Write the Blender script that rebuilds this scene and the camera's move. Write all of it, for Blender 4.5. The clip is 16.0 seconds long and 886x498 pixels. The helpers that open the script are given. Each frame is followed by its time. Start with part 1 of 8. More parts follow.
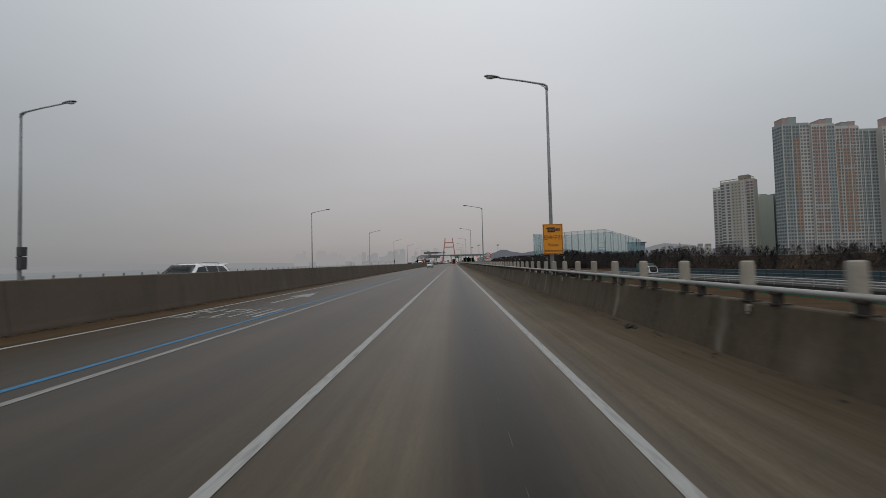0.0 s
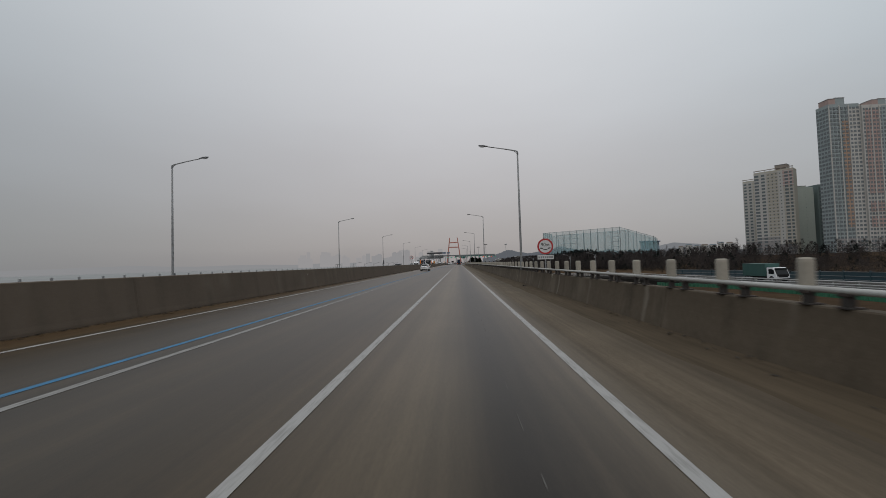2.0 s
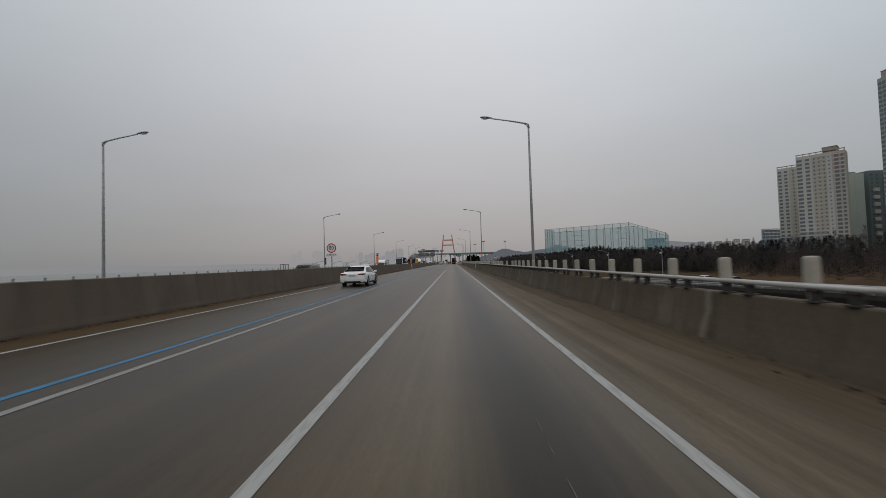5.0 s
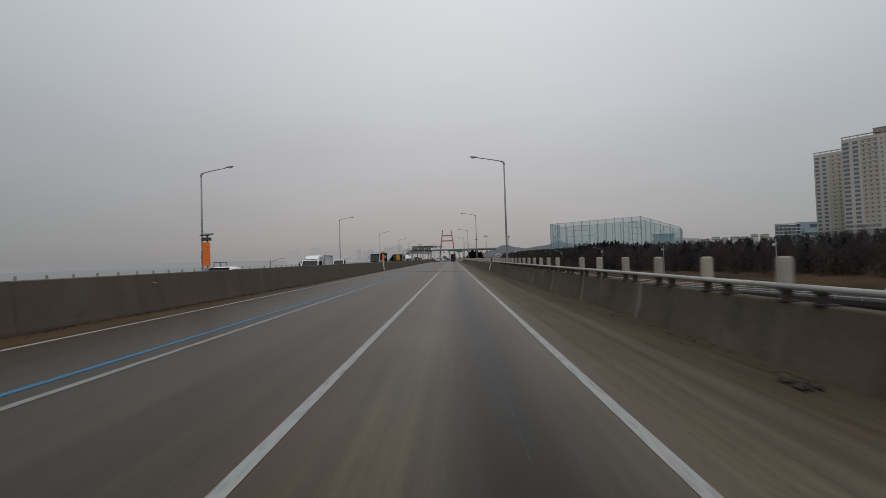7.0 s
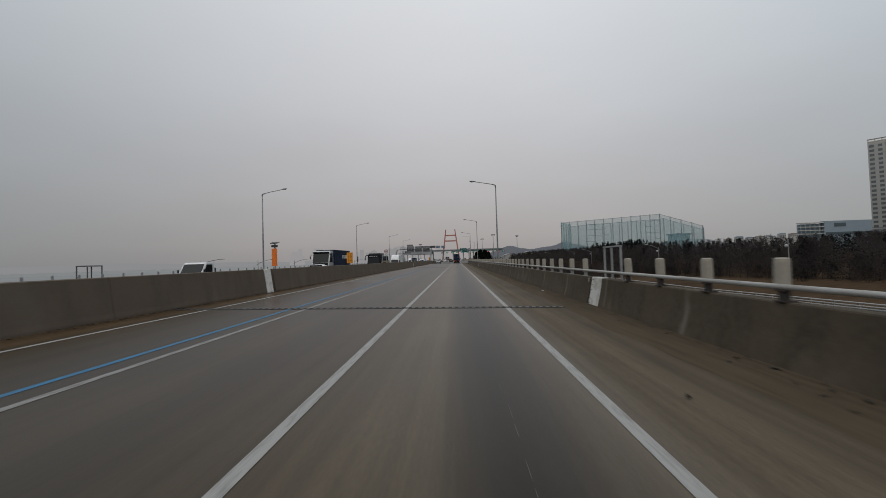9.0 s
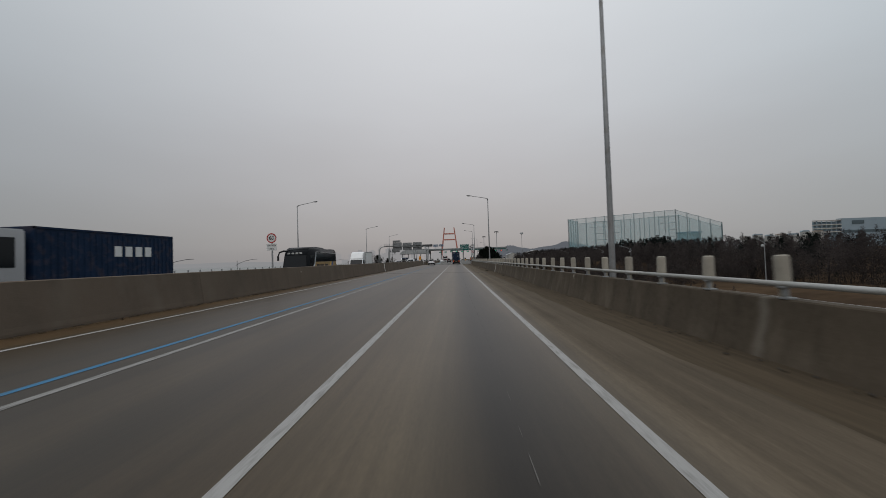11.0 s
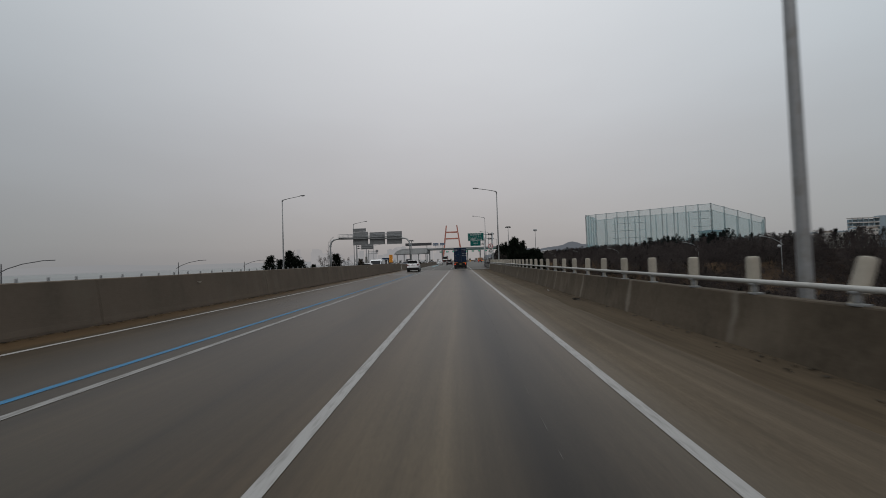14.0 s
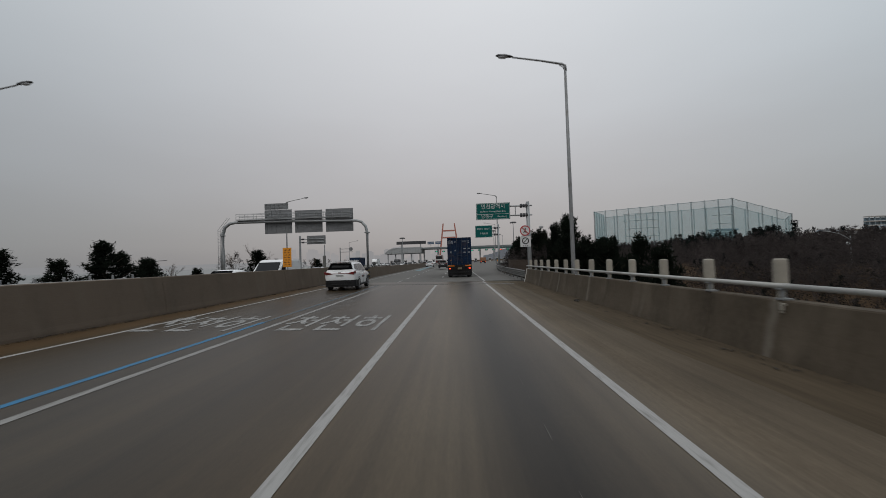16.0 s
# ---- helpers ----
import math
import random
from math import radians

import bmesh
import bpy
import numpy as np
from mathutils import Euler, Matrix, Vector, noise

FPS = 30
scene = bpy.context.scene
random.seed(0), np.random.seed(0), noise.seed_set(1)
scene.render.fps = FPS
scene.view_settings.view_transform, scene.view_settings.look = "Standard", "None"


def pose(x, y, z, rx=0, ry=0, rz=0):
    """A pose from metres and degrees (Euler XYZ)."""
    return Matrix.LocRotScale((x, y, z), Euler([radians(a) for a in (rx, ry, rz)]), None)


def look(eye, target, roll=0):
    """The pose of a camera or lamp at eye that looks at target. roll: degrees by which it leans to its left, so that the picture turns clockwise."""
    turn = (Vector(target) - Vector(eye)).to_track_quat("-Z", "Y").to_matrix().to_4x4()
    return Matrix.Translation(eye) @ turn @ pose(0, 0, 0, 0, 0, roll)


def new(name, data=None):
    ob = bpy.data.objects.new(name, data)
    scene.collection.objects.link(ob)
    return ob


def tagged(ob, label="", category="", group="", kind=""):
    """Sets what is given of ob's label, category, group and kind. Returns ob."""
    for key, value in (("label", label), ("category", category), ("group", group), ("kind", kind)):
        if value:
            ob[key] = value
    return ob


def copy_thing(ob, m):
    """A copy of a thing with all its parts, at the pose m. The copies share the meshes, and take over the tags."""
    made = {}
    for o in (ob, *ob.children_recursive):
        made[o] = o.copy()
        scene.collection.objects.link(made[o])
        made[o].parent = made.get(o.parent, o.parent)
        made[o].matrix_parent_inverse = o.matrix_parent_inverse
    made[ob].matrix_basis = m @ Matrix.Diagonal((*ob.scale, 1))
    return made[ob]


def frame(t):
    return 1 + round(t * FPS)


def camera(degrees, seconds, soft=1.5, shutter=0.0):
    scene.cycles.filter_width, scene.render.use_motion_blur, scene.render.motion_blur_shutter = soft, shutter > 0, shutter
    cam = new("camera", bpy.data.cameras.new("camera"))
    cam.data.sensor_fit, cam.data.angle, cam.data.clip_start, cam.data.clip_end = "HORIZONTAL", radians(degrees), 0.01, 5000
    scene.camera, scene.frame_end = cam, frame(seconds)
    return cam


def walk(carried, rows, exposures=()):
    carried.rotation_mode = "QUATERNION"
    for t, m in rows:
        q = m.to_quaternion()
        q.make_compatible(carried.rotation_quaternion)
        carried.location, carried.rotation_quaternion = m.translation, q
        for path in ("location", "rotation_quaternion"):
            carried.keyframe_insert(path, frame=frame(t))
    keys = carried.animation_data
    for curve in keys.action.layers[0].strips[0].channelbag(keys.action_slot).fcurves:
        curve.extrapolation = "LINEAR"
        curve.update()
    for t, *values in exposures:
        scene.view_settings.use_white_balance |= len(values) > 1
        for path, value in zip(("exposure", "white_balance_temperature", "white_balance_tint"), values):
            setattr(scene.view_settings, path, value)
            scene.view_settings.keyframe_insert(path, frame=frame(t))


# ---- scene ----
cam = camera(96.4, 16.0, soft=0.6, shutter=0.16)
PATH = [
    (0, (0.093, 1.514, 1.709), (0.04, 3.512, 1.775), -1.4),
    (0.5, (0.197, 10.68, 1.68), (0.145, 12.678, 1.753), -1.6),
    (1, (0.166, 19.933, 1.681), (0.11, 21.931, 1.752), -1.6),
    (1.5, (0.081, 29.332, 1.718), (0.016, 31.33, 1.79), -1.7),
    (2, (0.0, 38.672, 1.682), (-0.078, 40.669, 1.753), -1.7),
    (2.5, (-0.114, 48.03, 1.69), (-0.2, 50.027, 1.757), -1.7),
    (3, (-0.199, 57.367, 1.697), (-0.281, 59.364, 1.762), -1.7),
    (3.5, (-0.238, 66.739, 1.716), (-0.31, 68.737, 1.78), -1.6),
    (4, (-0.254, 76.167, 1.687), (-0.312, 78.165, 1.753), -1.7),
    (6.5, (-0.067, 123.649, 1.702), (-0.115, 125.648, 1.756), -1.8),
    (7, (-0.002, 133.221, 1.737), (-0.051, 135.219, 1.785), -1.8),
    (7.5, (0.059, 142.84, 1.694), (0.003, 144.838, 1.745), -1.9),
    (8, (0.068, 152.46, 1.699), (0.01, 154.458, 1.751), -1.8),
    (8.5, (0.07, 161.779, 1.707), (0.005, 163.778, 1.764), -1.8),
    (9, (0.06, 171.22, 1.738), (-0.008, 173.218, 1.792), -1.8),
    (11.5, (0.004, 218.917, 1.702), (-0.06, 220.915, 1.755), -1.9),
    (12, (-0.024, 228.684, 1.704), (-0.093, 230.682, 1.759), -2.0),
    (12.5, (-0.066, 238.344, 1.731), (-0.138, 240.342, 1.789), -1.9),
    (13, (-0.098, 247.809, 1.699), (-0.173, 249.807, 1.755), -1.9),
    (13.5, (-0.179, 257.319, 1.704), (-0.256, 259.317, 1.763), -1.8),
    (14, (-0.229, 266.584, 1.718), (-0.308, 268.581, 1.776), -1.9),
    (14.5, (-0.239, 275.871, 1.75), (-0.314, 277.869, 1.805), -1.9),
    (15, (-0.231, 285.082, 1.718), (-0.303, 287.079, 1.774), -1.8),
    (15.5, (-0.242, 294.284, 1.713), (-0.311, 296.282, 1.772), -2.0),
    (16, (-0.282, 303.521, 1.756), (-0.349, 305.519, 1.815), -1.9),
]
walk(cam, [(t, look(eye, target, roll)) for t, eye, target, roll in PATH])

# ---- sky and light: hazy overcast afternoon ----
world = bpy.data.worlds.new("overcast_sky")
scene.world = world
world.use_nodes = True
wn, wl = world.node_tree.nodes, world.node_tree.links
wn.clear()
w_out, w_bg = wn.new("ShaderNodeOutputWorld"), wn.new("ShaderNodeBackground")
w_sky = wn.new("ShaderNodeTexSky")
w_sky.sky_type, w_sky.sun_disc = "NISHITA", False
w_sky.sun_elevation, w_sky.sun_rotation = radians(48), radians(150)
w_sky.dust_density, w_sky.air_density = 4.0, 1.0
w_co, w_sep = wn.new("ShaderNodeTexCoord"), wn.new("ShaderNodeSeparateXYZ")
w_noise, w_nmap = wn.new("ShaderNodeTexNoise"), wn.new("ShaderNodeMapping")
w_nmap.inputs["Scale"].default_value = (1.0, 1.0, 3.0)
w_noise.inputs["Scale"].default_value, w_noise.inputs["Detail"].default_value = 2.2, 4.0
w_ramp = wn.new("ShaderNodeValToRGB")
w_ramp.color_ramp.interpolation = "B_SPLINE"
SKY = [(0.0, (0.33, 0.312, 0.312)), (0.045, (0.37, 0.347, 0.343)), (0.16, (0.44, 0.42, 0.42)), (0.34, (0.55, 0.555, 0.575)), (0.60, (0.72, 0.745, 0.775)), (1.0, (0.82, 0.85, 0.88))]
while len(w_ramp.color_ramp.elements) < len(SKY):
    w_ramp.color_ramp.elements.new(0.5)
for el, (at, col) in zip(w_ramp.color_ramp.elements, SKY):
    el.position, el.color = at, (*col, 1)
w_add, w_mix = wn.new("ShaderNodeMath"), wn.new("ShaderNodeMix")
w_add.operation = "MULTIPLY_ADD"
w_add.inputs[1].default_value = 0.09
w_sub = wn.new("ShaderNodeMath")
w_sub.operation = "SUBTRACT"
w_sub.inputs[1].default_value = 0.045
w_dim = wn.new("ShaderNodeVectorMath")
w_dim.operation = "SCALE"
w_dim.inputs["Scale"].default_value = 0.08
w_mix.data_type, w_mix.inputs["Factor"].default_value = "RGBA", 0.10
wl.new(w_co.outputs["Generated"], w_sep.inputs[0])
wl.new(w_co.outputs["Generated"], w_nmap.inputs[0])
wl.new(w_nmap.outputs[0], w_noise.inputs["Vector"])
wl.new(w_noise.outputs["Fac"], w_add.inputs[0])
wl.new(w_sep.outputs["Z"], w_sub.inputs[0])
wl.new(w_sub.outputs[0], w_add.inputs[2])
wl.new(w_add.outputs[0], w_ramp.inputs[0])
wl.new(w_sky.outputs[0], w_dim.inputs[0])
wl.new(w_ramp.outputs[0], w_mix.inputs["A"])
wl.new(w_dim.outputs[0], w_mix.inputs["B"])
# lens vignetting put into the sky: darker and greener to both sides than ahead
w_x2, w_tint, w_lean, w_col = wn.new("ShaderNodeMath"), wn.new("ShaderNodeVectorMath"), wn.new("ShaderNodeVectorMath"), wn.new("ShaderNodeVectorMath")
w_x2.operation = "MULTIPLY"
wl.new(w_sep.outputs["X"], w_x2.inputs[0])
wl.new(w_sep.outputs["X"], w_x2.inputs[1])
w_tint.operation = w_lean.operation = "MULTIPLY_ADD"
w_tint.inputs[1].default_value, w_tint.inputs[2].default_value = (-0.44, -0.31, -0.26), (1.092, 1.082, 1.072)
w_lean.inputs[1].default_value = (0.085, 0.105, 0.11)
wl.new(w_x2.outputs[0], w_tint.inputs[0])
wl.new(w_sep.outputs["X"], w_lean.inputs[0])
wl.new(w_tint.outputs[0], w_lean.inputs[2])
w_col.operation = "MULTIPLY"
wl.new(w_mix.outputs["Result"], w_col.inputs[0])
wl.new(w_lean.outputs[0], w_col.inputs[1])
wl.new(w_col.outputs[0], w_bg.inputs["Color"])
wl.new(w_bg.outputs[0], w_out.inputs[0])

sun = new("sun", bpy.data.lights.new("sun", "SUN"))
sun.data.energy, sun.data.angle, sun.data.color = 0.35, radians(40), (1.0, 0.96, 0.9)
sun.matrix_world = look((-40, -70, 90), (0, 0, 0))


# ---- materials ----
def principled(name):
    m = bpy.data.materials.new(name)
    m.use_nodes = True
    return m, m.node_tree.nodes, m.node_tree.links, m.node_tree.nodes["Principled BSDF"]


def surface(name, base, rough=0.7, metal=0.0, var=0.18, coarse=0.8, fine=14.0, bump=0.15, stretch=(1, 1, 1), dirt=None, dirt_amount=0.5, dirt_scale=1.5, coat=0.0, per_object=0.0):
    """Base colour broken up at two scales, optional stains, and fine relief."""
    m, n, l, b = principled(name)
    co, mp = n.new("ShaderNodeTexCoord"), n.new("ShaderNodeMapping")
    mp.inputs["Scale"].default_value = stretch
    l.new(co.outputs["Object"], mp.inputs[0])
    n1, n2 = n.new("ShaderNodeTexNoise"), n.new("ShaderNodeTexNoise")
    n1.inputs["Scale"].default_value, n1.inputs["Detail"].default_value = coarse, 5
    n2.inputs["Scale"].default_value, n2.inputs["Detail"].default_value = fine, 6
    l.new(mp.outputs[0], n1.inputs["Vector"])
    l.new(mp.outputs[0], n2.inputs["Vector"])
    blend = n.new("ShaderNodeMath")
    blend.operation = "MULTIPLY_ADD"
    blend.inputs[1].default_value = 0.5
    half = n.new("ShaderNodeMath")
    half.operation = "MULTIPLY"
    half.inputs[1].default_value = 0.5
    l.new(n2.outputs["Fac"], half.inputs[0])
    l.new(n1.outputs["Fac"], blend.inputs[0])
    l.new(half.outputs[0], blend.inputs[2])
    r = n.new("ShaderNodeValToRGB")
    lo, hi = r.color_ramp.elements
    lo.position, hi.position = 0.3, 0.7
    lo.color = (*[c * (1 - var) for c in base], 1)
    hi.color = (*[min(1, c * (1 + var)) for c in base], 1)
    l.new(blend.outputs[0], r.inputs[0])
    out = r.outputs[0]
    if dirt:
        n3 = n.new("ShaderNodeTexNoise")
        n3.inputs["Scale"].default_value, n3.inputs["Detail"].default_value = dirt_scale, 7
        l.new(mp.outputs[0], n3.inputs["Vector"])
        r3 = n.new("ShaderNodeValToRGB")
        r3.color_ramp.elements[0].position, r3.color_ramp.elements[1].position = 0.5, 0.68
        r3.color_ramp.elements[0].color = (0, 0, 0, 1)
        r3.color_ramp.elements[1].color = (dirt_amount,) * 3 + (1,)
        l.new(n3.outputs["Fac"], r3.inputs[0])
        mx = n.new("ShaderNodeMix")
        mx.data_type = "RGBA"
        l.new(r3.outputs[0], mx.inputs["Factor"])
        l.new(out, mx.inputs["A"])
        mx.inputs["B"].default_value = (*dirt, 1)
        out = mx.outputs["Result"]
    if per_object:
        oi, hs = n.new("ShaderNodeObjectInfo"), n.new("ShaderNodeHueSaturation")
        mr = n.new("ShaderNodeMapRange")
        mr.inputs["To Min"].default_value, mr.inputs["To Max"].default_value = 1 - per_object, 1 + per_object
        l.new(oi.outputs["Random"], mr.inputs[0])
        l.new(mr.outputs[0], hs.inputs["Value"])
        l.new(out, hs.inputs["Color"])
        out = hs.outputs[0]
    l.new(out, b.inputs["Base Color"])
    b.inputs["Roughness"].default_value, b.inputs["Metallic"].default_value = rough, metal
    b.inputs["Coat Weight"].default_value = coat
    if bump:
        bp = n.new("ShaderNodeBump")
        bp.inputs["Strength"].default_value, bp.inputs["Distance"].default_value = bump, 0.02
        l.new(n2.outputs["Fac"], bp.inputs["Height"])
        l.new(bp.outputs[0], b.inputs["Normal"])
    return m


def glowing(name, colour, strength):
    m, n, l, b = principled(name)
    b.inputs["Base Color"].default_value = (*colour, 1)
    b.inputs["Emission Color"].default_value, b.inputs["Emission Strength"].default_value = (*colour, 1), strength
    return m


def road_surface(name, stripes):
    """Worn grooved concrete: tyre tracks and oil bands that run along the lanes."""
    m, n, l, b = principled(name)
    co, sep = n.new("ShaderNodeTexCoord"), n.new("ShaderNodeSeparateXYZ")
    l.new(co.outputs["Object"], sep.inputs[0])
    warp, wmap = n.new("ShaderNodeTexNoise"), n.new("ShaderNodeMapping")
    wmap.inputs["Scale"].default_value = (0.8, 0.05, 1)
    l.new(co.outputs["Object"], wmap.inputs[0])
    l.new(wmap.outputs[0], warp.inputs["Vector"])
    warp.inputs["Scale"].default_value, warp.inputs["Detail"].default_value = 1.0, 4
    off = n.new("ShaderNodeMath")
    off.operation = "MULTIPLY_ADD"
    off.inputs[1].default_value = 0.5
    l.new(warp.outputs["Fac"], off.inputs[0])
    l.new(sep.outputs["X"], off.inputs[2])
    mr = n.new("ShaderNodeMapRange")
    mr.inputs["From Min"].default_value, mr.inputs["From Max"].default_value = stripes[0][0] + 0.25, stripes[-1][0] + 0.25
    l.new(off.outputs[0], mr.inputs[0])
    ramp = n.new("ShaderNodeValToRGB")
    while len(ramp.color_ramp.elements) < len(stripes):
        ramp.color_ramp.elements.new(0.5)
    ramp.color_ramp.interpolation = "B_SPLINE"
    span = stripes[-1][0] - stripes[0][0]
    for el, (x, c) in zip(ramp.color_ramp.elements, stripes):
        el.position, el.color = (x - stripes[0][0]) / span, (*c, 1)
    l.new(mr.outputs[0], ramp.inputs[0])
    # long streaks, patches and grain
    long_, lmap = n.new("ShaderNodeTexNoise"), n.new("ShaderNodeMapping")
    lmap.inputs["Scale"].default_value = (3.2, 0.03, 1)
    l.new(co.outputs["Object"], lmap.inputs[0])
    l.new(lmap.outputs[0], long_.inputs["Vector"])
    long_.inputs["Scale"].default_value, long_.inputs["Detail"].default_value = 1.0, 7
    grain = n.new("ShaderNodeTexNoise")
    grain.inputs["Scale"].default_value, grain.inputs["Detail"].default_value = 30.0, 8
    l.new(co.outputs["Object"], grain.inputs["Vector"])
    patch = n.new("ShaderNodeTexNoise")
    patch.inputs["Scale"].default_value, patch.inputs["Detail"].default_value = 0.35, 5
    l.new(co.outputs["Object"], patch.inputs["Vector"])
    scuff, smap = n.new("ShaderNodeTexNoise"), n.new("ShaderNodeMapping")
    smap.inputs["Scale"].default_value = (9.0, 0.30, 1)
    l.new(co.outputs["Object"], smap.inputs[0])
    l.new(smap.outputs[0], scuff.inputs["Vector"])
    scuff.inputs["Scale"].default_value, scuff.inputs["Detail"].default_value = 1.0, 8
    value = None
    for tex, amount in ((long_, 0.50), (grain, 0.45), (patch, 0.30), (scuff, 0.30)):
        k = n.new("ShaderNodeMapRange")
        k.inputs["From Min"].default_value, k.inputs["From Max"].default_value = 0.25, 0.75
        k.inputs["To Min"].default_value, k.inputs["To Max"].default_value = 1 - amount / 2, 1 + amount / 2
        l.new(tex.outputs["Fac"], k.inputs[0])
        if value is None:
            value = k.outputs[0]
        else:
            mu = n.new("ShaderNodeMath")
            mu.operation = "MULTIPLY"
            l.new(value, mu.inputs[0])
            l.new(k.outputs[0], mu.inputs[1])
            value = mu.outputs[0]
    tint = n.new("ShaderNodeVectorMath")
    tint.operation = "SCALE"
    l.new(ramp.outputs[0], tint.inputs[0])
    l.new(value, tint.inputs["Scale"])
    l.new(tint.outputs[0], b.inputs["Base Color"])
    # traffic polishes the lanes; dust keeps the shoulder dull
    dust = n.new("ShaderNodeMapRange")
    dust.inputs["From Min"].default_value, dust.inputs["From Max"].default_value = 1.7, 2.5
    dust.inputs["To Min"].default_value, dust.inputs["To Max"].default_value = 0.36, 0.9
    l.new(sep.outputs["X"], dust.inputs[0])
    l.new(dust.outputs[0], b.inputs["Roughness"])
    b.inputs["Specular IOR Level"].default_value = 0.18
    bp = n.new("ShaderNodeBump")
    bp.inputs["Strength"].default_value, bp.inputs["Distance"].default_value = 0.12, 0.006
    l.new(grain.outputs["Fac"], bp.inputs["Height"])
    l.new(bp.outputs[0], b.inputs["Normal"])
    return m


def worn_paint(name, colour, under, wear=0.5):
    """Road paint scuffed through to the surface below."""
    m, n, l, b = principled(name)
    co, mp = n.new("ShaderNodeTexCoord"), n.new("ShaderNodeMapping")
    mp.inputs["Scale"].default_value = (9.0, 1.3, 1)
    l.new(co.outputs["Object"], mp.inputs[0])
    a, g = n.new("ShaderNodeTexNoise"), n.new("ShaderNodeTexNoise")
    a.inputs["Scale"].default_value, a.inputs["Detail"].default_value, a.inputs["Roughness"].default_value = 1.6, 9, 0.7
    g.inputs["Scale"].default_value, g.inputs["Detail"].default_value = 50, 3
    l.new(mp.outputs[0], a.inputs["Vector"])
    l.new(co.outputs["Object"], g.inputs["Vector"])
    r = n.new("ShaderNodeValToRGB")
    r.color_ramp.elements[0].position, r.color_ramp.elements[1].position = wear - 0.12, wear + 0.16
    r.color_ramp.elements[0].color, r.color_ramp.elements[1].color = (*under, 1), (*colour, 1)
    l.new(a.outputs["Fac"], r.inputs[0])
    k = n.new("ShaderNodeMapRange")
    k.inputs["To Min"].default_value, k.inputs["To Max"].default_value = 0.8, 1.2
    l.new(g.outputs["Fac"], k.inputs[0])
    v = n.new("ShaderNodeVectorMath")
    v.operation = "SCALE"
    l.new(r.outputs[0], v.inputs[0])
    l.new(k.outputs[0], v.inputs["Scale"])
    l.new(v.outputs[0], b.inputs["Base Color"])
    b.inputs["Roughness"].default_value = 0.65
    return m


def stained_concrete(name, base, stain, pale, seam=None):
    """Cast concrete with vertical runs of dirt, pale lime streaks and splash marks."""
    m, n, l, b = principled(name)
    co = n.new("ShaderNodeTexCoord")
    out = None
    rgb = n.new("ShaderNodeRGB")
    rgb.outputs[0].default_value = (*base, 1)
    out = rgb.outputs[0]
    for scale, stretch, lo, hi, colour, amount in ((1.0, (1.5, 1.5, 0.25), 0.48, 0.72, stain, 0.75), (1.0, (2.2, 0.9, 0.08), 0.54, 0.68, pale, 0.75), (0.35, (1, 1, 2.0), 0.45, 0.7, stain, 0.5), (9.0, (1, 1, 1), 0.35, 0.75, pale, 0.28)):
        mp, t, r, mx = n.new("ShaderNodeMapping"), n.new("ShaderNodeTexNoise"), n.new("ShaderNodeValToRGB"), n.new("ShaderNodeMix")
        mp.inputs["Scale"].default_value = stretch
        t.inputs["Scale"].default_value, t.inputs["Detail"].default_value = scale, 7
        l.new(co.outputs["Object"], mp.inputs[0])
        l.new(mp.outputs[0], t.inputs["Vector"])
        r.color_ramp.elements[0].position, r.color_ramp.elements[1].position = lo, hi
        r.color_ramp.elements[0].color, r.color_ramp.elements[1].color = (0, 0, 0, 1), (amount,) * 3 + (1,)
        l.new(t.outputs["Fac"], r.inputs[0])
        mx.data_type = "RGBA"
        l.new(r.outputs[0], mx.inputs["Factor"])
        l.new(out, mx.inputs["A"])
        mx.inputs["B"].default_value = (*colour, 1)
        out = mx.outputs["Result"]
    if seam:
        # lime that has run down and out of the cast joints, stronger at some than at others
        def step(op, a, v=None):
            q = n.new("ShaderNodeMath")
            q.operation = op
            l.new(a, q.inputs[0])
            if v is not None:
                if isinstance(v, (int, float)):
                    q.inputs[1].default_value = v
                else:
                    l.new(v, q.inputs[1])
            return q.outputs[0]

        geo, sep, wob, some = n.new("ShaderNodeNewGeometry"), n.new("ShaderNodeSeparateXYZ"), n.new("ShaderNodeTexNoise"), n.new("ShaderNodeTexNoise")
        wob.inputs["Scale"].default_value, wob.inputs["Detail"].default_value = 2.2, 4
        some.inputs["Scale"].default_value, some.inputs["Detail"].default_value = 0.55, 3
        l.new(geo.outputs["Position"], sep.inputs[0])
        l.new(geo.outputs["Position"], wob.inputs["Vector"])
        l.new(geo.outputs["Position"], some.inputs["Vector"])
        along = step("ADD", sep.outputs["Y"], step("MULTIPLY", wob.outputs["Fac"], 0.32))
        off = step("ABSOLUTE", step("SUBTRACT", step("FRACT", step("DIVIDE", step("SUBTRACT", along, seam[0] + 0.16), seam[1])), 0.5))
        near = n.new("ShaderNodeMapRange")
        near.inputs["From Min"].default_value, near.inputs["From Max"].default_value = 0.5 - 0.15 / seam[1], 0.5 - 0.02 / seam[1]
        l.new(off, near.inputs[0])
        much = n.new("ShaderNodeMapRange")
        much.inputs["From Min"].default_value, much.inputs["From Max"].default_value = 0.36, 0.62
        l.new(some.outputs["Fac"], much.inputs[0])
        mx = n.new("ShaderNodeMix")
        mx.data_type = "RGBA"
        l.new(step("MULTIPLY", step("MULTIPLY", near.outputs[0], much.outputs[0]), 0.46), mx.inputs["Factor"])
        l.new(out, mx.inputs["A"])
        mx.inputs["B"].default_value = (0.24, 0.215, 0.18, 1)
        out = mx.outputs["Result"]
    l.new(out, b.inputs["Base Color"])
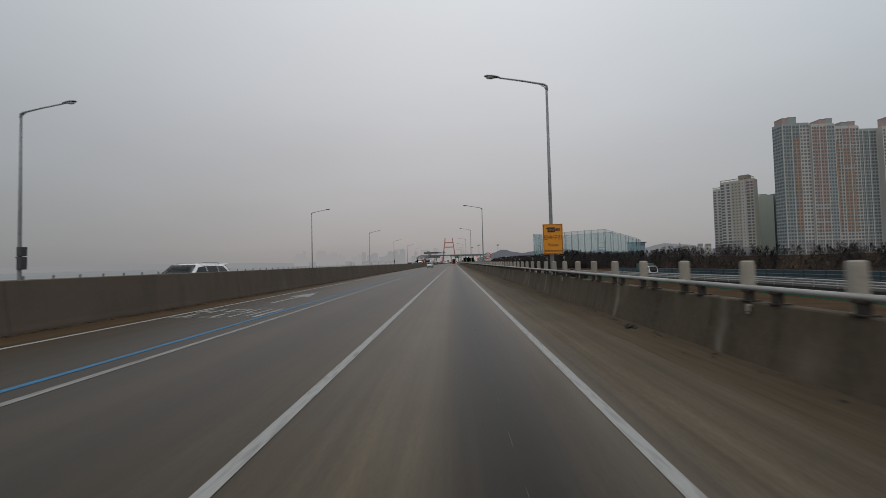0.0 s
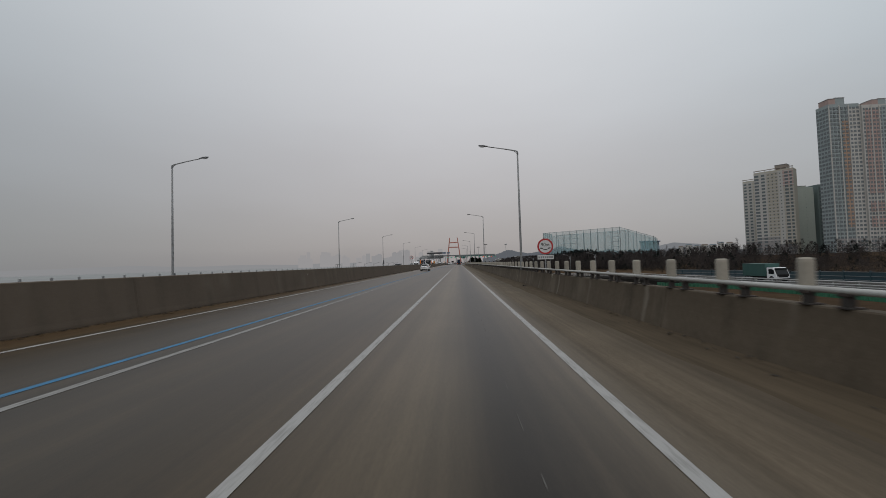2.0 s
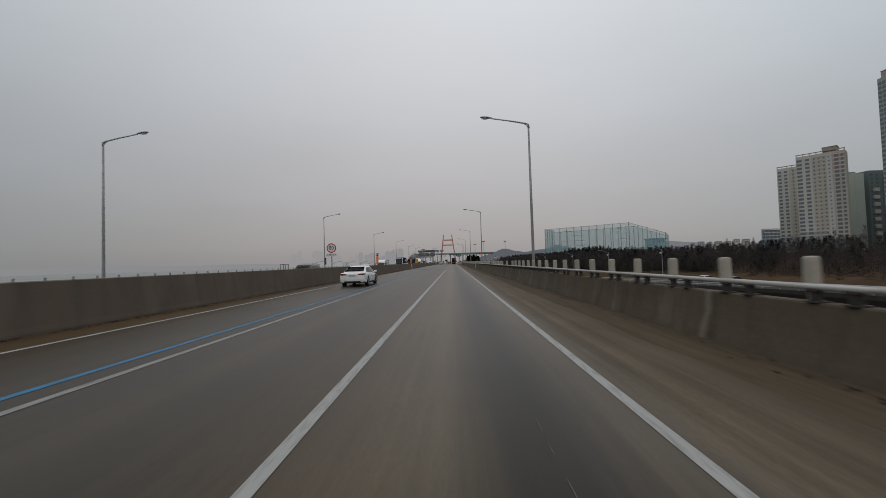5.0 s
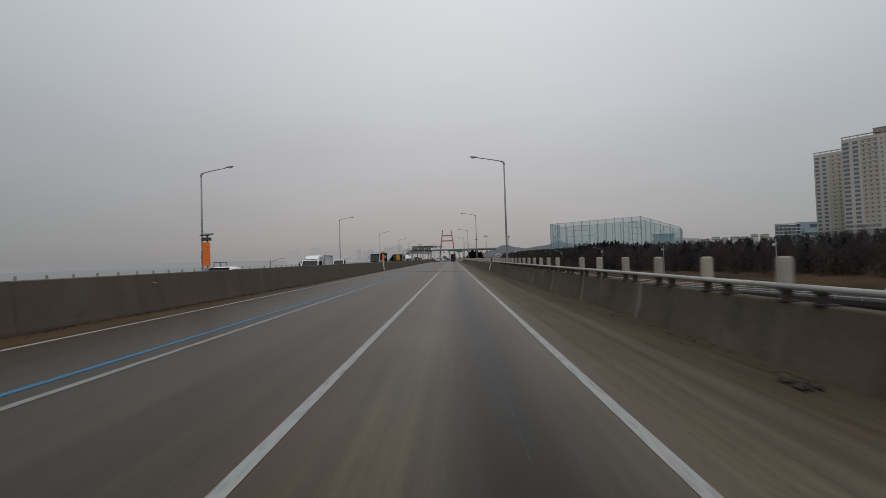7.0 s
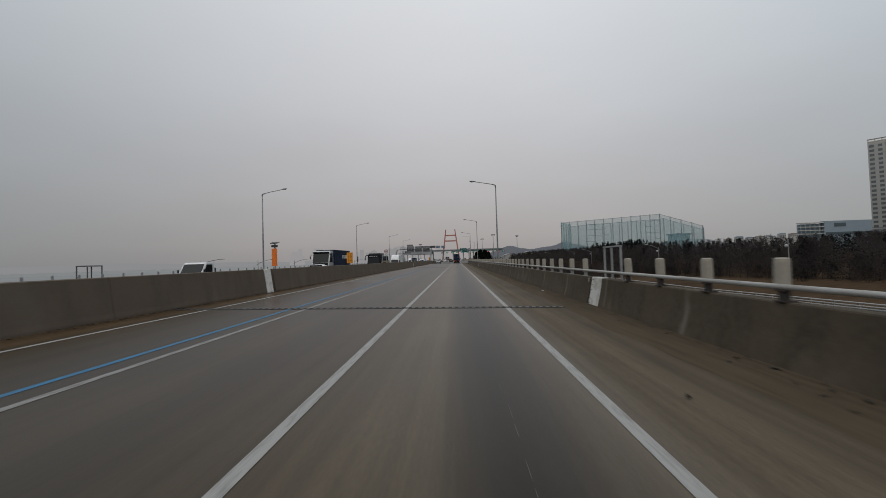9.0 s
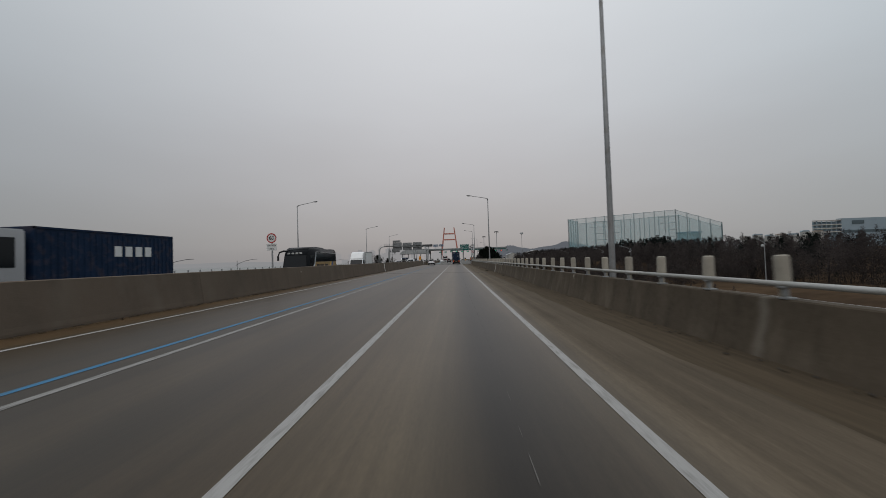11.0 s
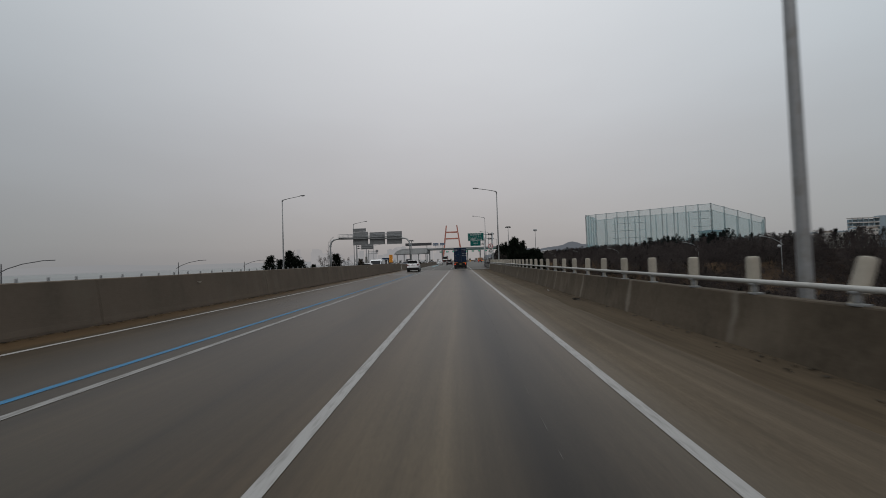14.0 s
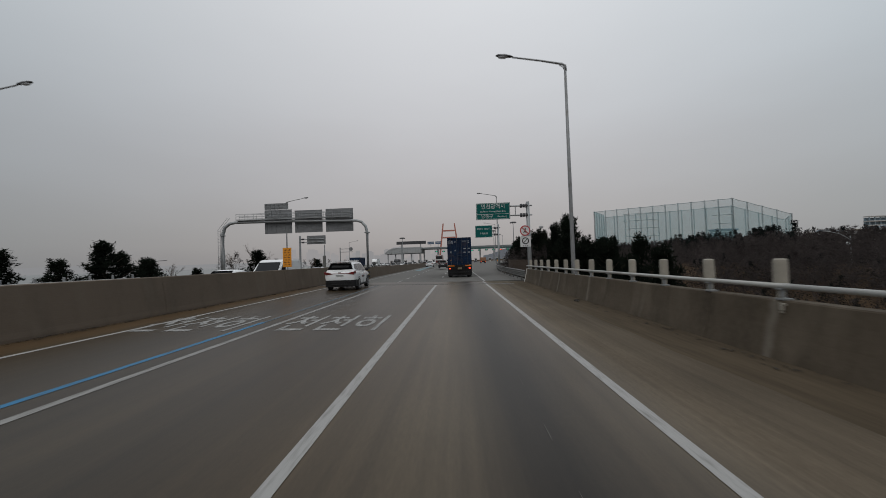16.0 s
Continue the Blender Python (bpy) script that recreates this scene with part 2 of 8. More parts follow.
    b.inputs["Roughness"].default_value = 0.88
    b.inputs["Specular IOR Level"].default_value = 0.2
    g, bp = n.new("ShaderNodeTexNoise"), n.new("ShaderNodeBump")
    g.inputs["Scale"].default_value, g.inputs["Detail"].default_value = 25, 8
    bp.inputs["Strength"].default_value, bp.inputs["Distance"].default_value = 0.3, 0.015
    l.new(co.outputs["Object"], g.inputs["Vector"])
    l.new(g.outputs["Fac"], bp.inputs["Height"])
    l.new(bp.outputs[0], b.inputs["Normal"])
    return m


def clear_mesh(name, colour, cover):
    """Fine netting: a thin weave that lets most of the light through."""
    m, n, l, b = principled(name)
    tr, mx, o = n.new("ShaderNodeBsdfTransparent"), n.new("ShaderNodeMixShader"), n["Material Output"]
    b.inputs["Base Color"].default_value = (*colour, 1)
    b.inputs["Roughness"].default_value = 0.9
    co, t = n.new("ShaderNodeTexCoord"), n.new("ShaderNodeTexNoise")
    t.inputs["Scale"].default_value = 0.05
    k = n.new("ShaderNodeMapRange")
    k.inputs["To Min"].default_value, k.inputs["To Max"].default_value = cover * 0.75, cover * 1.25
    l.new(co.outputs["Object"], t.inputs["Vector"])
    l.new(t.outputs["Fac"], k.inputs[0])
    l.new(k.outputs[0], mx.inputs[0])
    l.new(tr.outputs[0], mx.inputs[1])
    l.new(b.outputs[0], mx.inputs[2])
    l.new(mx.outputs[0], o.inputs[0])
    return m


def airy(name, share):
    """Sprays of fine twigs and leaves: part of the light passes on to the far side."""
    m = M[name]
    n, l = m.node_tree.nodes, m.node_tree.links
    b = n["Principled BSDF"]
    tl, mx = n.new("ShaderNodeBsdfTranslucent"), n.new("ShaderNodeMixShader")
    b.inputs["Specular IOR Level"].default_value = 0.0
    l.new(b.inputs["Base Color"].links[0].from_socket, tl.inputs["Color"])
    mx.inputs[0].default_value = share
    l.new(b.outputs[0], mx.inputs[1])
    l.new(tl.outputs[0], mx.inputs[2])
    l.new(mx.outputs[0], n["Material Output"].inputs[0])


OWN = [(-10.6, (0.088, 0.0555, 0.029)), (-9.5, (0.0842, 0.0523, 0.0245)), (-9.2, (0.0474, 0.0336, 0.0187)), (-8.3, (0.0493, 0.0348, 0.0196)), (-7.3, (0.0292, 0.0208, 0.0118)), (-6.3, (0.0425, 0.0298, 0.0168)), (-5.2, (0.0253, 0.0178, 0.0101)), (-4.2, (0.0492, 0.0346, 0.0191)), (-3.3, (0.0235, 0.0164, 0.0094)), (-2.2, (0.0469, 0.0325, 0.0178)), (-1.3, (0.0602, 0.0436, 0.0254)), (-0.5, (0.0944, 0.0732, 0.0473)), (-0.2, (0.0652, 0.0505, 0.033)), (0.1, (0.0344, 0.0263, 0.0168)), (0.45, (0.0073, 0.0057, 0.0041)), (0.95, (0.027, 0.021, 0.0143)), (1.5, (0.0642, 0.0483, 0.031)), (2, (0.0973, 0.0783, 0.056)), (2.3, (0.1016, 0.0804, 0.0567)), (2.6, (0.0936, 0.0742, 0.0526)), (2.9, (0.0996, 0.0788, 0.0556)), (3.2, (0.0827, 0.0655, 0.0464)), (3.5, (0.0888, 0.0701, 0.0494)), (3.75, (0.0783, 0.0619, 0.0434)), (4, (0.0814, 0.0641, 0.0451)), (4.45, (0.0783, 0.0619, 0.0434)), (4.9, (0.0714, 0.0557, 0.0381))]
M = {}
M["road"] = road_surface("worn_concrete_road", OWN)
M["road_far"] = surface("weathered_concrete_road", (0.10, 0.096, 0.088), 0.85, var=0.2, coarse=0.3, fine=8, stretch=(1, 0.15, 1))
M["white_line"] = worn_paint("worn_white_road_paint", (0.30, 0.295, 0.285), (0.13, 0.124, 0.114), 0.36)
M["word_paint"] = worn_paint("scuffed_white_road_paint", (0.30, 0.30, 0.29), (0.10, 0.094, 0.086), 0.46)
M["faded_line"] = worn_paint("faded_white_road_paint", (0.235, 0.23, 0.22), (0.11, 0.105, 0.096), 0.42)
M["blue_line"] = worn_paint("worn_blue_road_paint", (0.014, 0.145, 0.29), (0.035, 0.078, 0.11), 0.40)
M["blue_worn"] = worn_paint("thin_blue_road_paint", (0.045, 0.10, 0.15), (0.05, 0.055, 0.055), 0.5)
M["blue_patch"] = worn_paint("pale_teal_road_paint", (0.10, 0.22, 0.25), (0.09, 0.12, 0.125), 0.45)
M["galv_dull"] = surface("dull_weathered_steel", (0.15, 0.15, 0.145), 0.6, 0.4, var=0.2, coarse=1.5, fine=14, dirt=(0.10, 0.08, 0.06), dirt_amount=0.5, dirt_scale=3)
M["barrier"] = stained_concrete("stained_barrier_concrete", (0.084, 0.066, 0.047), (0.042, 0.033, 0.023), (0.135, 0.110, 0.082), (292.2, 4.5))
M["median"] = stained_concrete("stained_median_concrete", (0.108, 0.083, 0.063), (0.076, 0.060, 0.046), (0.128, 0.104, 0.081))
M["white_concrete"] = surface("whitewashed_concrete", (0.58, 0.57, 0.54), 0.85, var=0.15, dirt=(0.25, 0.22, 0.18), dirt_scale=3)
M["post"] = surface("beige_concrete_post", (0.31, 0.285, 0.24), 0.85, var=0.18, coarse=2, fine=25, dirt=(0.25, 0.22, 0.17), dirt_scale=4, stretch=(2, 2, 0.5), per_object=0.12)
M["rail"] = surface("dull_galvanised_pipe", (0.40, 0.40, 0.385), 0.5, 0.3, var=0.14, coarse=1.2, fine=20, dirt=(0.25, 0.22, 0.19), dirt_amount=0.35)
M["bracket"] = surface("rusty_cast_bracket", (0.038, 0.033, 0.030), 0.8, 0.2, var=0.3, coarse=6, fine=30, dirt=(0.09, 0.045, 0.028), dirt_scale=9)
M["galv"] = surface("weathered_galvanised_steel", (0.30, 0.31, 0.315), 0.5, 0.6, var=0.15, coarse=2, fine=18)
M["pole"] = surface("grey_painted_steel_pole", (0.24, 0.245, 0.25), 0.5, 0.35, var=0.12, coarse=1.5, fine=15, dirt=(0.14, 0.12, 0.1), dirt_scale=3)
M["lamp_head"] = surface("dark_grey_lamp_housing", (0.10, 0.10, 0.105), 0.45, 0.3, var=0.15)
M["lamp_glass"] = surface("clouded_lamp_glass", (0.42, 0.43, 0.44), 0.25, var=0.1, bump=0)
M["dark_box"] = surface("dark_steel_box", (0.055, 0.055, 0.06), 0.5, 0.3, var=0.2)
M["steel_joint"] = surface("worn_steel_joint", (0.075, 0.072, 0.068), 0.5, 0.5, var=0.3, fine=30)
M["black_gap"] = surface("black_rubber", (0.012, 0.012, 0.012), 0.9, var=0.2)
M["yellow_sign"] = surface("amber_reflective_sheet", (0.72, 0.27, 0.01), 0.45, var=0.05, bump=0.02)
M["yellow_dull"] = surface("dirty_yellow_paint", (0.11, 0.085, 0.045), 0.7, var=0.2, coarse=3, fine=20, dirt=(0.08, 0.06, 0.04), dirt_scale=5)
M["orange_panel"] = surface("orange_lit_panel", (0.85, 0.17, 0.02), 0.5, var=0.08)
M["sign_black"] = surface("black_sign_film", (0.02, 0.02, 0.02), 0.5, var=0.1, bump=0)
M["sign_white"] = surface("white_sign_sheet", (0.60, 0.605, 0.60), 0.45, var=0.05, bump=0.02)
M["sign_red"] = surface("red_sign_sheet", (0.40, 0.022, 0.022), 0.45, var=0.06, bump=0.02)
M["sign_green"] = surface("green_reflective_sheet", (0.003, 0.098, 0.088), 0.45, var=0.06, bump=0.02)
M["sign_back"] = surface("grey_aluminium_sign_back", (0.19, 0.195, 0.20), 0.6, 0.35, var=0.28, coarse=1.2, fine=9, stretch=(1, 1, 3))
M["white_car"] = surface("white_car_paint", (0.75, 0.76, 0.77), 0.22, var=0.03, bump=0, coat=0.6)
M["silver_car"] = surface("silver_car_paint", (0.45, 0.46, 0.48), 0.28, 0.5, var=0.04, bump=0, coat=0.6)
M["dark_car"] = surface("charcoal_car_paint", (0.05, 0.05, 0.055), 0.25, 0.2, var=0.05, bump=0, coat=0.6)
M["red_bus"] = surface("dark_red_bus_paint", (0.075, 0.022, 0.02), 0.3, var=0.06, bump=0, coat=0.4)
M["blue_cab"] = surface("blue_truck_paint", (0.03, 0.09, 0.20), 0.35, var=0.06, bump=0, coat=0.3)
M["car_glass"] = surface("tinted_car_glass", (0.010, 0.012, 0.014), 0.08, var=0.05, bump=0, coat=0.0)
M["tyre"] = surface("black_tyre_rubber", (0.02, 0.02, 0.02), 0.85, var=0.2, fine=30)
M["rim"] = surface("alloy_rim", (0.38, 0.39, 0.40), 0.35, 0.8, var=0.08, bump=0)
M["black_plastic"] = surface("black_plastic_trim", (0.014, 0.014, 0.015), 0.6, var=0.12)
M["chrome"] = surface("chrome_trim", (0.6, 0.61, 0.62), 0.15, 1.0, var=0.04, bump=0)
M["tail_lamp"] = surface("dark_red_lamp_glass", (0.13, 0.005, 0.006), 0.3, var=0.1, bump=0, coat=0.6)
M["brake_lit"] = glowing("lit_brake_lamp", (1.0, 0.06, 0.02), 1.6)
M["amber_lamp"] = surface("amber_lamp_glass", (0.5, 0.14, 0.01), 0.3, var=0.1, bump=0)
M["head_lamp"] = surface("clear_head_lamp", (0.55, 0.57, 0.6), 0.1, var=0.05, bump=0, coat=0.8)
M["plate"] = surface("white_number_plate", (0.55, 0.56, 0.55), 0.4, var=0.04, bump=0)
M["container_blue"] = surface("scuffed_navy_container_paint", (0.0075, 0.020, 0.048), 0.6, var=0.3, coarse=1.2, fine=10, dirt=(0.09, 0.06, 0.05), dirt_amount=0.3, dirt_scale=2.5)
M["tan_box"] = surface("orange_brown_box_panel", (0.26, 0.125, 0.065), 0.6, var=0.15, dirt=(0.1, 0.07, 0.05), dirt_scale=2)
M["dark_rod"] = surface("navy_painted_steel_rod", (0.03, 0.045, 0.075), 0.6, 0.2, var=0.25, dirt=(0.12, 0.08, 0.05), dirt_scale=6)
M["stencil"] = surface("faded_white_stencil", (0.24, 0.26, 0.29), 0.6, var=0.25, coarse=6, fine=40)
M["canvas_white"] = surface("white_box_panel", (0.62, 0.63, 0.63), 0.45, var=0.06, dirt=(0.42, 0.4, 0.36), dirt_amount=0.4, stretch=(1, 1, 0.3))
M["bus_dark"] = surface("black_bus_glazing", (0.009, 0.010, 0.012), 0.2, var=0.06, bump=0, coat=0.0)
M["bus_gold"] = surface("dull_gold_bus_paint", (0.34, 0.22, 0.085), 0.35, 0.2, var=0.06, bump=0, coat=0.3)
M["bus_blue"] = surface("blue_bus_stripe", (0.02, 0.07, 0.25), 0.35, var=0.05, bump=0)
M["bus_yellow"] = surface("yellow_bus_stripe", (0.65, 0.38, 0.03), 0.35, var=0.05, bump=0)
M["bark"] = surface("pine_bark", (0.075, 0.055, 0.042), 0.95, var=0.35, coarse=3, fine=20, stretch=(1, 1, 0.3), bump=0.5)
M["needles"] = surface("dark_pine_needles", (0.013, 0.017, 0.0125), 0.8, var=0.4, coarse=0.7, fine=6, bump=0)
M["twigs"] = surface("bare_grey_brown_twigs", (0.060, 0.051, 0.049), 0.95, var=0.7, coarse=0.09, fine=0.4, bump=0)
M["bush"] = surface("dark_evergreen_leaves", (0.016, 0.019, 0.018), 0.9, var=0.4, coarse=0.15, fine=1.5, bump=0)
for name in ("twigs", "bush", "needles"):
    airy(name, 0.5)
M["dry_ground"] = surface("dry_winter_grass", (0.070, 0.048, 0.031), 0.95, var=0.35, coarse=0.02, fine=0.5, dirt=(0.028, 0.022, 0.019), dirt_scale=0.06, dirt_amount=0.8)
M["mud"] = surface("grey_tidal_mud", (0.21, 0.215, 0.212), 0.6, var=0.2, coarse=0.01, fine=0.2, stretch=(1, 0.3, 1))
M["sea"] = surface("grey_sea_water", (0.20, 0.205, 0.20), 0.5, var=0.15, coarse=0.02, fine=0.5, stretch=(1, 0.25, 1), bump=0.2)
M["asphalt"] = surface("grey_asphalt", (0.045, 0.042, 0.039), 0.95, var=0.25)
M["apt_white"] = surface("off_white_rendered_wall", (0.48, 0.47, 0.448), 0.85, var=0.06, coarse=0.05, fine=0.6, stretch=(1, 1, 0.3))
M["apt_cream"] = surface("cream_rendered_wall", (0.44, 0.41, 0.345), 0.85, var=0.06, coarse=0.05, fine=0.6, stretch=(1, 1, 0.3))
M["apt_grey"] = surface("blue_grey_rendered_wall", (0.30, 0.345, 0.352), 0.85, var=0.07, coarse=0.05, fine=0.6)
M["apt_dark"] = surface("grey_tiled_base", (0.28, 0.27, 0.268), 0.8, var=0.1, coarse=0.1, fine=1)
M["apt_orange"] = surface("faded_orange_panel", (0.38, 0.262, 0.195), 0.85, var=0.15, coarse=0.08, fine=0.5)
M["apt_pink"] = surface("faded_terracotta_panel", (0.40, 0.295, 0.27), 0.85, var=0.12, coarse=0.08, fine=0.5)
M["apt_green"] = surface("pale_green_render", (0.45, 0.49, 0.44), 0.85, var=0.06, coarse=0.05, fine=0.5)
M["apt_teal"] = surface("dark_grey_green_render", (0.155, 0.20, 0.195), 0.85, var=0.08, coarse=0.05, fine=0.5)
M["apt_brown"] = surface("brown_render", (0.29, 0.25, 0.215), 0.85, var=0.08, coarse=0.05, fine=0.5)
M["window"] = surface("far_window_glass", (0.14, 0.16, 0.17), 0.25, var=0.25, coarse=0.12, fine=0.7, bump=0)
M["net_green"] = clear_mesh("green_golf_netting", (0.25, 0.415, 0.44), 0.36)
M["net_dense"] = clear_mesh("dense_green_golf_netting", (0.19, 0.37, 0.40), 0.5)
M["net_steel"] = surface("grey_green_net_mast", (0.285, 0.35, 0.365), 0.9, 0.0, var=0.1, coarse=0.2, fine=2)
M["blue_panel"] = surface("blue_grey_glazed_panel", (0.062, 0.093, 0.108), 0.4, var=0.12, bump=0)
M["fence_blue"] = surface("teal_blue_glazed_fence", (0.028, 0.062, 0.078), 0.4, var=0.15, bump=0)
M["green_fence"] = surface("green_painted_fence", (0.022, 0.13, 0.07), 0.6, var=0.15)
M["white_rail"] = surface("white_painted_rail", (0.36, 0.36, 0.355), 0.6, var=0.1)
M["toll_grey"] = surface("grey_toll_canopy", (0.36, 0.37, 0.375), 0.6, var=0.08, coarse=0.2, fine=2)
M["toll_green"] = surface("dark_green_canopy_band", (0.035, 0.095, 0.085), 0.6, var=0.08, coarse=0.2, fine=2)
# orange-red paint, with the paling of distance haze put into its colour
M["orange_steel"] = surface("orange_red_painted_pylon", (0.45, 0.175, 0.135), 0.6, var=0.08, coarse=0.1, fine=1)
M["navy_car"] = surface("dark_blue_car_paint", (0.02, 0.03, 0.05), 0.25, 0.2, var=0.05, bump=0, coat=0.4)
M["sand"] = surface("brown_road_sand", (0.076, 0.059, 0.040), 0.95, var=0.3, coarse=2.2, fine=12, stretch=(1, 0.06, 1), bump=0.4)
M["debris"] = surface("dark_rotten_debris", (0.030, 0.025, 0.020), 0.95, var=0.4)
M["truck_plate"] = surface("yellowed_truck_plate", (0.20, 0.16, 0.075), 0.5, var=0.08, bump=0)
M["plaza_steel"] = surface("dark_grey_canopy_edge", (0.17, 0.185, 0.19), 0.6, var=0.1, coarse=0.2, fine=2)
M["sign_blue"] = surface("blue_sign_sheet", (0.04, 0.085, 0.16), 0.5, var=0.08, bump=0)
M["green_lit"] = glowing("lit_green_signal", (0.04, 0.55, 0.34), 0.4)
M["hall_blue"] = surface("pale_blue_cladding", (0.20, 0.275, 0.325), 0.6, var=0.08, coarse=0.1, fine=1)
for dull, shine in (("bus_dark", 0.06), ("car_glass", 0.22), ("black_plastic", 0.22), ("dry_ground", 0.0), ("asphalt", 0.1), ("sand", 0.1), ("container_blue", 0.12), ("sign_green", 0.15)):
    M[dull].node_tree.nodes["Principled BSDF"].inputs["Specular IOR Level"].default_value = shine
M["far_building"] = surface("pale_blue_grey_facade", (0.25, 0.315, 0.36), 0.8, var=0.1, coarse=0.05, fine=0.5)


# ---- mesh helpers ----
def thing(name, at=(0, 0, 0), turn=0.0, label="", category="", group="", kind=""):
    ob = new(name)
    ob.matrix_basis = pose(*at, 0, 0, turn)
    return tagged(ob, label, category, group, kind)


def as_mesh(name, bm, material, smooth=False):
    me = bpy.data.meshes.new(name)
    bmesh.ops.recalc_face_normals(bm, faces=bm.faces)
    if smooth:
        for f in bm.faces:
            f.smooth = True
    bm.to_mesh(me)
    bm.free()
    me.materials.append(M[material])
    return me


def part(name, bm, material, parent, label="", smooth=False):
    ob = new(name, as_mesh(name, bm, material, smooth))
    ob.parent = parent
    if label:
        tagged(ob, label)
    return ob


def piece(name, me, parent, at=(0, 0, 0), turn=(0, 0, 0)):
    """One more object on a mesh that alike pieces share."""
    ob = new(name, me)
    ob.parent = parent
    ob.matrix_basis = pose(*at, *turn)
    return ob


def structure(name, bm, material, label="", category=""):
    ob = new(name, as_mesh(name, bm, material))
    return tagged(ob, label, category or name.split("_")[0], kind="structure")


def stuff(name, me, label, category):
    return tagged(new(name, me), label, category, kind="stuff")


def box(bm, c, s, turn=(0, 0, 0), bevel=0.0):
    m = pose(*c, *turn) @ Matrix.Diagonal((*s, 1))
    made = bmesh.ops.create_cube(bm, size=1, matrix=m)["verts"]
    if bevel:
        edges = {e for v in made for e in v.link_edges}
        bmesh.ops.bevel(bm, geom=list(edges), offset=bevel, segments=2, affect="EDGES", profile=0.6)
    return made


def rod(bm, a, b, r, r2=None, seg=10):
    a, b = Vector(a), Vector(b)
    d = b - a
    m = Matrix.Translation((a + b) / 2) @ d.to_track_quat("Z", "Y").to_matrix().to_4x4()
    return bmesh.ops.create_cone(bm, cap_ends=True, segments=seg, radius1=r, radius2=r if r2 is None else r2, depth=d.length, matrix=m)["verts"]


def tube(bm, pts, r, seg=8):
    """A bent pipe through pts."""
    pts = [Vector(p) for p in pts]
    rings = []
    for i, p in enumerate(pts):
        d = (pts[min(i + 1, len(pts) - 1)] - pts[max(i - 1, 0)]).normalized()
        q = d.to_track_quat("Z", "Y")
        rr = r[i] if isinstance(r, (list, tuple)) else r
        rings.append([bm.verts.new(p + q @ Vector((rr * math.cos(k * math.tau / seg), rr * math.sin(k * math.tau / seg), 0))) for k in range(seg)])
    for a, b in zip(rings, rings[1:]):
        for k in range(seg):
            bm.faces.new((a[k], a[(k + 1) % seg], b[(k + 1) % seg], b[k]))
    bm.faces.new(rings[0][::-1])
    bm.faces.new(rings[-1])


def prism(bm, outline, axis, lo, hi):
    """A closed outline pushed from lo to hi along an axis (0, 1 or 2)."""
    def put(p, h):
        q = list(p)
        q.insert(axis, h)
        return bm.verts.new(q)
    a, b = [put(p, lo) for p in outline], [put(p, hi) for p in outline]
    n = len(outline)
    for i in range(n):
        bm.faces.new((a[i], a[(i + 1) % n], b[(i + 1) % n], b[i]))
    bm.faces.new(a[::-1])
    bm.faces.new(b)


def loft(bm, stations):
    """Skin over half sections (y, [(x, z) ...]) that are mirrored in x."""
    rings = []
    for y, half in stations:
        full = list(half) + [(-x, z) for x, z in reversed(half)]
        rings.append([bm.verts.new((x, y, z)) for x, z in full])
    n = len(rings[0])
    for a, b in zip(rings, rings[1:]):
        for k in range(n):
            bm.faces.new((a[k], a[(k + 1) % n], b[(k + 1) % n], b[k]))
    bm.faces.new(rings[0][::-1])
    bm.faces.new(rings[-1])


def quads(name, rows, material):
    """A mesh from quads given as corner rows."""
    verts = [c for q in rows for c in q]
    faces = [tuple(range(4 * i, 4 * i + 4)) for i in range(len(rows))]
    me = bpy.data.meshes.new(name)
    me.from_pydata(verts, [], faces)
    me.materials.append(M[material])
    return me


def lettering(name, text, size, material, parent, at, turn=(90, 0, 0), thick=0.004):
    cu = bpy.data.curves.new(name, "FONT")
    cu.body, cu.size, cu.align_x, cu.align_y, cu.extrude = text, size, "CENTER", "CENTER", thick
    cu.materials.append(M[material])
    ob = new(name, cu)
    ob.parent = parent
    ob.matrix_basis = pose(*at, *turn)
    return ob


def fall(x):
    """Height of the camera's carriageway, which falls to its outer side."""
    return -0.02 * x


# ---- road decks ----
Y0, Y1, YP = -40.0, 336.0, 760.0
bm = bmesh.new()
prism(bm, [(-10.75, fall(-10.75)), (5.05, fall(5.05)), (5.35, fall(5.05) - 0.3), (4.2, -1.3), (-10.75, -1.3)], 1, Y0, Y1)
structure("road", bm, "road", "worn grooved concrete carriageway with dark oil bands and brown dusty shoulder", "road")
bm = bmesh.new()
prism(bm, [(-25.9, -0.09), (-11.15, 0.206), (-11.15, -1.3), (-24.8, -1.3)], 1, Y0, Y1)
structure("road_opposite", bm, "road_far", "grey concrete carriageway beyond the median barrier", "road")
# beyond the bridge end the road widens to the toll plaza
bm = bmesh.new()
prism(bm, [(-11.15, Y1), (5.4, Y1), (5.7, 352), (6.7, 371), (8.4, 386), (12, 402), (20, 424), (30, 450), (55, 520), (55, YP), (-95, YP), (-95, 560), (-40, 470), (-27, 420), (-26, Y1)], 2, -1.3, 0.0)
structure("road_plaza", bm, "road_far", "grey concrete road widening towards the toll plaza", "road")


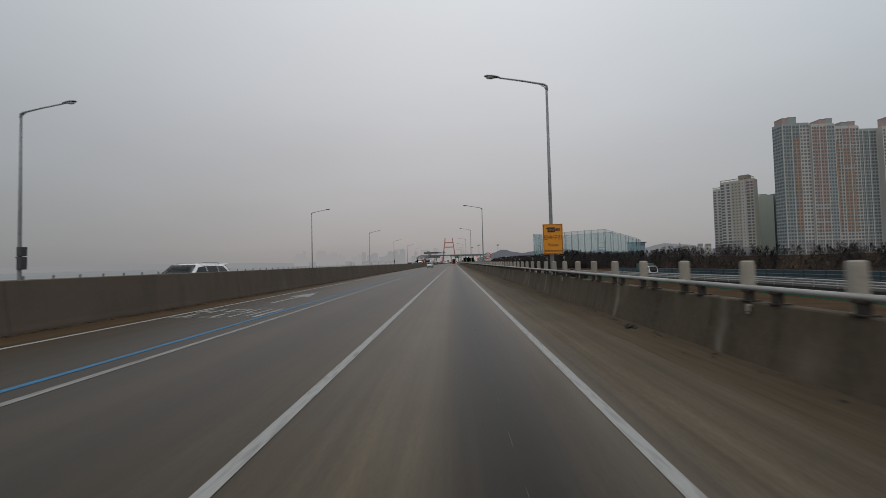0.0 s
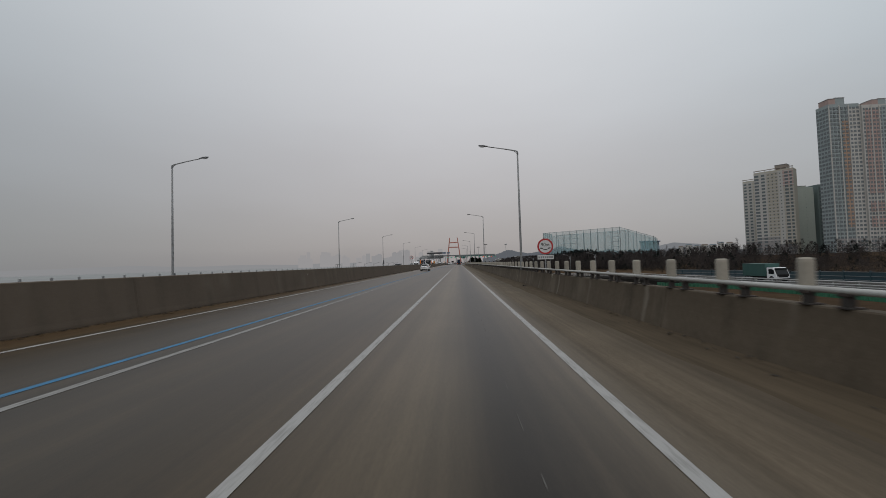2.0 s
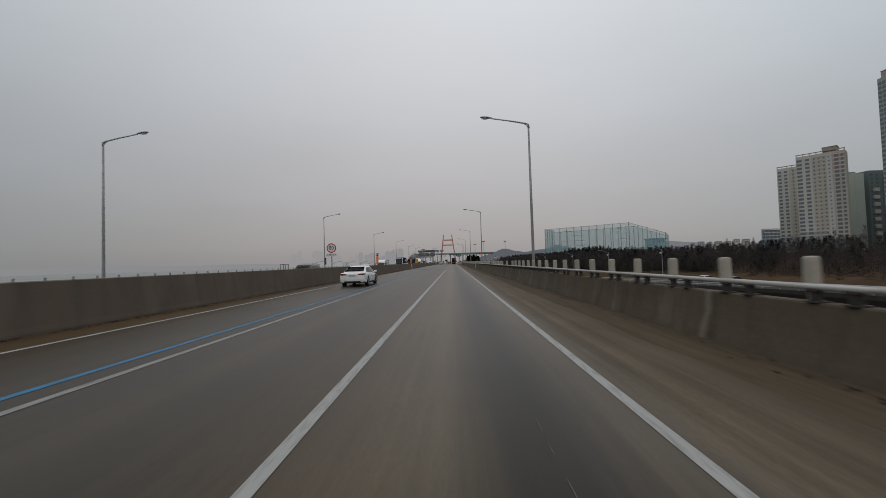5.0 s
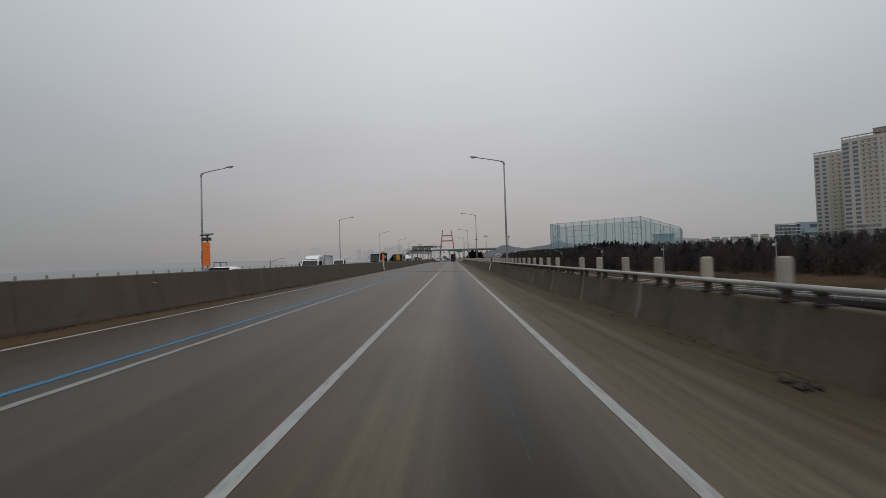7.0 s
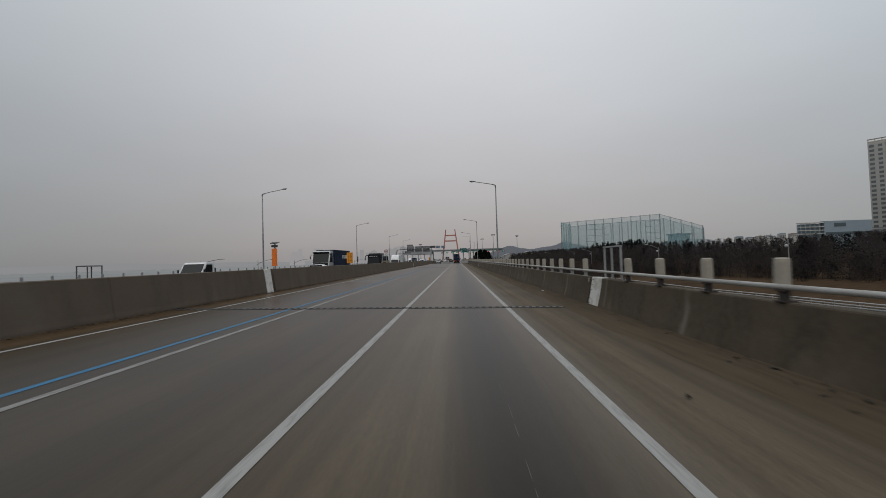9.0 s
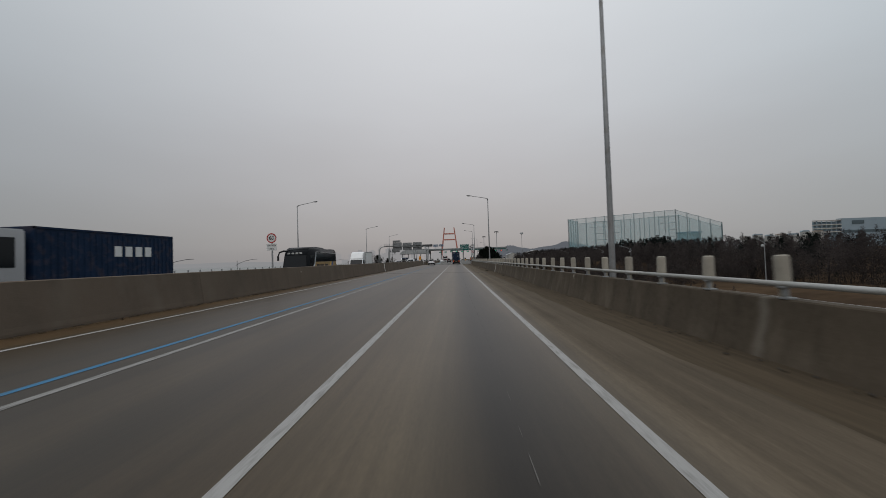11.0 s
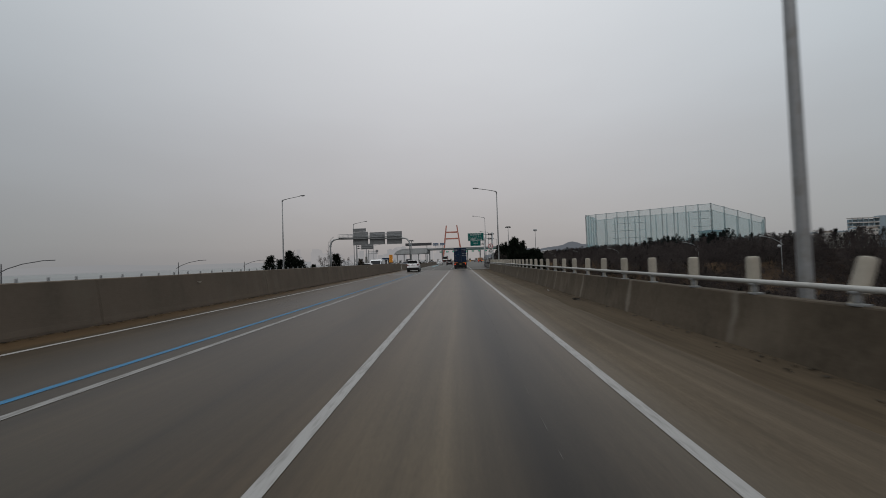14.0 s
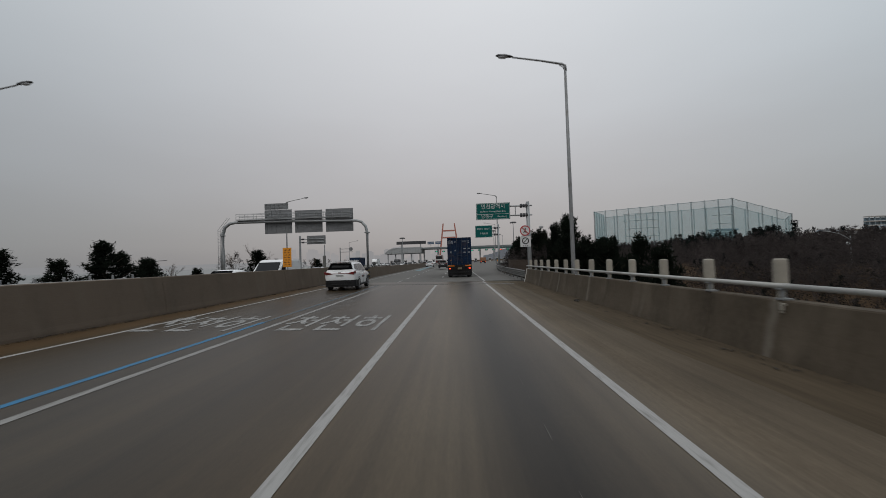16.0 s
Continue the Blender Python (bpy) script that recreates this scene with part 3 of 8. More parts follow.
def line(name, x, w, y0, y1, material, label):
    b = bmesh.new()
    n = max(1, int((y1 - y0) / 8))
    for i in range(n):
        ya, yb = y0 + (y1 - y0) * i / n, y0 + (y1 - y0) * (i + 1) / n
        for xs in ((x - w / 2, x + w / 2),):
            za, zb = (fall(xs[0]) + 0.005, fall(xs[1]) + 0.005) if y1 <= Y1 else (0.006, 0.006)
            b.faces.new([b.verts.new(p) for p in ((xs[0], ya, za), (xs[1], ya, zb), (xs[1], yb, zb), (xs[0], yb, za))])
    bmesh.ops.remove_doubles(b, verts=b.verts, dist=0.001)
    return structure(name, b, material, label, "road marking")


line("marking_lane_left", -1.8, 0.155, Y0, Y1 - 4, "white_line", "solid white lane line, worn")
line("marking_lane_right", 1.8, 0.155, Y0, Y1, "white_line", "solid white edge line beside the shoulder, worn")
line("marking_lane_far", -5.43, 0.15, Y0, Y1 - 4, "faded_line", "solid white lane line beside a blue line")
line("marking_blue", -6.0, 0.14, Y0, 315, "blue_line", "solid blue guide line on the road, worn")
line("marking_blue_worn", -6.0, 0.12, 315, Y1 - 4, "blue_worn", "blue guide line on the road, nearly worn away")
line("marking_median", -9.02, 0.14, Y0, Y1, "white_line", "thin white line along the median, worn")
line("marking_plaza_right", 1.95, 0.16, Y1 + 0.2, 430, "white_line", "white edge line on the plaza road")
line("marking_plaza_left", -9.3, 0.14, Y1 + 0.2, 470, "white_line", "white edge line by the plaza median")


def flat_mark(name, outline, material="word_paint", label="white painted road marking, scuffed", z=0.006):
    b = bmesh.new()
    b.faces.new([b.verts.new((x, y, (fall(x) if y < Y1 else 0.0) + z)) for x, y in outline])
    return structure(name, b, material, label, "road marking")


def bars(name, x0, x1, y0, y1, cuts, label):
    """Painted words too worn to read: strokes of their size on the road."""
    b = bmesh.new()
    for u0, u1, v0, v1 in cuts:
        xa, xb, ya, yb = x0 + (x1 - x0) * u0, x0 + (x1 - x0) * u1, y0 + (y1 - y0) * v0, y0 + (y1 - y0) * v1
        b.faces.new([b.verts.new((x, y, fall(x) + 0.007)) for x, y in ((xa, ya), (xb, ya), (xb, yb), (xa, yb))])
    return structure(name, b, "word_paint", label, "road marking")


STROKES = [(0.0, 0.27, 0.0, 0.07), (0.11, 0.165, 0.07, 0.40), (0.02, 0.07, 0.52, 1.0), (0.07, 0.20, 0.58, 0.66), (0.19, 0.24, 0.45, 1.0), (0.20, 0.27, 0.70, 0.77), (0.34, 0.62, 0.0, 0.06), (0.455, 0.51, 0.06, 0.42), (0.36, 0.60, 0.88, 0.95), (0.36, 0.415, 0.55, 0.88), (0.55, 0.60, 0.55, 0.88), (0.41, 0.55, 0.55, 0.62), (0.66, 0.705, 0.05, 0.95), (0.705, 0.80, 0.45, 0.52), (0.82, 0.865, 0.1, 0.95), (0.935, 1.0, 0.0, 1.0)]


def road_word(name, text, x, y, wide, long_, label):
    """A painted word that reads along the lane."""
    cu = bpy.data.curves.new(name, "FONT")
    cu.body, cu.size, cu.align_x, cu.align_y, cu.offset = text, 1.0, "CENTER", "CENTER", 0.012
    cu.materials.append(M["word_paint"])
    ob = tagged(new(name, cu), label, "road marking", kind="structure")
    ob.matrix_basis = pose(x, y, fall(x) + 0.007, 0, math.degrees(math.atan(0.02)), 0) @ Matrix.Diagonal((wide / 2.75, long_ / 0.95, 1, 1))
    return ob


road_word("marking_word_1", "천천히", -7.72, 314.7, 3.0, 2.8, "scuffed white painted word in the median lane")
road_word("marking_word_2", "천천히", -3.78, 314.7, 2.95, 2.8, "scuffed white painted word in the middle lane")
bars("marking_word_3", -8.9, -6.15, 13.75, 16.05, STROKES, "scuffed white painted words in the median lane")
flat_mark("marking_arrow", [(-7.74, 18.05), (-7.56, 18.05), (-7.55, 21.06), (-7.1, 21.06), (-7.66, 23.85), (-8.2, 21.15), (-7.73, 21.1)], label="white painted arrow on the road, scuffed")
bars("marking_word_4", -8.9, -6.5, 203.0, 206.0, STROKES, "scuffed white painted words in the median lane")
flat_mark("marking_blue_patch", [(-8.3, 378.0), (-7.2, 378.0), (-8.6, 440.0), (-9.2, 440.0)], "blue_patch", "pale teal guide band painted on the plaza road")
for i in range(14):
    y = 337.5 + 6.2 * i
    flat_mark("marking_dash", [(-5.55, y), (-5.38, y), (-5.38, y + 3), (-5.55, y + 3)], "white_line", "short white dash on the plaza road")
for i in range(9):
    y = 345 + 10 * i
    flat_mark("marking_dash", [(-1.92, y), (-1.72, y), (-1.72, y + 4), (-1.92, y + 4)], "white_line", "short white dash on the plaza road")

def finger_joint(y, x0, x1, z, tooth=0.24):
    th = thing("expansion_joint", (0, y, 0), label="dark steel finger expansion joint across the carriageway", category="expansion joint")
    b = bmesh.new()
    n = int((x1 - x0) / tooth)
    for i in range(n):
        xa = x0 + i * tooth
        box(b, (xa + tooth * 0.27, 0.03, z(xa) + 0.006), (tooth * 0.52, 0.26, 0.012), (0, 1.15, 0))
    part("finger_plate", b, "steel_joint", th)
    b = bmesh.new()
    for i in range(n):
        xa = x0 + i * tooth
        box(b, (xa + tooth * 0.5, 0.02, z(xa) + 0.003), (tooth, 0.40, 0.008), (0, 1.15, 0))
    part("seal", b, "black_gap", th, "black rubber seal between the fingers")
    return th


finger_joint(185.5, -10.5, 4.8, fall)
for y, wid in ((258.7, 0.07), (332.6, 0.07)):
    th = thing("expansion_joint", (0, y, 0), label="narrow dark rubber joint across the concrete carriageway", category="expansion joint")
    b = bmesh.new()
    box(b, (-2.85, 0, fall(-2.85) + 0.004), (15.2, wid, 0.01), (0, 1.146, 0))
    part("seal", b, "steel_joint", th)
    if y > 300:
        b = bmesh.new()
        for s in (-1, 1):
            box(b, (-2.85, s * (wid / 2 + 0.16), fall(-2.85) + 0.003), (15.2, 0.3, 0.008), (0, 1.146, 0))
        part("header", b, "road_far", th, "pale concrete strips beside the joint")


# ---- concrete barriers, cast in bays ----
def parapet_profile(x, zb, side, h, out=0.22):
    """Safety barrier whose worn face curves in above the foot; side +1 faces -x."""
    return [(x, zb - 0.25), (x, zb), (x + side * 0.02, zb + 0.12), (x + side * 0.048, zb + 0.24), (x + side * 0.08, zb + 0.36), (x + side * 0.11, zb + 0.48), (x + side * 0.14, zb + 0.62), (x + side * 0.17, zb + 0.80), (x + side * 0.20, zb + h - 0.02), (x + side * 0.22, zb + h), (x + side * (0.22 + out), zb + h), (x + side * (0.24 + out), zb - 0.25)]


def bays(y0, y1, step=10.0):
    n = max(1, round((y1 - y0) / step))
    return [(y0 + (y1 - y0) * i / n + 0.008, y0 + (y1 - y0) * (i + 1) / n - 0.008) for i in range(n)]


SPANS = [(Y0, 185.56), (185.72, 258.13), (258.3, 333.2)]
WALLS = (("concrete_parapet", 4.68, fall(4.68), 1, 1.04, "barrier", "stained grey concrete bridge parapet cast in bays", SPANS),
         ("concrete_parapet", -25.45, -0.09, -1, 1.05, "barrier", "stained grey concrete parapet at the seaward edge", [(Y0, 334.5)]))
for name, x, zb, side, h, material, label, spans in WALLS:
    th = thing(name, label=label, category="parapet", kind="structure")
    for ya, yb in spans:
        for a, b_ in bays(ya, yb):
            b = bmesh.new()
            prism(b, parapet_profile(x, zb, side, h), 1, a, b_)
            part("bay", b, material, th)
# the median barrier is taller and has a face on both sides
med = [(-10.46, -0.1), (-10.47, 0.28), (-10.50, 0.42), (-10.66, 1.50), (-10.72, 1.52), (-10.98, 1.52), (-11.0, 1.50), (-11.16, 0.42), (-11.19, 0.28), (-11.2, -0.1)]
MSPANS = [(Y0, 193.2), (193.9, 267.3), (267.7, 336.9)]
th = thing("median_barrier", label="tall stained concrete median barrier between the carriageways", category="barrier", kind="structure")
for ya, yb in MSPANS:
    for a, b_ in bays(ya, yb):
        b = bmesh.new()
        prism(b, med, 1, a, b_)
        part("bay", b, "median", th)
for a, b_ in bays(337.1, 470):
    b = bmesh.new()
    prism(b, [(x, z - 0.25) for x, z in med], 1, a, b_)
    part("bay", b, "median", th)
for y, wid in ((192.85, 0.75), (267.3, 0.32), (336.85, 0.3)):
    b = bmesh.new()
    prism(b, [(x + (0.012 if x > -10.85 else -0.012), z + 0.012 if z > 1 else z) for x, z in med], 1, y, y + wid)
    part("white_end", b, "white_concrete", th, "whitewashed barrier end at a joint")
pr = bpy.data.objects["concrete_parapet"]
for y, wid in ((184.64, 0.93), (257.86, 0.28), (333.0, 0.24)):
    b = bmesh.new()
    prism(b, [(px - 0.012, pz + (0.012 if pz > 0.5 else 0)) for px, pz in parapet_profile(4.68, fall(4.68), 1, 1.04)], 1, y, y + wid)
    part("white_end", b, "white_concrete", pr, "whitewashed barrier end at a joint")
for y in (31, 66, 101, 147, 171, 207, 236, 282, 311):
    # small lugs left on the median face
    b = bmesh.new()
    rod(b, (0, 0, 0), (0.09, 0, 0), 0.045, 0.03, 8)
    box(b, (0.05, 0, 0.035), (0.10, 0.12, 0.02), bevel=0.005)
    part("drain_stub", b, "post", th, "small pale drain stub").matrix_basis = pose(-10.66, y, 1.17)
for y in (8.5, 19.5, 60, 95, 137, 176, 186.25, 226.15, 252.5, 310.4):
    # reflector brackets bolted to the parapet face
    b = bmesh.new()
    box(b, (0, 0, 0), (0.04, 0.11, 0.035), bevel=0.006)
    box(b, (-0.015, 0, -0.06), (0.03, 0.08, 0.08), bevel=0.008)
    box(b, (-0.015, 0, -0.125), (0.025, 0.06, 0.035), bevel=0.008)
    part("reflector_bracket", b, "post", pr, "small pale reflector bracket").matrix_basis = pose(4.856, y - 0.4, 0.89)


# ---- railing on the parapets: pipe, brackets and stubby posts ----
def railing(x, zb, side, y_from, y_to, label, slim=False, foot=1.05):
    th = thing("bridge_railing", label=label, category="railing")
    lift = 0.276 if slim else 0.226
    pipe_z = zb + foot + lift
    seam = y_from
    while seam < y_to:
        end = min(seam + 10.0, y_to)
        b = bmesh.new()
        rod(b, (x + side * 0.22, seam, pipe_z), (x + side * 0.22, end, pipe_z), 0.044, seg=12)
        rod(b, (x + side * 0.22, end - 0.12, pipe_z), (x + side * 0.22, end, pipe_z), 0.049, seg=12)
        part("pipe", b, "rail", th, smooth=True)
        seam = end
    b = bmesh.new()
    box(b, (0, 0, 0.012), (0.22, 0.2, 0.024), bevel=0.006)
    box(b, (-side * 0.02, 0, 0.12), (0.10, 0.13, 0.22), bevel=0.02)
    box(b, (-side * 0.04, 0, lift - 0.048), (0.10, 0.20, 0.05), bevel=0.015)
    br = as_mesh("bracket", b, "bracket")
    b = bmesh.new()
    box(b, (0, 0, 0.015), (0.16, 0.16, 0.03), bevel=0.006)
    box(b, (-side * 0.02, 0, 0.13), (0.05, 0.07, 0.18), bevel=0.012)
    box(b, (-side * 0.04, 0, lift - 0.046), (0.09, 0.13, 0.04), bevel=0.012)
    newer = as_mesh("bracket", b, "galv")
    b = bmesh.new()
    tube(b, [(0, 0, 0.0), (0, 0, 0.03), (0, 0, 0.14), (0, 0, 0.165), (0, 0, 0.60), (0, 0, 0.645), (0, 0, 0.664)], [0.085, 0.06, 0.06, 0.103, 0.101, 0.094, 0.066], 16)
    for z in (0.30, 0.46):
        rod(b, (0, 0, z), (0, 0, z + 0.010), 0.1045, seg=16)
    po = as_mesh("post", b, "post")
    if slim:
        b = bmesh.new()
        tube(b, [(0, 0, 0.0), (0, 0, 0.56), (0, 0, 0.60)], [0.075, 0.07, 0.05], 10)
        po = as_mesh("post", b, "pole")
    # posts restart at the bridge joints; a few are missing, one is knocked askew, and the older span has spare brackets
    spans = ((82.75, 1.816, y_from, 82.0), (82.75, 1.826, 82.0, 146.0), (157.7, 1.795, 146.0, 184.6), (226.26, 1.80, 185.9, 231.0), (239.24, 1.825, 231.0, 257.6), (259.33, 1.845, 257.6, 262.0), (266.68, 1.80, 262.0, 276.0), (284.8, 1.812, 276.0, 296.0), (310.2, 1.82, 296.0, y_to))
    for first, step, low, high in spans:
        for k in range(math.ceil((low + 0.1 - first) / step), int((high - 0.1 - first) // step) + 1):
            y = first + step * k
            piece("bracket", br if y < 185 else newer, th, (x + side * 0.27, y - 0.12, zb + foot))
            if slim or min(abs(y - gone) for gone in (132.0, 135.7, 150.4)) > 0.7:
                knocked = 17 if abs(y - 271.98) < 0.3 and not slim else 0
                piece("post", po, th, (x + side * 0.32, y, zb + foot), (random.uniform(-1.2, 1.2), knocked + random.uniform(-1.2, 1.2), 0 if knocked else random.uniform(0, 90)))
            if not slim and y < 176:
                piece("bracket", br, th, (x + side * 0.27, y - 0.69, zb + foot))
    return th


railing(4.68, fall(4.68), 1, Y0 + 30, 333.1, "steel pipe rail with stubby beige posts on the parapet", foot=1.04)
railing(-25.45, -0.15, -1, Y0 + 30, 334.4, "pipe rail with slim grey posts on the seaward parapet", True)

# thin steel frame left standing at the bridge joint
af = thing("access_frame", (5.14, 184.4, 0.92), label="thin grey steel frame standing at the parapet joint", category="steel frame")
for y in (-0.72, 0.0, 0.62):
    b = bmesh.new()
    box(b, (0, y, 0.5), (0.06, 0.06, 1.1), bevel=0.008)
    part("upright", b, "galv", af)
b = bmesh.new()
box(b, (0, -0.05, 1.07), (0.06, 1.46, 0.05), bevel=0.008)
part("top_bar", b, "galv", af)
# black measuring ticks on the whitewashed ends
for y in (185.46, 258.05):
    for x, z, lean in ((4.870, 0.88, 7), (4.847, 0.70, 9), (4.817, 0.52, 12), (4.746, 0.22, 15), (4.706, 0.06, 12)):
        b = bmesh.new()
        box(b, (0, 0, 0), (0.02, 0.13, 0.02))
        part("tick", b, "sign_black", pr, "thin black tick").matrix_basis = pose(x - 0.012, y, z, 0, lean, 0)


# ---- grit and dead leaves swept against both barriers ----
def grit(name, seed, count, x_edge, into, label):
    r = random.Random(seed)
    v, f = [], []
    for k in range(count):
        y = r.uniform(-8, 334)
        drift = 0.5 + 0.5 * noise.noise((y * 0.35, seed, 0))
        if r.random() > 0.25 + drift:
            continue
        x = x_edge + into * abs(r.gauss(0, 0.10 + 0.10 * drift))
        z, a = fall(x) + (0.125 - 0.16 * abs(x - x_edge) if x > 0 else 0.007) + r.uniform(0, 0.013), r.uniform(0, math.tau)
        ln, w = r.uniform(0.02, 0.09), r.uniform(0.01, 0.035)
        dx, dy = math.cos(a), math.sin(a)
        n0 = len(v)
        v += [(x - dx * ln, y - dy * ln, z), (x + dy * w, y - dx * w, z + 0.012), (x + dx * ln, y + dy * ln, z), (x - dy * w, y + dx * w, z + 0.006)]
        f += [(n0, n0 + 1, n0 + 2), (n0, n0 + 2, n0 + 3)]
    me_ = bpy.data.meshes.new(name)
    me_.from_pydata(v, [], f)
    me_.materials.append(M["debris"])
    stuff(name, me_, label, "grit")


grit("gutter_grit", 3, 1800, 4.64, -1, "dark grit and dead leaves along the parapet foot")
grit("gutter_grit", 4, 9000, -10.45, 1, "dark grit along the foot of the median barrier")


# brown sand banked against the parapet by the traffic
rows = []
for k in range(375):
    y = -40 + k
    a, c = 0.5 + 0.5 * noise.noise((y * 0.11, 5.0, 0)), 0.5 + 0.5 * noise.noise((y * 0.4, 9.0, 0))
    rows.append([(3.5 + 0.45 * c, y, -0.004), (3.98 + 0.1 * a, y, 0.022 + 0.012 * a), (4.3, y, 0.055 + 0.02 * a + 0.01 * c), (4.53, y, 0.088 + 0.02 * a), (4.705, y, 0.105 + 0.02 * c)])
me = bpy.data.meshes.new("sand_drift")
me.from_pydata([(x, y, fall(x) + h) for row in rows for x, y, h in row], [], [(5 * j + i, 5 * j + i + 1, 5 * j + i + 6, 5 * j + i + 5) for j in range(len(rows) - 1) for i in range(4)])
me.materials.append(M["sand"])
stuff("sand_drift", me, "brown sand drifted against the parapet foot", "sand")


# pale broken sealing along the joint between two concrete pours
rs = random.Random(17)
seam_rows, y = [], -20.0
while y < 332:
    ln, w = rs.uniform(0.08, 0.5), rs.uniform(0.003, 0.007)
    x = 0.60 + 0.05 * noise.noise((y * 0.08, 2.0, 0)) + rs.gauss(0, 0.006)
    seam_rows.append([(x - w, y, fall(x) + 0.005), (x + w, y, fall(x) + 0.005), (x + w * 0.7, y + ln, fall(x) + 0.005), (x - w * 0.7, y + ln, fall(x) + 0.005)])
    y += ln + rs.uniform(0.1, 0.9)
stuff("joint_sealing", quads("joint_sealing", seam_rows, "road_far"), "pale broken sealing along a joint in the concrete lane", "joint sealing")


# ---- street lamps ----
def street_lamp(side, base, with_box=False):
    """Tapered pole with one arm over the road; side -1 reaches to -x."""
    th = thing("street_lamp", label="tall grey steel street lamp with a single arm over the road", category="street lamp", group="street lamps")
    b = bmesh.new()
    box(b, (0, 0, base + 0.02), (0.42, 0.42, 0.04), bevel=0.01)
    tube(b, [(0, 0, base), (0, 0, base + 0.6), (0, 0, 5.5), (0, 0, 11.25)], [0.115, 0.11, 0.09, 0.062], 12)
    part("pole", b, "pole", th, smooth=True)
    b = bmesh.new()
    box(b, (0, 0.13, base + 0.75), (0.12, 0.03, 0.4), bevel=0.01)
    part("hatch", b, "galv", th, "small steel hatch cover")
    b = bmesh.new()
    tube(b, [(-side * 0.02, 0, 11.02), (0, 0, 11.27), (side * 0.14, 0, 11.36), (side * 1.2, 0, 11.58), (side * 2.6, 0, 11.82)], [0.07, 0.07, 0.055, 0.045, 0.04], 10)
    tube(b, [(0, 0, 10.98), (side * 0.10, 0, 11.20), (side * 0.30, 0, 11.34)], 0.025, 6)
    part("arm", b, "pole", th, smooth=True)
    b = bmesh.new()
    hs = [(0.0, 0.045, 0.04), (0.12, 0.10, 0.07), (0.42, 0.15, 0.095), (0.72, 0.13, 0.07), (0.86, 0.05, 0.03)]
    rings = []
    for u, wy, hz in hs:
        ring = []
        for k in range(12):
            a = k * math.tau / 12
            zz = math.sin(a)
            ring.append(b.verts.new((side * (2.56 + u), wy * math.cos(a), 11.84 + u * 0.12 + hz * (zz if zz > 0 else zz * 0.35))))
        rings.append(ring)
    for r0, r1 in zip(rings, rings[1:]):
        for k in range(12):
            b.faces.new((r0[k], r0[(k + 1) % 12], r1[(k + 1) % 12], r1[k]))
    b.faces.new(rings[0][::-1])
    b.faces.new(rings[-1])
    head = part("lamp_head", b, "lamp_head", th, "dark grey lamp housing", smooth=True)
    b = bmesh.new()
    bmesh.ops.create_uvsphere(b, u_segments=12, v_segments=6, radius=1, matrix=Matrix.Translation((side * 3.06, 0, 11.86)) @ Matrix.Diagonal((0.27, 0.115, 0.085, 1)))
    part("lens", b, "lamp_glass", head, "clouded glass lens", smooth=True)
    if with_box:
        b = bmesh.new()
        box(b, (side * 0.14, 0, 2.95), (0.3, 0.34, 0.55), bevel=0.02)
        box(b, (side * 0.14, 0, 2.25), (0.3, 0.34, 0.75), bevel=0.02)
        box(b, (0, 0, 2.62), (0.26, 0.26, 0.06))
        part("control_box", b, "dark_box", th, "dark steel control boxes strapped to the pole")
    return th


right = street_lamp(-1, -1.2)
right.matrix_basis = pose(5.44, 23.2, 0)
for k in range(-1, 7):
    if k:
        copy_thing(right, pose(5.44, 23.2 + 50 * k + (0.25 if k == 1 else 0.13 if k == 5 else 0), 0))
for k, dx, dz in ((7, 1.45, 1.5), (8, 6, 0.8), (9, 14, 0.4)):
    copy_thing(right, pose(5.6 + dx, 23.2 + 50 * k, dz))
left = street_lamp(1, -1.2)
left.matrix_basis = pose(-25.85, 73.5, 0)
for k in (2, 4, 6):
    copy_thing(left, pose(-25.85, 23.5 + 50 * k, 0))
boxed = street_lamp(1, -1.2, True)
boxed.matrix_basis = pose(-25.85, 24.5, 0)
for k in (3, 5):
    copy_thing(boxed, pose(-25.85, 23.5 + 50 * k, 0))
for x, y, z in ((-25.7, 362.2, 0.0), (-39.0, 445.7, -1.9)):
    copy_thing(left, pose(x, y, z))
boxed["label"] = "tall grey steel street lamp with dark control boxes on its pole"


# ---- signs ----
def plate(bm_, w, h, y=0.0, z=0.0, x=0.0, t=0.012, bevel=0.004):
    box(bm_, (x, y, z), (w, t, h), bevel=bevel)


def ring(bm_, r0, r1, y, z, seg=40):
    """A flat raised ring facing -y."""
    for t, d in ((0, 1),):
        a = [bm_.verts.new((r0 * math.cos(k * math.tau / seg), y, z + r0 * math.sin(k * math.tau / seg))) for k in range(seg)]
        c = [bm_.verts.new((r1 * math.cos(k * math.tau / seg), y, z + r1 * math.sin(k * math.tau / seg))) for k in range(seg)]
        for k in range(seg):
            bm_.faces.new((a[k], a[(k + 1) % seg], c[(k + 1) % seg], c[k]))


def disc_part(name, r, material, parent, y, z, label=""):
    b = bmesh.new()
    rod(b, (0, y + 0.006, z), (0, y - 0.006, z), r, seg=40)
    return part(name, b, material, parent, label)


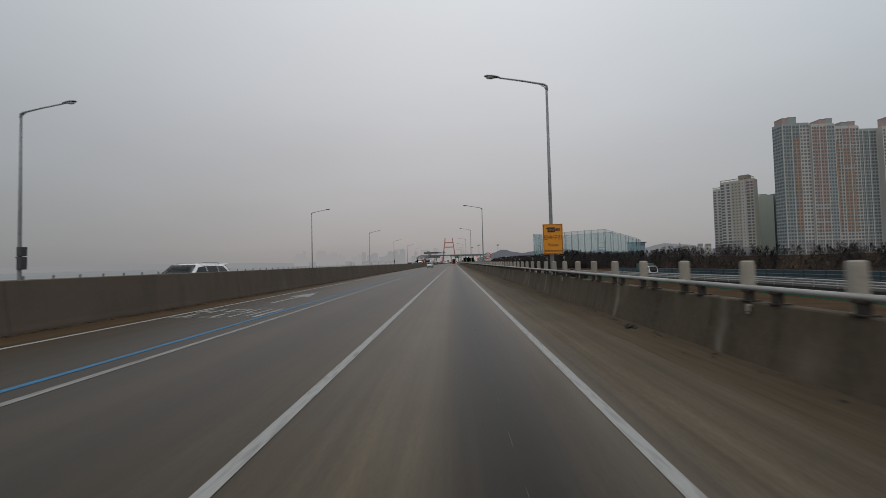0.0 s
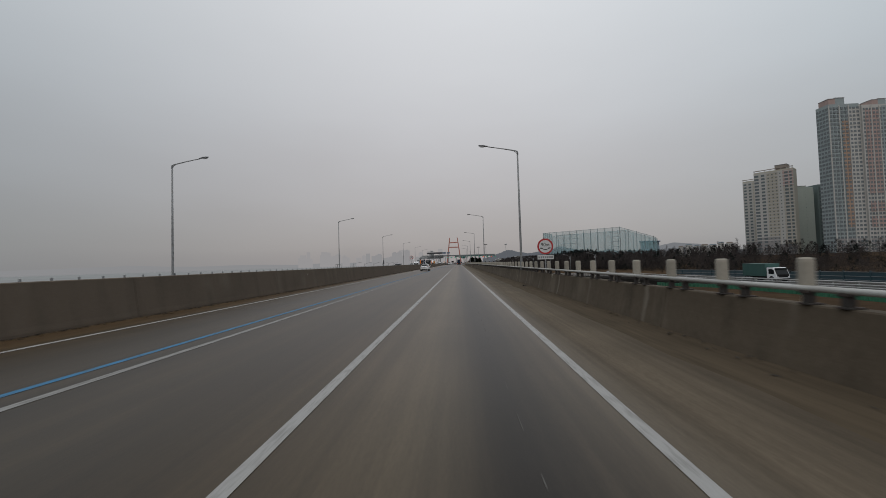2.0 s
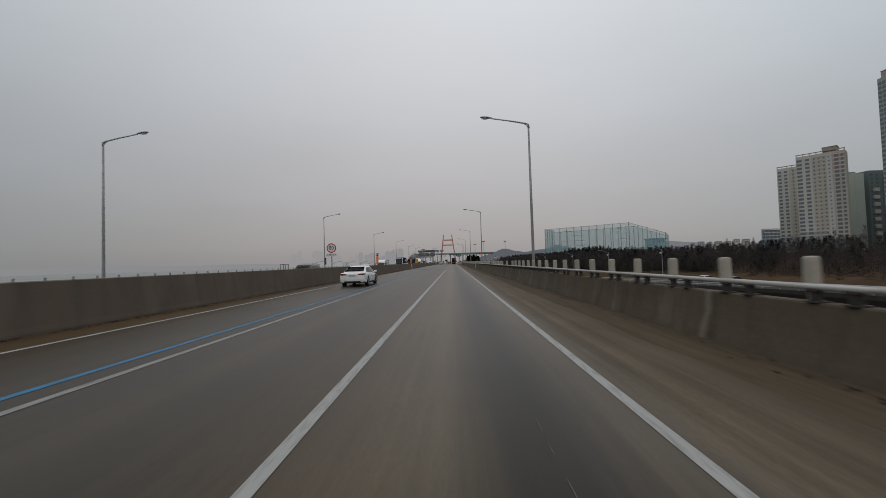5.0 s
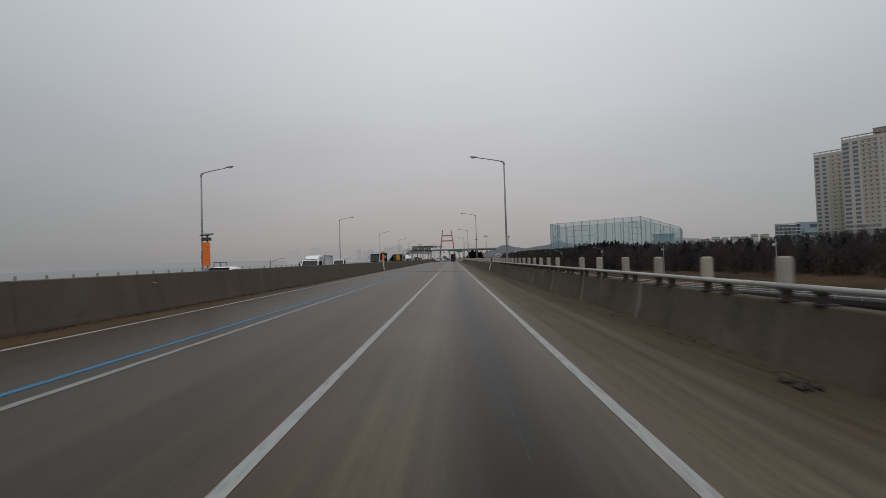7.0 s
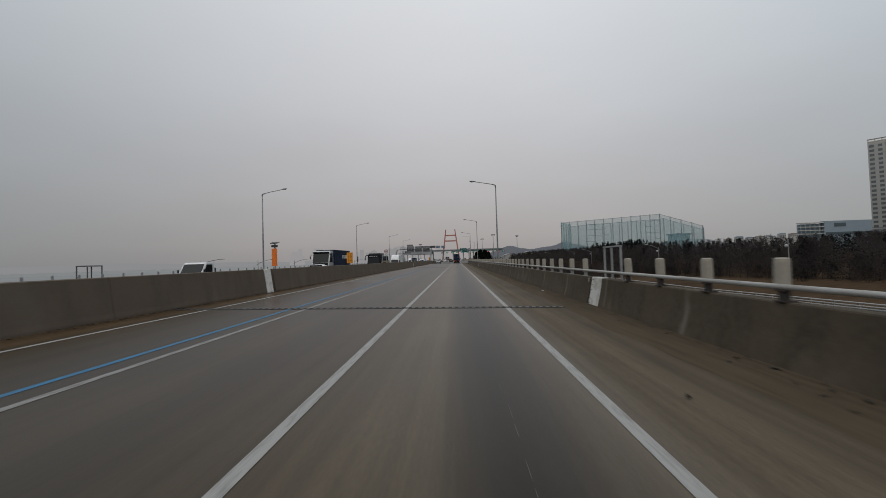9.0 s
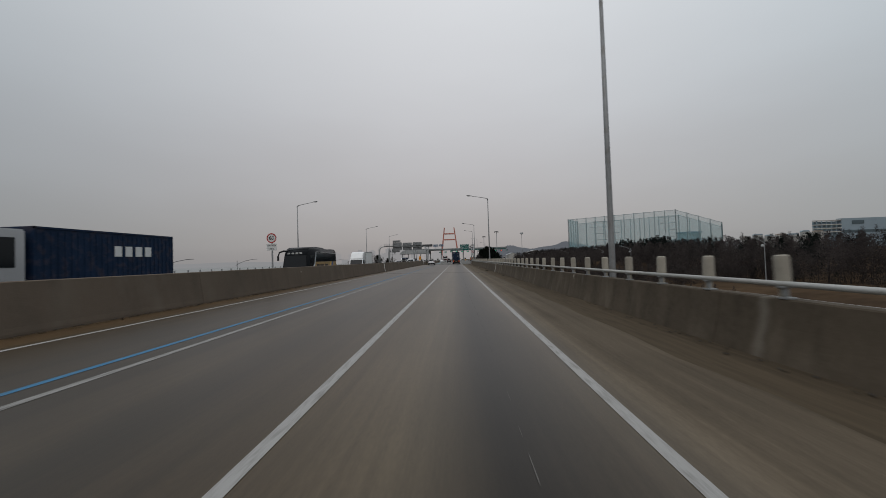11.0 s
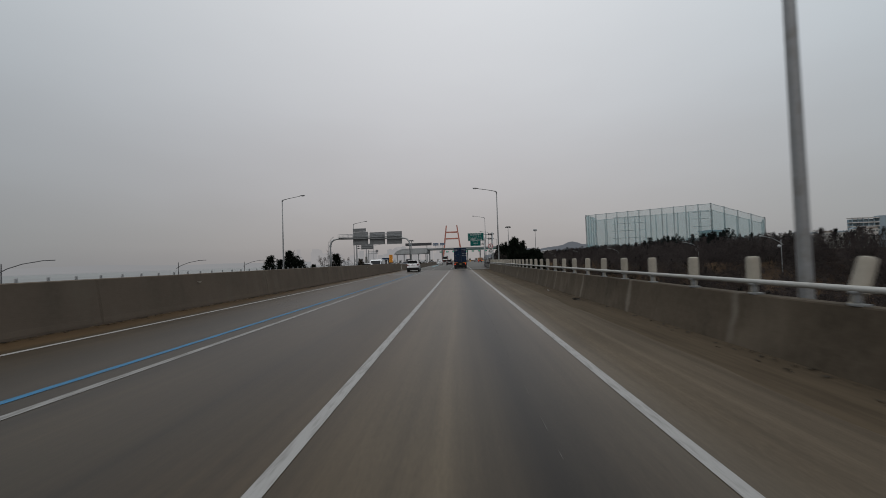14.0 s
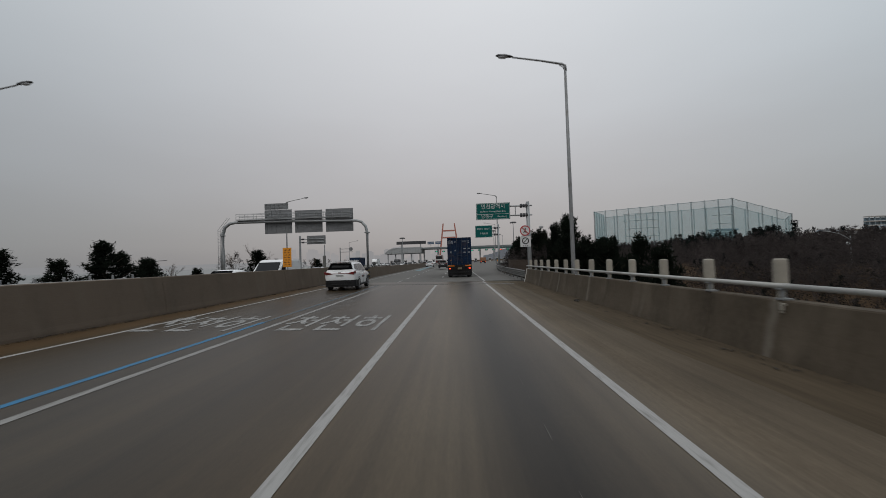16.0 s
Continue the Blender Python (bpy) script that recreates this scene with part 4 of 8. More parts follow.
# amber enforcement sign clamped to the first lamp
sg = thing("enforcement_sign", (5.44, 23.0, 0), label="amber camera enforcement sign clamped to a lamp pole", category="traffic sign")
b = bmesh.new()
plate(b, 1.06, 1.62, -0.10, 2.80, bevel=0.012)
board = part("board", b, "yellow_sign", sg)
b = bmesh.new()
for s in (-1, 1):
    plate(b, 0.02, 1.54, -0.108, 2.80, s * 0.49, 0.006, 0)
    plate(b, 1.0, 0.02, -0.108, 2.80 + s * 0.77, 0, 0.006, 0)
part("border", b, "sign_black", board)
b = bmesh.new()
plate(b, 0.40, 0.26, -0.11, 3.30, -0.08, 0.01, 0.006)
plate(b, 0.05, 0.10, -0.11, 3.30, 0.16, 0.01, 0)
for i in range(4):
    plate(b, 0.035, 0.16, -0.11, 3.30, 0.21 + 0.055 * i, 0.01, 0)
plate(b, 0.07, 0.04, -0.11, 3.38, -0.31, 0.01, 0)
part("camera_symbol", b, "sign_black", board, "black camera pictogram")
b = bmesh.new()
for s in (-0.16, 0.0):
    for r0 in (0.045,):
        plate(b, 0.10, 0.012, -0.117, 3.34, s, 0.004, 0)
        plate(b, 0.10, 0.012, -0.117, 3.27, s, 0.004, 0)
        plate(b, 0.012, 0.08, -0.117, 3.305, s - 0.045, 0.004, 0)
        plate(b, 0.012, 0.08, -0.117, 3.305, s + 0.045, 0.004, 0)
part("reels", b, "yellow_sign", board)
lettering("lettering", "단속구간", 0.27, "sign_black", board, (0, -0.112, 2.88))
lettering("lettering", "Police", 0.22, "sign_black", board, (0, -0.112, 2.48))
lettering("lettering", "enforcement", 0.17, "sign_black", board, (0, -0.112, 2.18))
b = bmesh.new()
for z in (2.3, 3.3):
    box(b, (0, -0.04, z), (0.30, 0.11, 0.06), bevel=0.01)
part("clamp", b, "galv", sg)

# round distance sign on the parapet
sg = thing("distance_sign", (5.45, 63.78, 0.04), label="round white distance sign with a red rim above a small plate", category="traffic sign")
b = bmesh.new()
rod(b, (0, 0.08, -0.3), (0, 0.08, 2.95), 0.038, seg=10)
part("post", b, "galv", sg)
face = disc_part("disc", 0.50, "sign_white", sg, 0.0, 2.50)
b = bmesh.new()
ring(b, 0.395, 0.498, -0.010, 2.50)
part("rim", b, "sign_red", face, "red rim")
lettering("lettering", "90m", 0.30, "sign_black", face, (0, -0.011, 2.60))
b = bmesh.new()
for s in (-1, 1):
    prism(b, [(s * 0.13, 2.40), (s * 0.32, 2.44), (s * 0.32, 2.37), (s * 0.17, 2.34)], 1, -0.013, -0.009)
plate(b, 0.24, 0.05, -0.011, 2.30, 0, 0.006, 0)
part("car_symbol", b, "sign_black", face, "black gap pictogram")
b = bmesh.new()
plate(b, 1.0, 0.26, 0.0, 1.82)
small = part("small_plate", b, "sign_white", sg, "white plate with a line of dark writing")
b = bmesh.new()
for i in range(7):
    plate(b, 0.10, 0.13, -0.008, 1.82, -0.40 + 0.133 * i, 0.004, 0)
part("writing_bars", b, "pole", small)

# round limit signs on the median
def limit_sign(at, number, r=0.42, z=3.2, wide=0.92, high=0.26, rows=1):
    s = thing("speed_limit_sign", at, label="round white speed limit sign with red rim on the median", category="traffic sign", group="median signs")
    b = bmesh.new()
    rod(b, (0, 0.06, 1.45), (0, 0.06, z + 0.8 * r), 0.045, seg=10)
    part("post", b, "galv", s)
    f = disc_part("disc", r, "sign_white", s, 0, z)
    b = bmesh.new()
    ring(b, 0.78 * r, 0.995 * r, -0.010, z)
    part("rim", b, "sign_red", f, "red rim")
    lettering("lettering", number, 1.1 * r, "sign_black", f, (0, -0.011, z))
    zp = z - r - 0.03 - high / 2
    b = bmesh.new()
    plate(b, wide, high, 0, zp)
    p = part("small_plate", b, "sign_white", s)
    b = bmesh.new()
    for k in range(rows):
        n = 6 - 3 * k
        for i in range(n):
            plate(b, wide * 0.10, high * 0.46 / rows, -0.008, zp + high * (0.24 - 0.48 * k) * (rows > 1), wide * 0.145 * (i - (n - 1) / 2), 0.004, 0)
    part("writing_bars", b, "pole", p)
    return s


limit_sign((-10.85, 129.5, 0), "80")
limit_sign((-10.85, 232.31, 0.0), "60", 0.295, 3.304, 0.61, 0.41, 2)


def warning_column(at):
    s = thing("warning_light_column", at, label="orange warning panel under a dark solar lamp on the median", category="warning sign", group="median warning signs")
    b = bmesh.new()
    rod(b, (0, 0.08, 1.48), (0, 0.08, 3.1), 0.04, seg=10)
    part("post", b, "galv", s)
    b = bmesh.new()
    box(b, (0, 0, 2.25), (0.30, 0.08, 1.05), bevel=0.015)
    p = part("panel", b, "orange_panel", s)
    b = bmesh.new()
    for i in range(4):
        for dx, dz, w, h in ((-0.05, 0.05, 0.04, 0.10), (0.05, 0.06, 0.07, 0.035), (0.05, -0.04, 0.04, 0.09), (-0.02, -0.07, 0.14, 0.03)):
            plate(b, w, h, -0.044, 2.62 - 0.25 * i + dz, dx, 0.006, 0)
    part("writing_bars", b, "yellow_sign", p, "pale bars of unreadable writing")
    b = bmesh.new()
    box(b, (0, 0.02, 2.92), (0.34, 0.20, 0.14), bevel=0.02)
    box(b, (0.02, 0.02, 3.12), (0.42, 0.34, 0.05), (14, 0, 0), bevel=0.01)
    part("solar_lamp", b, "dark_box", s, "dark solar panel over a lamp box")
    return s


warning_column((-10.85, 150.4, 0))
warning_column((-10.85, 194.6, -0.05))


def median_board(at, h, w):
    s = thing("amber_sign", at, label="tall amber sign with dark unreadable writing on the median", category="traffic sign", group="median amber signs")
    b = bmesh.new()
    rod(b, (0, 0.05, 1.45), (0, 0.05, 1.6 + h), 0.035, seg=8)
    part("post", b, "galv", s)
    b = bmesh.new()
    plate(b, w, h, 0, 1.68 + h / 2, bevel=0.01)
    p = part("board", b, "yellow_sign", s)
    b = bmesh.new()
    for i in range(7):
        for dx in (-0.2, 0.2):
            plate(b, w * 0.24, h * 0.022, -0.009, 1.68 + h * (0.12 + 0.125 * i), dx * w, 0.005, 0)
            plate(b, w * 0.05, h * 0.075, -0.009, 1.68 + h * (0.13 + 0.125 * i), dx * w + 0.05 * (-1) ** i, 0.005, 0)
    part("writing_bars", b, "bracket", p)
    return s


median_board((-10.85, 211.3, 0), 1.1, 0.62)
median_board((-10.8, 327.8, 0), 1.2, 0.54)

# arched sign gantry over the opposite carriageway, seen from behind
ga = thing("sign_gantry", (0, 347.6, 0), label="grey arched steel gantry with a catwalk and three sign backs", category="sign gantry")
b = bmesh.new()
XA, XB, ZT = -26.75, -10.22, 6.85
tube(b, [(XA, 0, -0.2), (XA, 0, 3), (XA, 0, ZT - 1.3), (XA + 0.25, 0, ZT - 0.55), (XA + 0.8, 0, ZT - 0.12), (XA + 1.5, 0, ZT), (-19, 0, ZT - 0.05), (XB - 1.2, 0, ZT - 0.25), (XB - 0.6, 0, ZT - 0.42), (XB - 0.15, 0, ZT - 0.95), (XB, 0, ZT - 1.6), (XB, 0, 0.0)], [0.23, 0.22, 0.20, 0.19, 0.17, 0.155, 0.15, 0.15, 0.15, 0.155, 0.16, 0.17], 14)
part("arch", b, "galv", ga, smooth=True)
b = bmesh.new()
for x, z in ((XA, ZT - 1.5), (XB, ZT - 1.7)):
    rod(b, (x, 0, z), (x, 0, z + 0.09), 0.30, seg=14)
part("flange", b, "galv", ga)
for i in range(6):
    b = bmesh.new()
    box(b, (XB, -0.02, 0.11 + 0.22 * i), (0.42, 0.46, 0.22), (0, 0, 0), bevel=0.012)
    part("foot_band", b, "sign_black" if i % 2 else "yellow_dull", ga, "black and dull yellow striped foot guard")
b = bmesh.new()
for s in (-0.34, 0.34):
    for dz in (0.35, 0.62, 0.9):
        rod(b, (-25.0, s, ZT + dz), (-12.0, s, ZT + dz - 0.08), 0.022, seg=6)
    for i in range(14):
        rod(b, (-25.0 + 1.0 * i, s, ZT + 0.02), (-25.0 + 1.0 * i, s, ZT + 0.82), 0.02, seg=6)
box(b, (-18.5, 0, ZT + 0.20), (13.0, 0.66, 0.05))
part("catwalk", b, "galv", ga, "caged steel catwalk")
b = bmesh.new()
for s in (-0.22, 0.22):
    rod(b, (XA - 0.42, s, 0.4), (XA - 0.42, s, ZT - 0.8), 0.022, seg=6)
    rod(b, (XA - 0.42, s, ZT - 0.8), (XA + 0.7, s, ZT + 0.55), 0.022, seg=6)
for i in range(18):
    rod(b, (XA - 0.42, -0.22, 0.5 + 0.32 * i), (XA - 0.42, 0.22, 0.5 + 0.32 * i), 0.016, seg=6)
part("ladder", b, "galv", ga)
for x0, x1, z0, z1 in ((-22.1, -18.95, 5.47, 8.2), (-18.6, -15.42, 5.5, 8.05), (-15.03, -11.88, 5.48, 8.1), (-22.1, -19.35, 8.24, 8.95)):
    b = bmesh.new()
    box(b, ((x0 + x1) / 2, 0.50, (z0 + z1) / 2), (x1 - x0, 0.05, z1 - z0), bevel=0.01)
    sb = part("sign_back", b, "sign_back", ga, "grey aluminium back of a road sign")
    nr = max(2, int((z1 - z0) / 0.55))
    for i in range(nr):
        b = bmesh.new()
        box(b, ((x0 + x1) / 2, 0.465, z0 + (z1 - z0) * (i + 0.5) / nr), (x1 - x0 - 0.05, 0.03, 0.035))
        part("rail", b, "sign_back", sb)
    for i in range(6):
        b = bmesh.new()
        box(b, (x0 + (x1 - x0) * (i + 0.5) / 6, 0.46, (z0 + z1) / 2), (0.05, 0.035, z1 - z0 - 0.02))
        part("stiffener", b, "sign_back", sb)

# cantilever sign farther on, also from behind
cs = thing("cantilever_sign", (-27.6, 372, 0), label="grey cantilever post carrying a small sign back", category="road sign")
b = bmesh.new()
rod(b, (0, 0, -0.3), (0, 0, 6.9), 0.19, 0.16, 12)
part("post", b, "galv", cs)
for z in (5.75, 6.3):
    b = bmesh.new()
    rod(b, (0, 0, z), (4.2, 0, z), 0.06, seg=8)
    arm = part("arm", b, "galv", cs)
    b = bmesh.new()
    rod(b, (0.3, 0, z), (0.75, 0, z), 0.15, seg=10)
    part("collar", b, "dark_box", arm, "dark bolted collar")
b = bmesh.new()
box(b, (2.85, 0.14, 6.15), (3.3, 0.06, 1.5), bevel=0.01)
for i in range(5):
    box(b, (1.5 + 0.7 * i, 0.09, 6.15), (0.05, 0.04, 1.46))
part("sign_back", b, "sign_back", cs)

# short utility pole with a cabinet behind the opposite parapet
up = thing("utility_pole", (-29.0, 389, -0.9), label="short grey utility pole with a dark cabinet strapped on", category="pole")
b = bmesh.new()
rod(b, (0, 0, 0), (0, 0, 7.0), 0.13, 0.10, 10)
part("pole", b, "galv", up)
b = bmesh.new()
box(b, (0, -0.25, 3.1), (0.6, 0.36, 3.0), bevel=0.03)
part("cabinet", b, "galv_dull", up)


# green guide signs on cantilever posts
def guide_sign(at, x0, x1, z0, z1, post_x, top, lines, label):
    s = thing("guide_sign", at, label=label, category="road sign", group="green guide signs")
    b = bmesh.new()
    tube(b, [(post_x, 0, -1.0), (post_x, 0, 2.5), (post_x, 0, top)], [0.17, 0.16, 0.14], 14)
    part("post", b, "galv", s, smooth=True)
    b = bmesh.new()
    zc = (z0 + z1) / 2
    for z in (zc + (z1 - z0) * 0.28, zc - (z1 - z0) * 0.28):
        rod(b, (x0 + 0.4, 0, z), (post_x + 0.35, 0, z), 0.06, seg=8)
    box(b, (x1 + 0.45, 0, zc), (0.06, 0.08, (z1 - z0) * 0.55))
    part("arm", b, "galv", s)
    for z in (zc + (z1 - z0) * 0.28, zc - (z1 - z0) * 0.28):
        b = bmesh.new()
        for k in range(3):
            rod(b, (post_x - 0.62 + 0.22 * k, 0, z), (post_x - 0.46 + 0.22 * k, 0, z), 0.17 - 0.02 * (k % 2), seg=12)
        part("collar", b, "dark_box", s, "dark bolted flange on the arm")
    b = bmesh.new()
    plate(b, x1 - x0, z1 - z0, -0.12, zc, (x0 + x1) / 2, 0.05, 0.02)
    p = part("board", b, "sign_green", s)
    b = bmesh.new()
    w, h = x1 - x0 - 0.10, z1 - z0 - 0.10
    for sgn in (-1, 1):
        plate(b, w, 0.025, -0.149, zc + sgn * h / 2, (x0 + x1) / 2, 0.006, 0)
        plate(b, 0.025, h, -0.149, zc, (x0 + x1) / 2 + sgn * w / 2, 0.006, 0)
    part("border", b, "sign_white", p)
    for text, size, fx, fz in lines:
        lettering("lettering", text, size, "sign_white", p, (x0 + (x1 - x0) * fx, -0.15, z0 + (z1 - z0) * fz))
    return s, p


gs, gp = guide_sign((0, 336, 0), 1.44, 4.2, 4.97, 6.33, 5.66, 6.35, [("인천광역시", 0.43, 0.5, 0.77), ("Incheon Metropolitan City", 0.195, 0.5, 0.49), ("남동구", 0.36, 0.32, 0.19), ("Namdong", 0.20, 0.75, 0.18)], "green guide sign with white lettering on a cantilever post")
b = bmesh.new()
plate(b, 2.66, 0.02, -0.149, 5.42, 2.82, 0.006, 0)
part("divider", b, "sign_white", gp)
gs2, gp2 = guide_sign((0, 362, 0), 2.6, 5.1, 4.97, 6.73, 5.95, 6.9, [("화물차·승합차", 0.34, 0.5, 0.70), ("우측으로", 0.34, 0.5, 0.32)], "green lane guide sign on a cantilever post")
ns = thing("no_walking_sign", (5.32, 335.7, 0), label="red ringed no walking sign above a white plate sign", category="traffic sign")
f = disc_part("disc", 0.42, "sign_white", ns, -0.02, 3.97)
b = bmesh.new()
ring(b, 0.335, 0.418, -0.030, 3.97)
part("rim", b, "sign_red", f, "red rim")
b = bmesh.new()
prism(b, [(-0.27, 4.20), (-0.22, 4.25), (0.27, 3.74), (0.22, 3.69)], 1, -0.036, -0.032)
part("bar", b, "sign_red", f)
b = bmesh.new()
rod(b, (0.02, -0.028, 4.14), (0.02, -0.032, 4.14), 0.05, seg=14)
prism(b, [(-0.05, 4.08), (0.06, 4.08), (0.03, 3.93), (0.12, 3.76), (0.06, 3.75), (-0.01, 3.88), (-0.12, 3.76), (-0.16, 3.80), (-0.05, 3.94)], 1, -0.031, -0.028)
part("symbol", b, "sign_black", f, "black pictogram")
b = bmesh.new()
plate(b, 0.84, 0.84, -0.02, 3.08)
p = part("lower_plate", b, "sign_white", ns)
b = bmesh.new()
ring(b, 0.20, 0.28, -0.03, 3.14)
prism(b, [(-0.17, 3.00), (-0.13, 2.96), (0.17, 3.28), (0.13, 3.32)], 1, -0.033, -0.029)
for i in range(3):
    plate(b, 0.10, 0.06, -0.03, 2.74, -0.16 + 0.16 * i, 0.004, 0)
part("lower_symbol", b, "sign_black", p)
b = bmesh.new()
for z in (3.08, 3.97):
    box(b, (0.12, 0.09, z), (0.6, 0.18, 0.05), bevel=0.01)
part("clamp", b, "galv", ns)

# steel crash barrier that curves off at the bridge end
cb = thing("crash_barrier", label="galvanised steel crash barrier curving off beside the road", category="crash barrier")
curve = [(4.82, 333.5), (4.88, 341), (5.1, 350), (5.6, 360), (6.4, 371), (7.8, 384), (11, 400), (18, 422)]
for z in (0.42, 0.70):
    for i, ((xa, ya), (xb, yb)) in enumerate(zip(curve, curve[1:])):
        b = bmesh.new()
        d = Vector((xb - xa, yb - ya, 0)).normalized()
        nrm = Vector((-d.y, d.x, 0))
        prof = [(-0.02, -0.13), (0.04, -0.10), (0.04, -0.04), (-0.02, 0.0), (0.04, 0.04), (0.04, 0.10), (-0.02, 0.13)]
        for u0, u1 in zip(prof, prof[1:]):
            b.faces.new([b.verts.new(Vector((px, py, z + u[1])) + nrm * u[0]) for (px, py), u in (((xa, ya), u0), ((xb, yb), u0), ((xb, yb), u1), ((xa, ya), u1))])
        bmesh.ops.remove_doubles(b, verts=b.verts, dist=0.001)
        bmesh.ops.solidify(b, geom=b.faces[:], thickness=0.008)
        part("rail", b, "galv_dull", cb)
b = bmesh.new()
rod(b, (0, 0, -0.6), (0, 0, 0.86), 0.07, seg=8)
pm = as_mesh("post", b, "galv_dull")
for (xa, ya), (xb, yb) in zip(curve, curve[1:]):
    for u in (0.02, 0.35, 0.68):
        piece("post", pm, cb, (xa + (xb - xa) * u + 0.13, ya + (yb - ya) * u, 0))
# dark slatted fence behind it
fe = thing("fence", label="dark slatted fence behind the crash barrier", category="fence")
b = bmesh.new()
box(b, (0, 0, 0.75), (0.04, 0.10, 1.7), bevel=0.008)
sm = as_mesh("slat", b, "bark")
for i in range(150):
    u = i / 149
    y = 340 + 55 * u
    piece("slat", sm, fe, (6.2 + 6.2 * u * u + 0.6 * u, y, 0))
b = bmesh.new()
for z in (0.35, 1.25):
    tube(b, [(6.25 + 6.2 * (k / 8) ** 2 + 0.6 * k / 8, 340 + 55 * k / 8, z) for k in range(9)], 0.025, 6)
part("fence_rail", b, "bark", fe)


# ---- vehicles (noses point to +y) ----
def wheel(parent, x, y, r, w, seg=20):
    b = bmesh.new()
    tube(b, [(x - w / 2, y, r), (x - w / 2 + 0.02, y, r), (x + w / 2 - 0.02, y, r), (x + w / 2, y, r)], [r * 0.93, r, r, r * 0.93], seg)
    tyre = part("wheel", b, "tyre", parent, "black tyre on an alloy rim", smooth=False)
    b = bmesh.new()
    s = 1 if x > 0 else -1
    xo = x + s * (w / 2 + 0.004)
    rod(b, (xo - s * 0.03, y, r), (xo, y, r), r * 0.20, seg=12)
    for k in range(5):
        a = k * math.tau / 5
        p = Vector((xo - s * 0.012, y + math.cos(a) * r * 0.38, r + math.sin(a) * r * 0.38))
        box(b, p, (0.02, r * 0.17, r * 0.58), (math.degrees(a) - 90, 0, 0))
    tube(b, [(xo - s * 0.02, y + math.cos(k * math.tau / 20) * r * 0.65, r + math.sin(k * math.tau / 20) * r * 0.65) for k in range(21)], 0.02, 6)
    part("rim", b, "rim", tyre)
    return tyre


def arch(parent, x, y, r):
    b = bmesh.new()
    s = 1 if x > 0 else -1
    pts = [(math.cos(a), math.sin(a)) for a in np.linspace(-0.15, math.pi + 0.15, 15)]
    outer = [(y + c * (r + 0.085), r + q * (r + 0.085)) for c, q in pts]
    prism(b, outer + [(y - r * 0.9, 0.22), (y + r * 0.9, 0.22)], 0, x - s * 0.25, x + s * 0.012)
    part("wheel_arch", b, "black_plastic", parent, "black wheel arch")


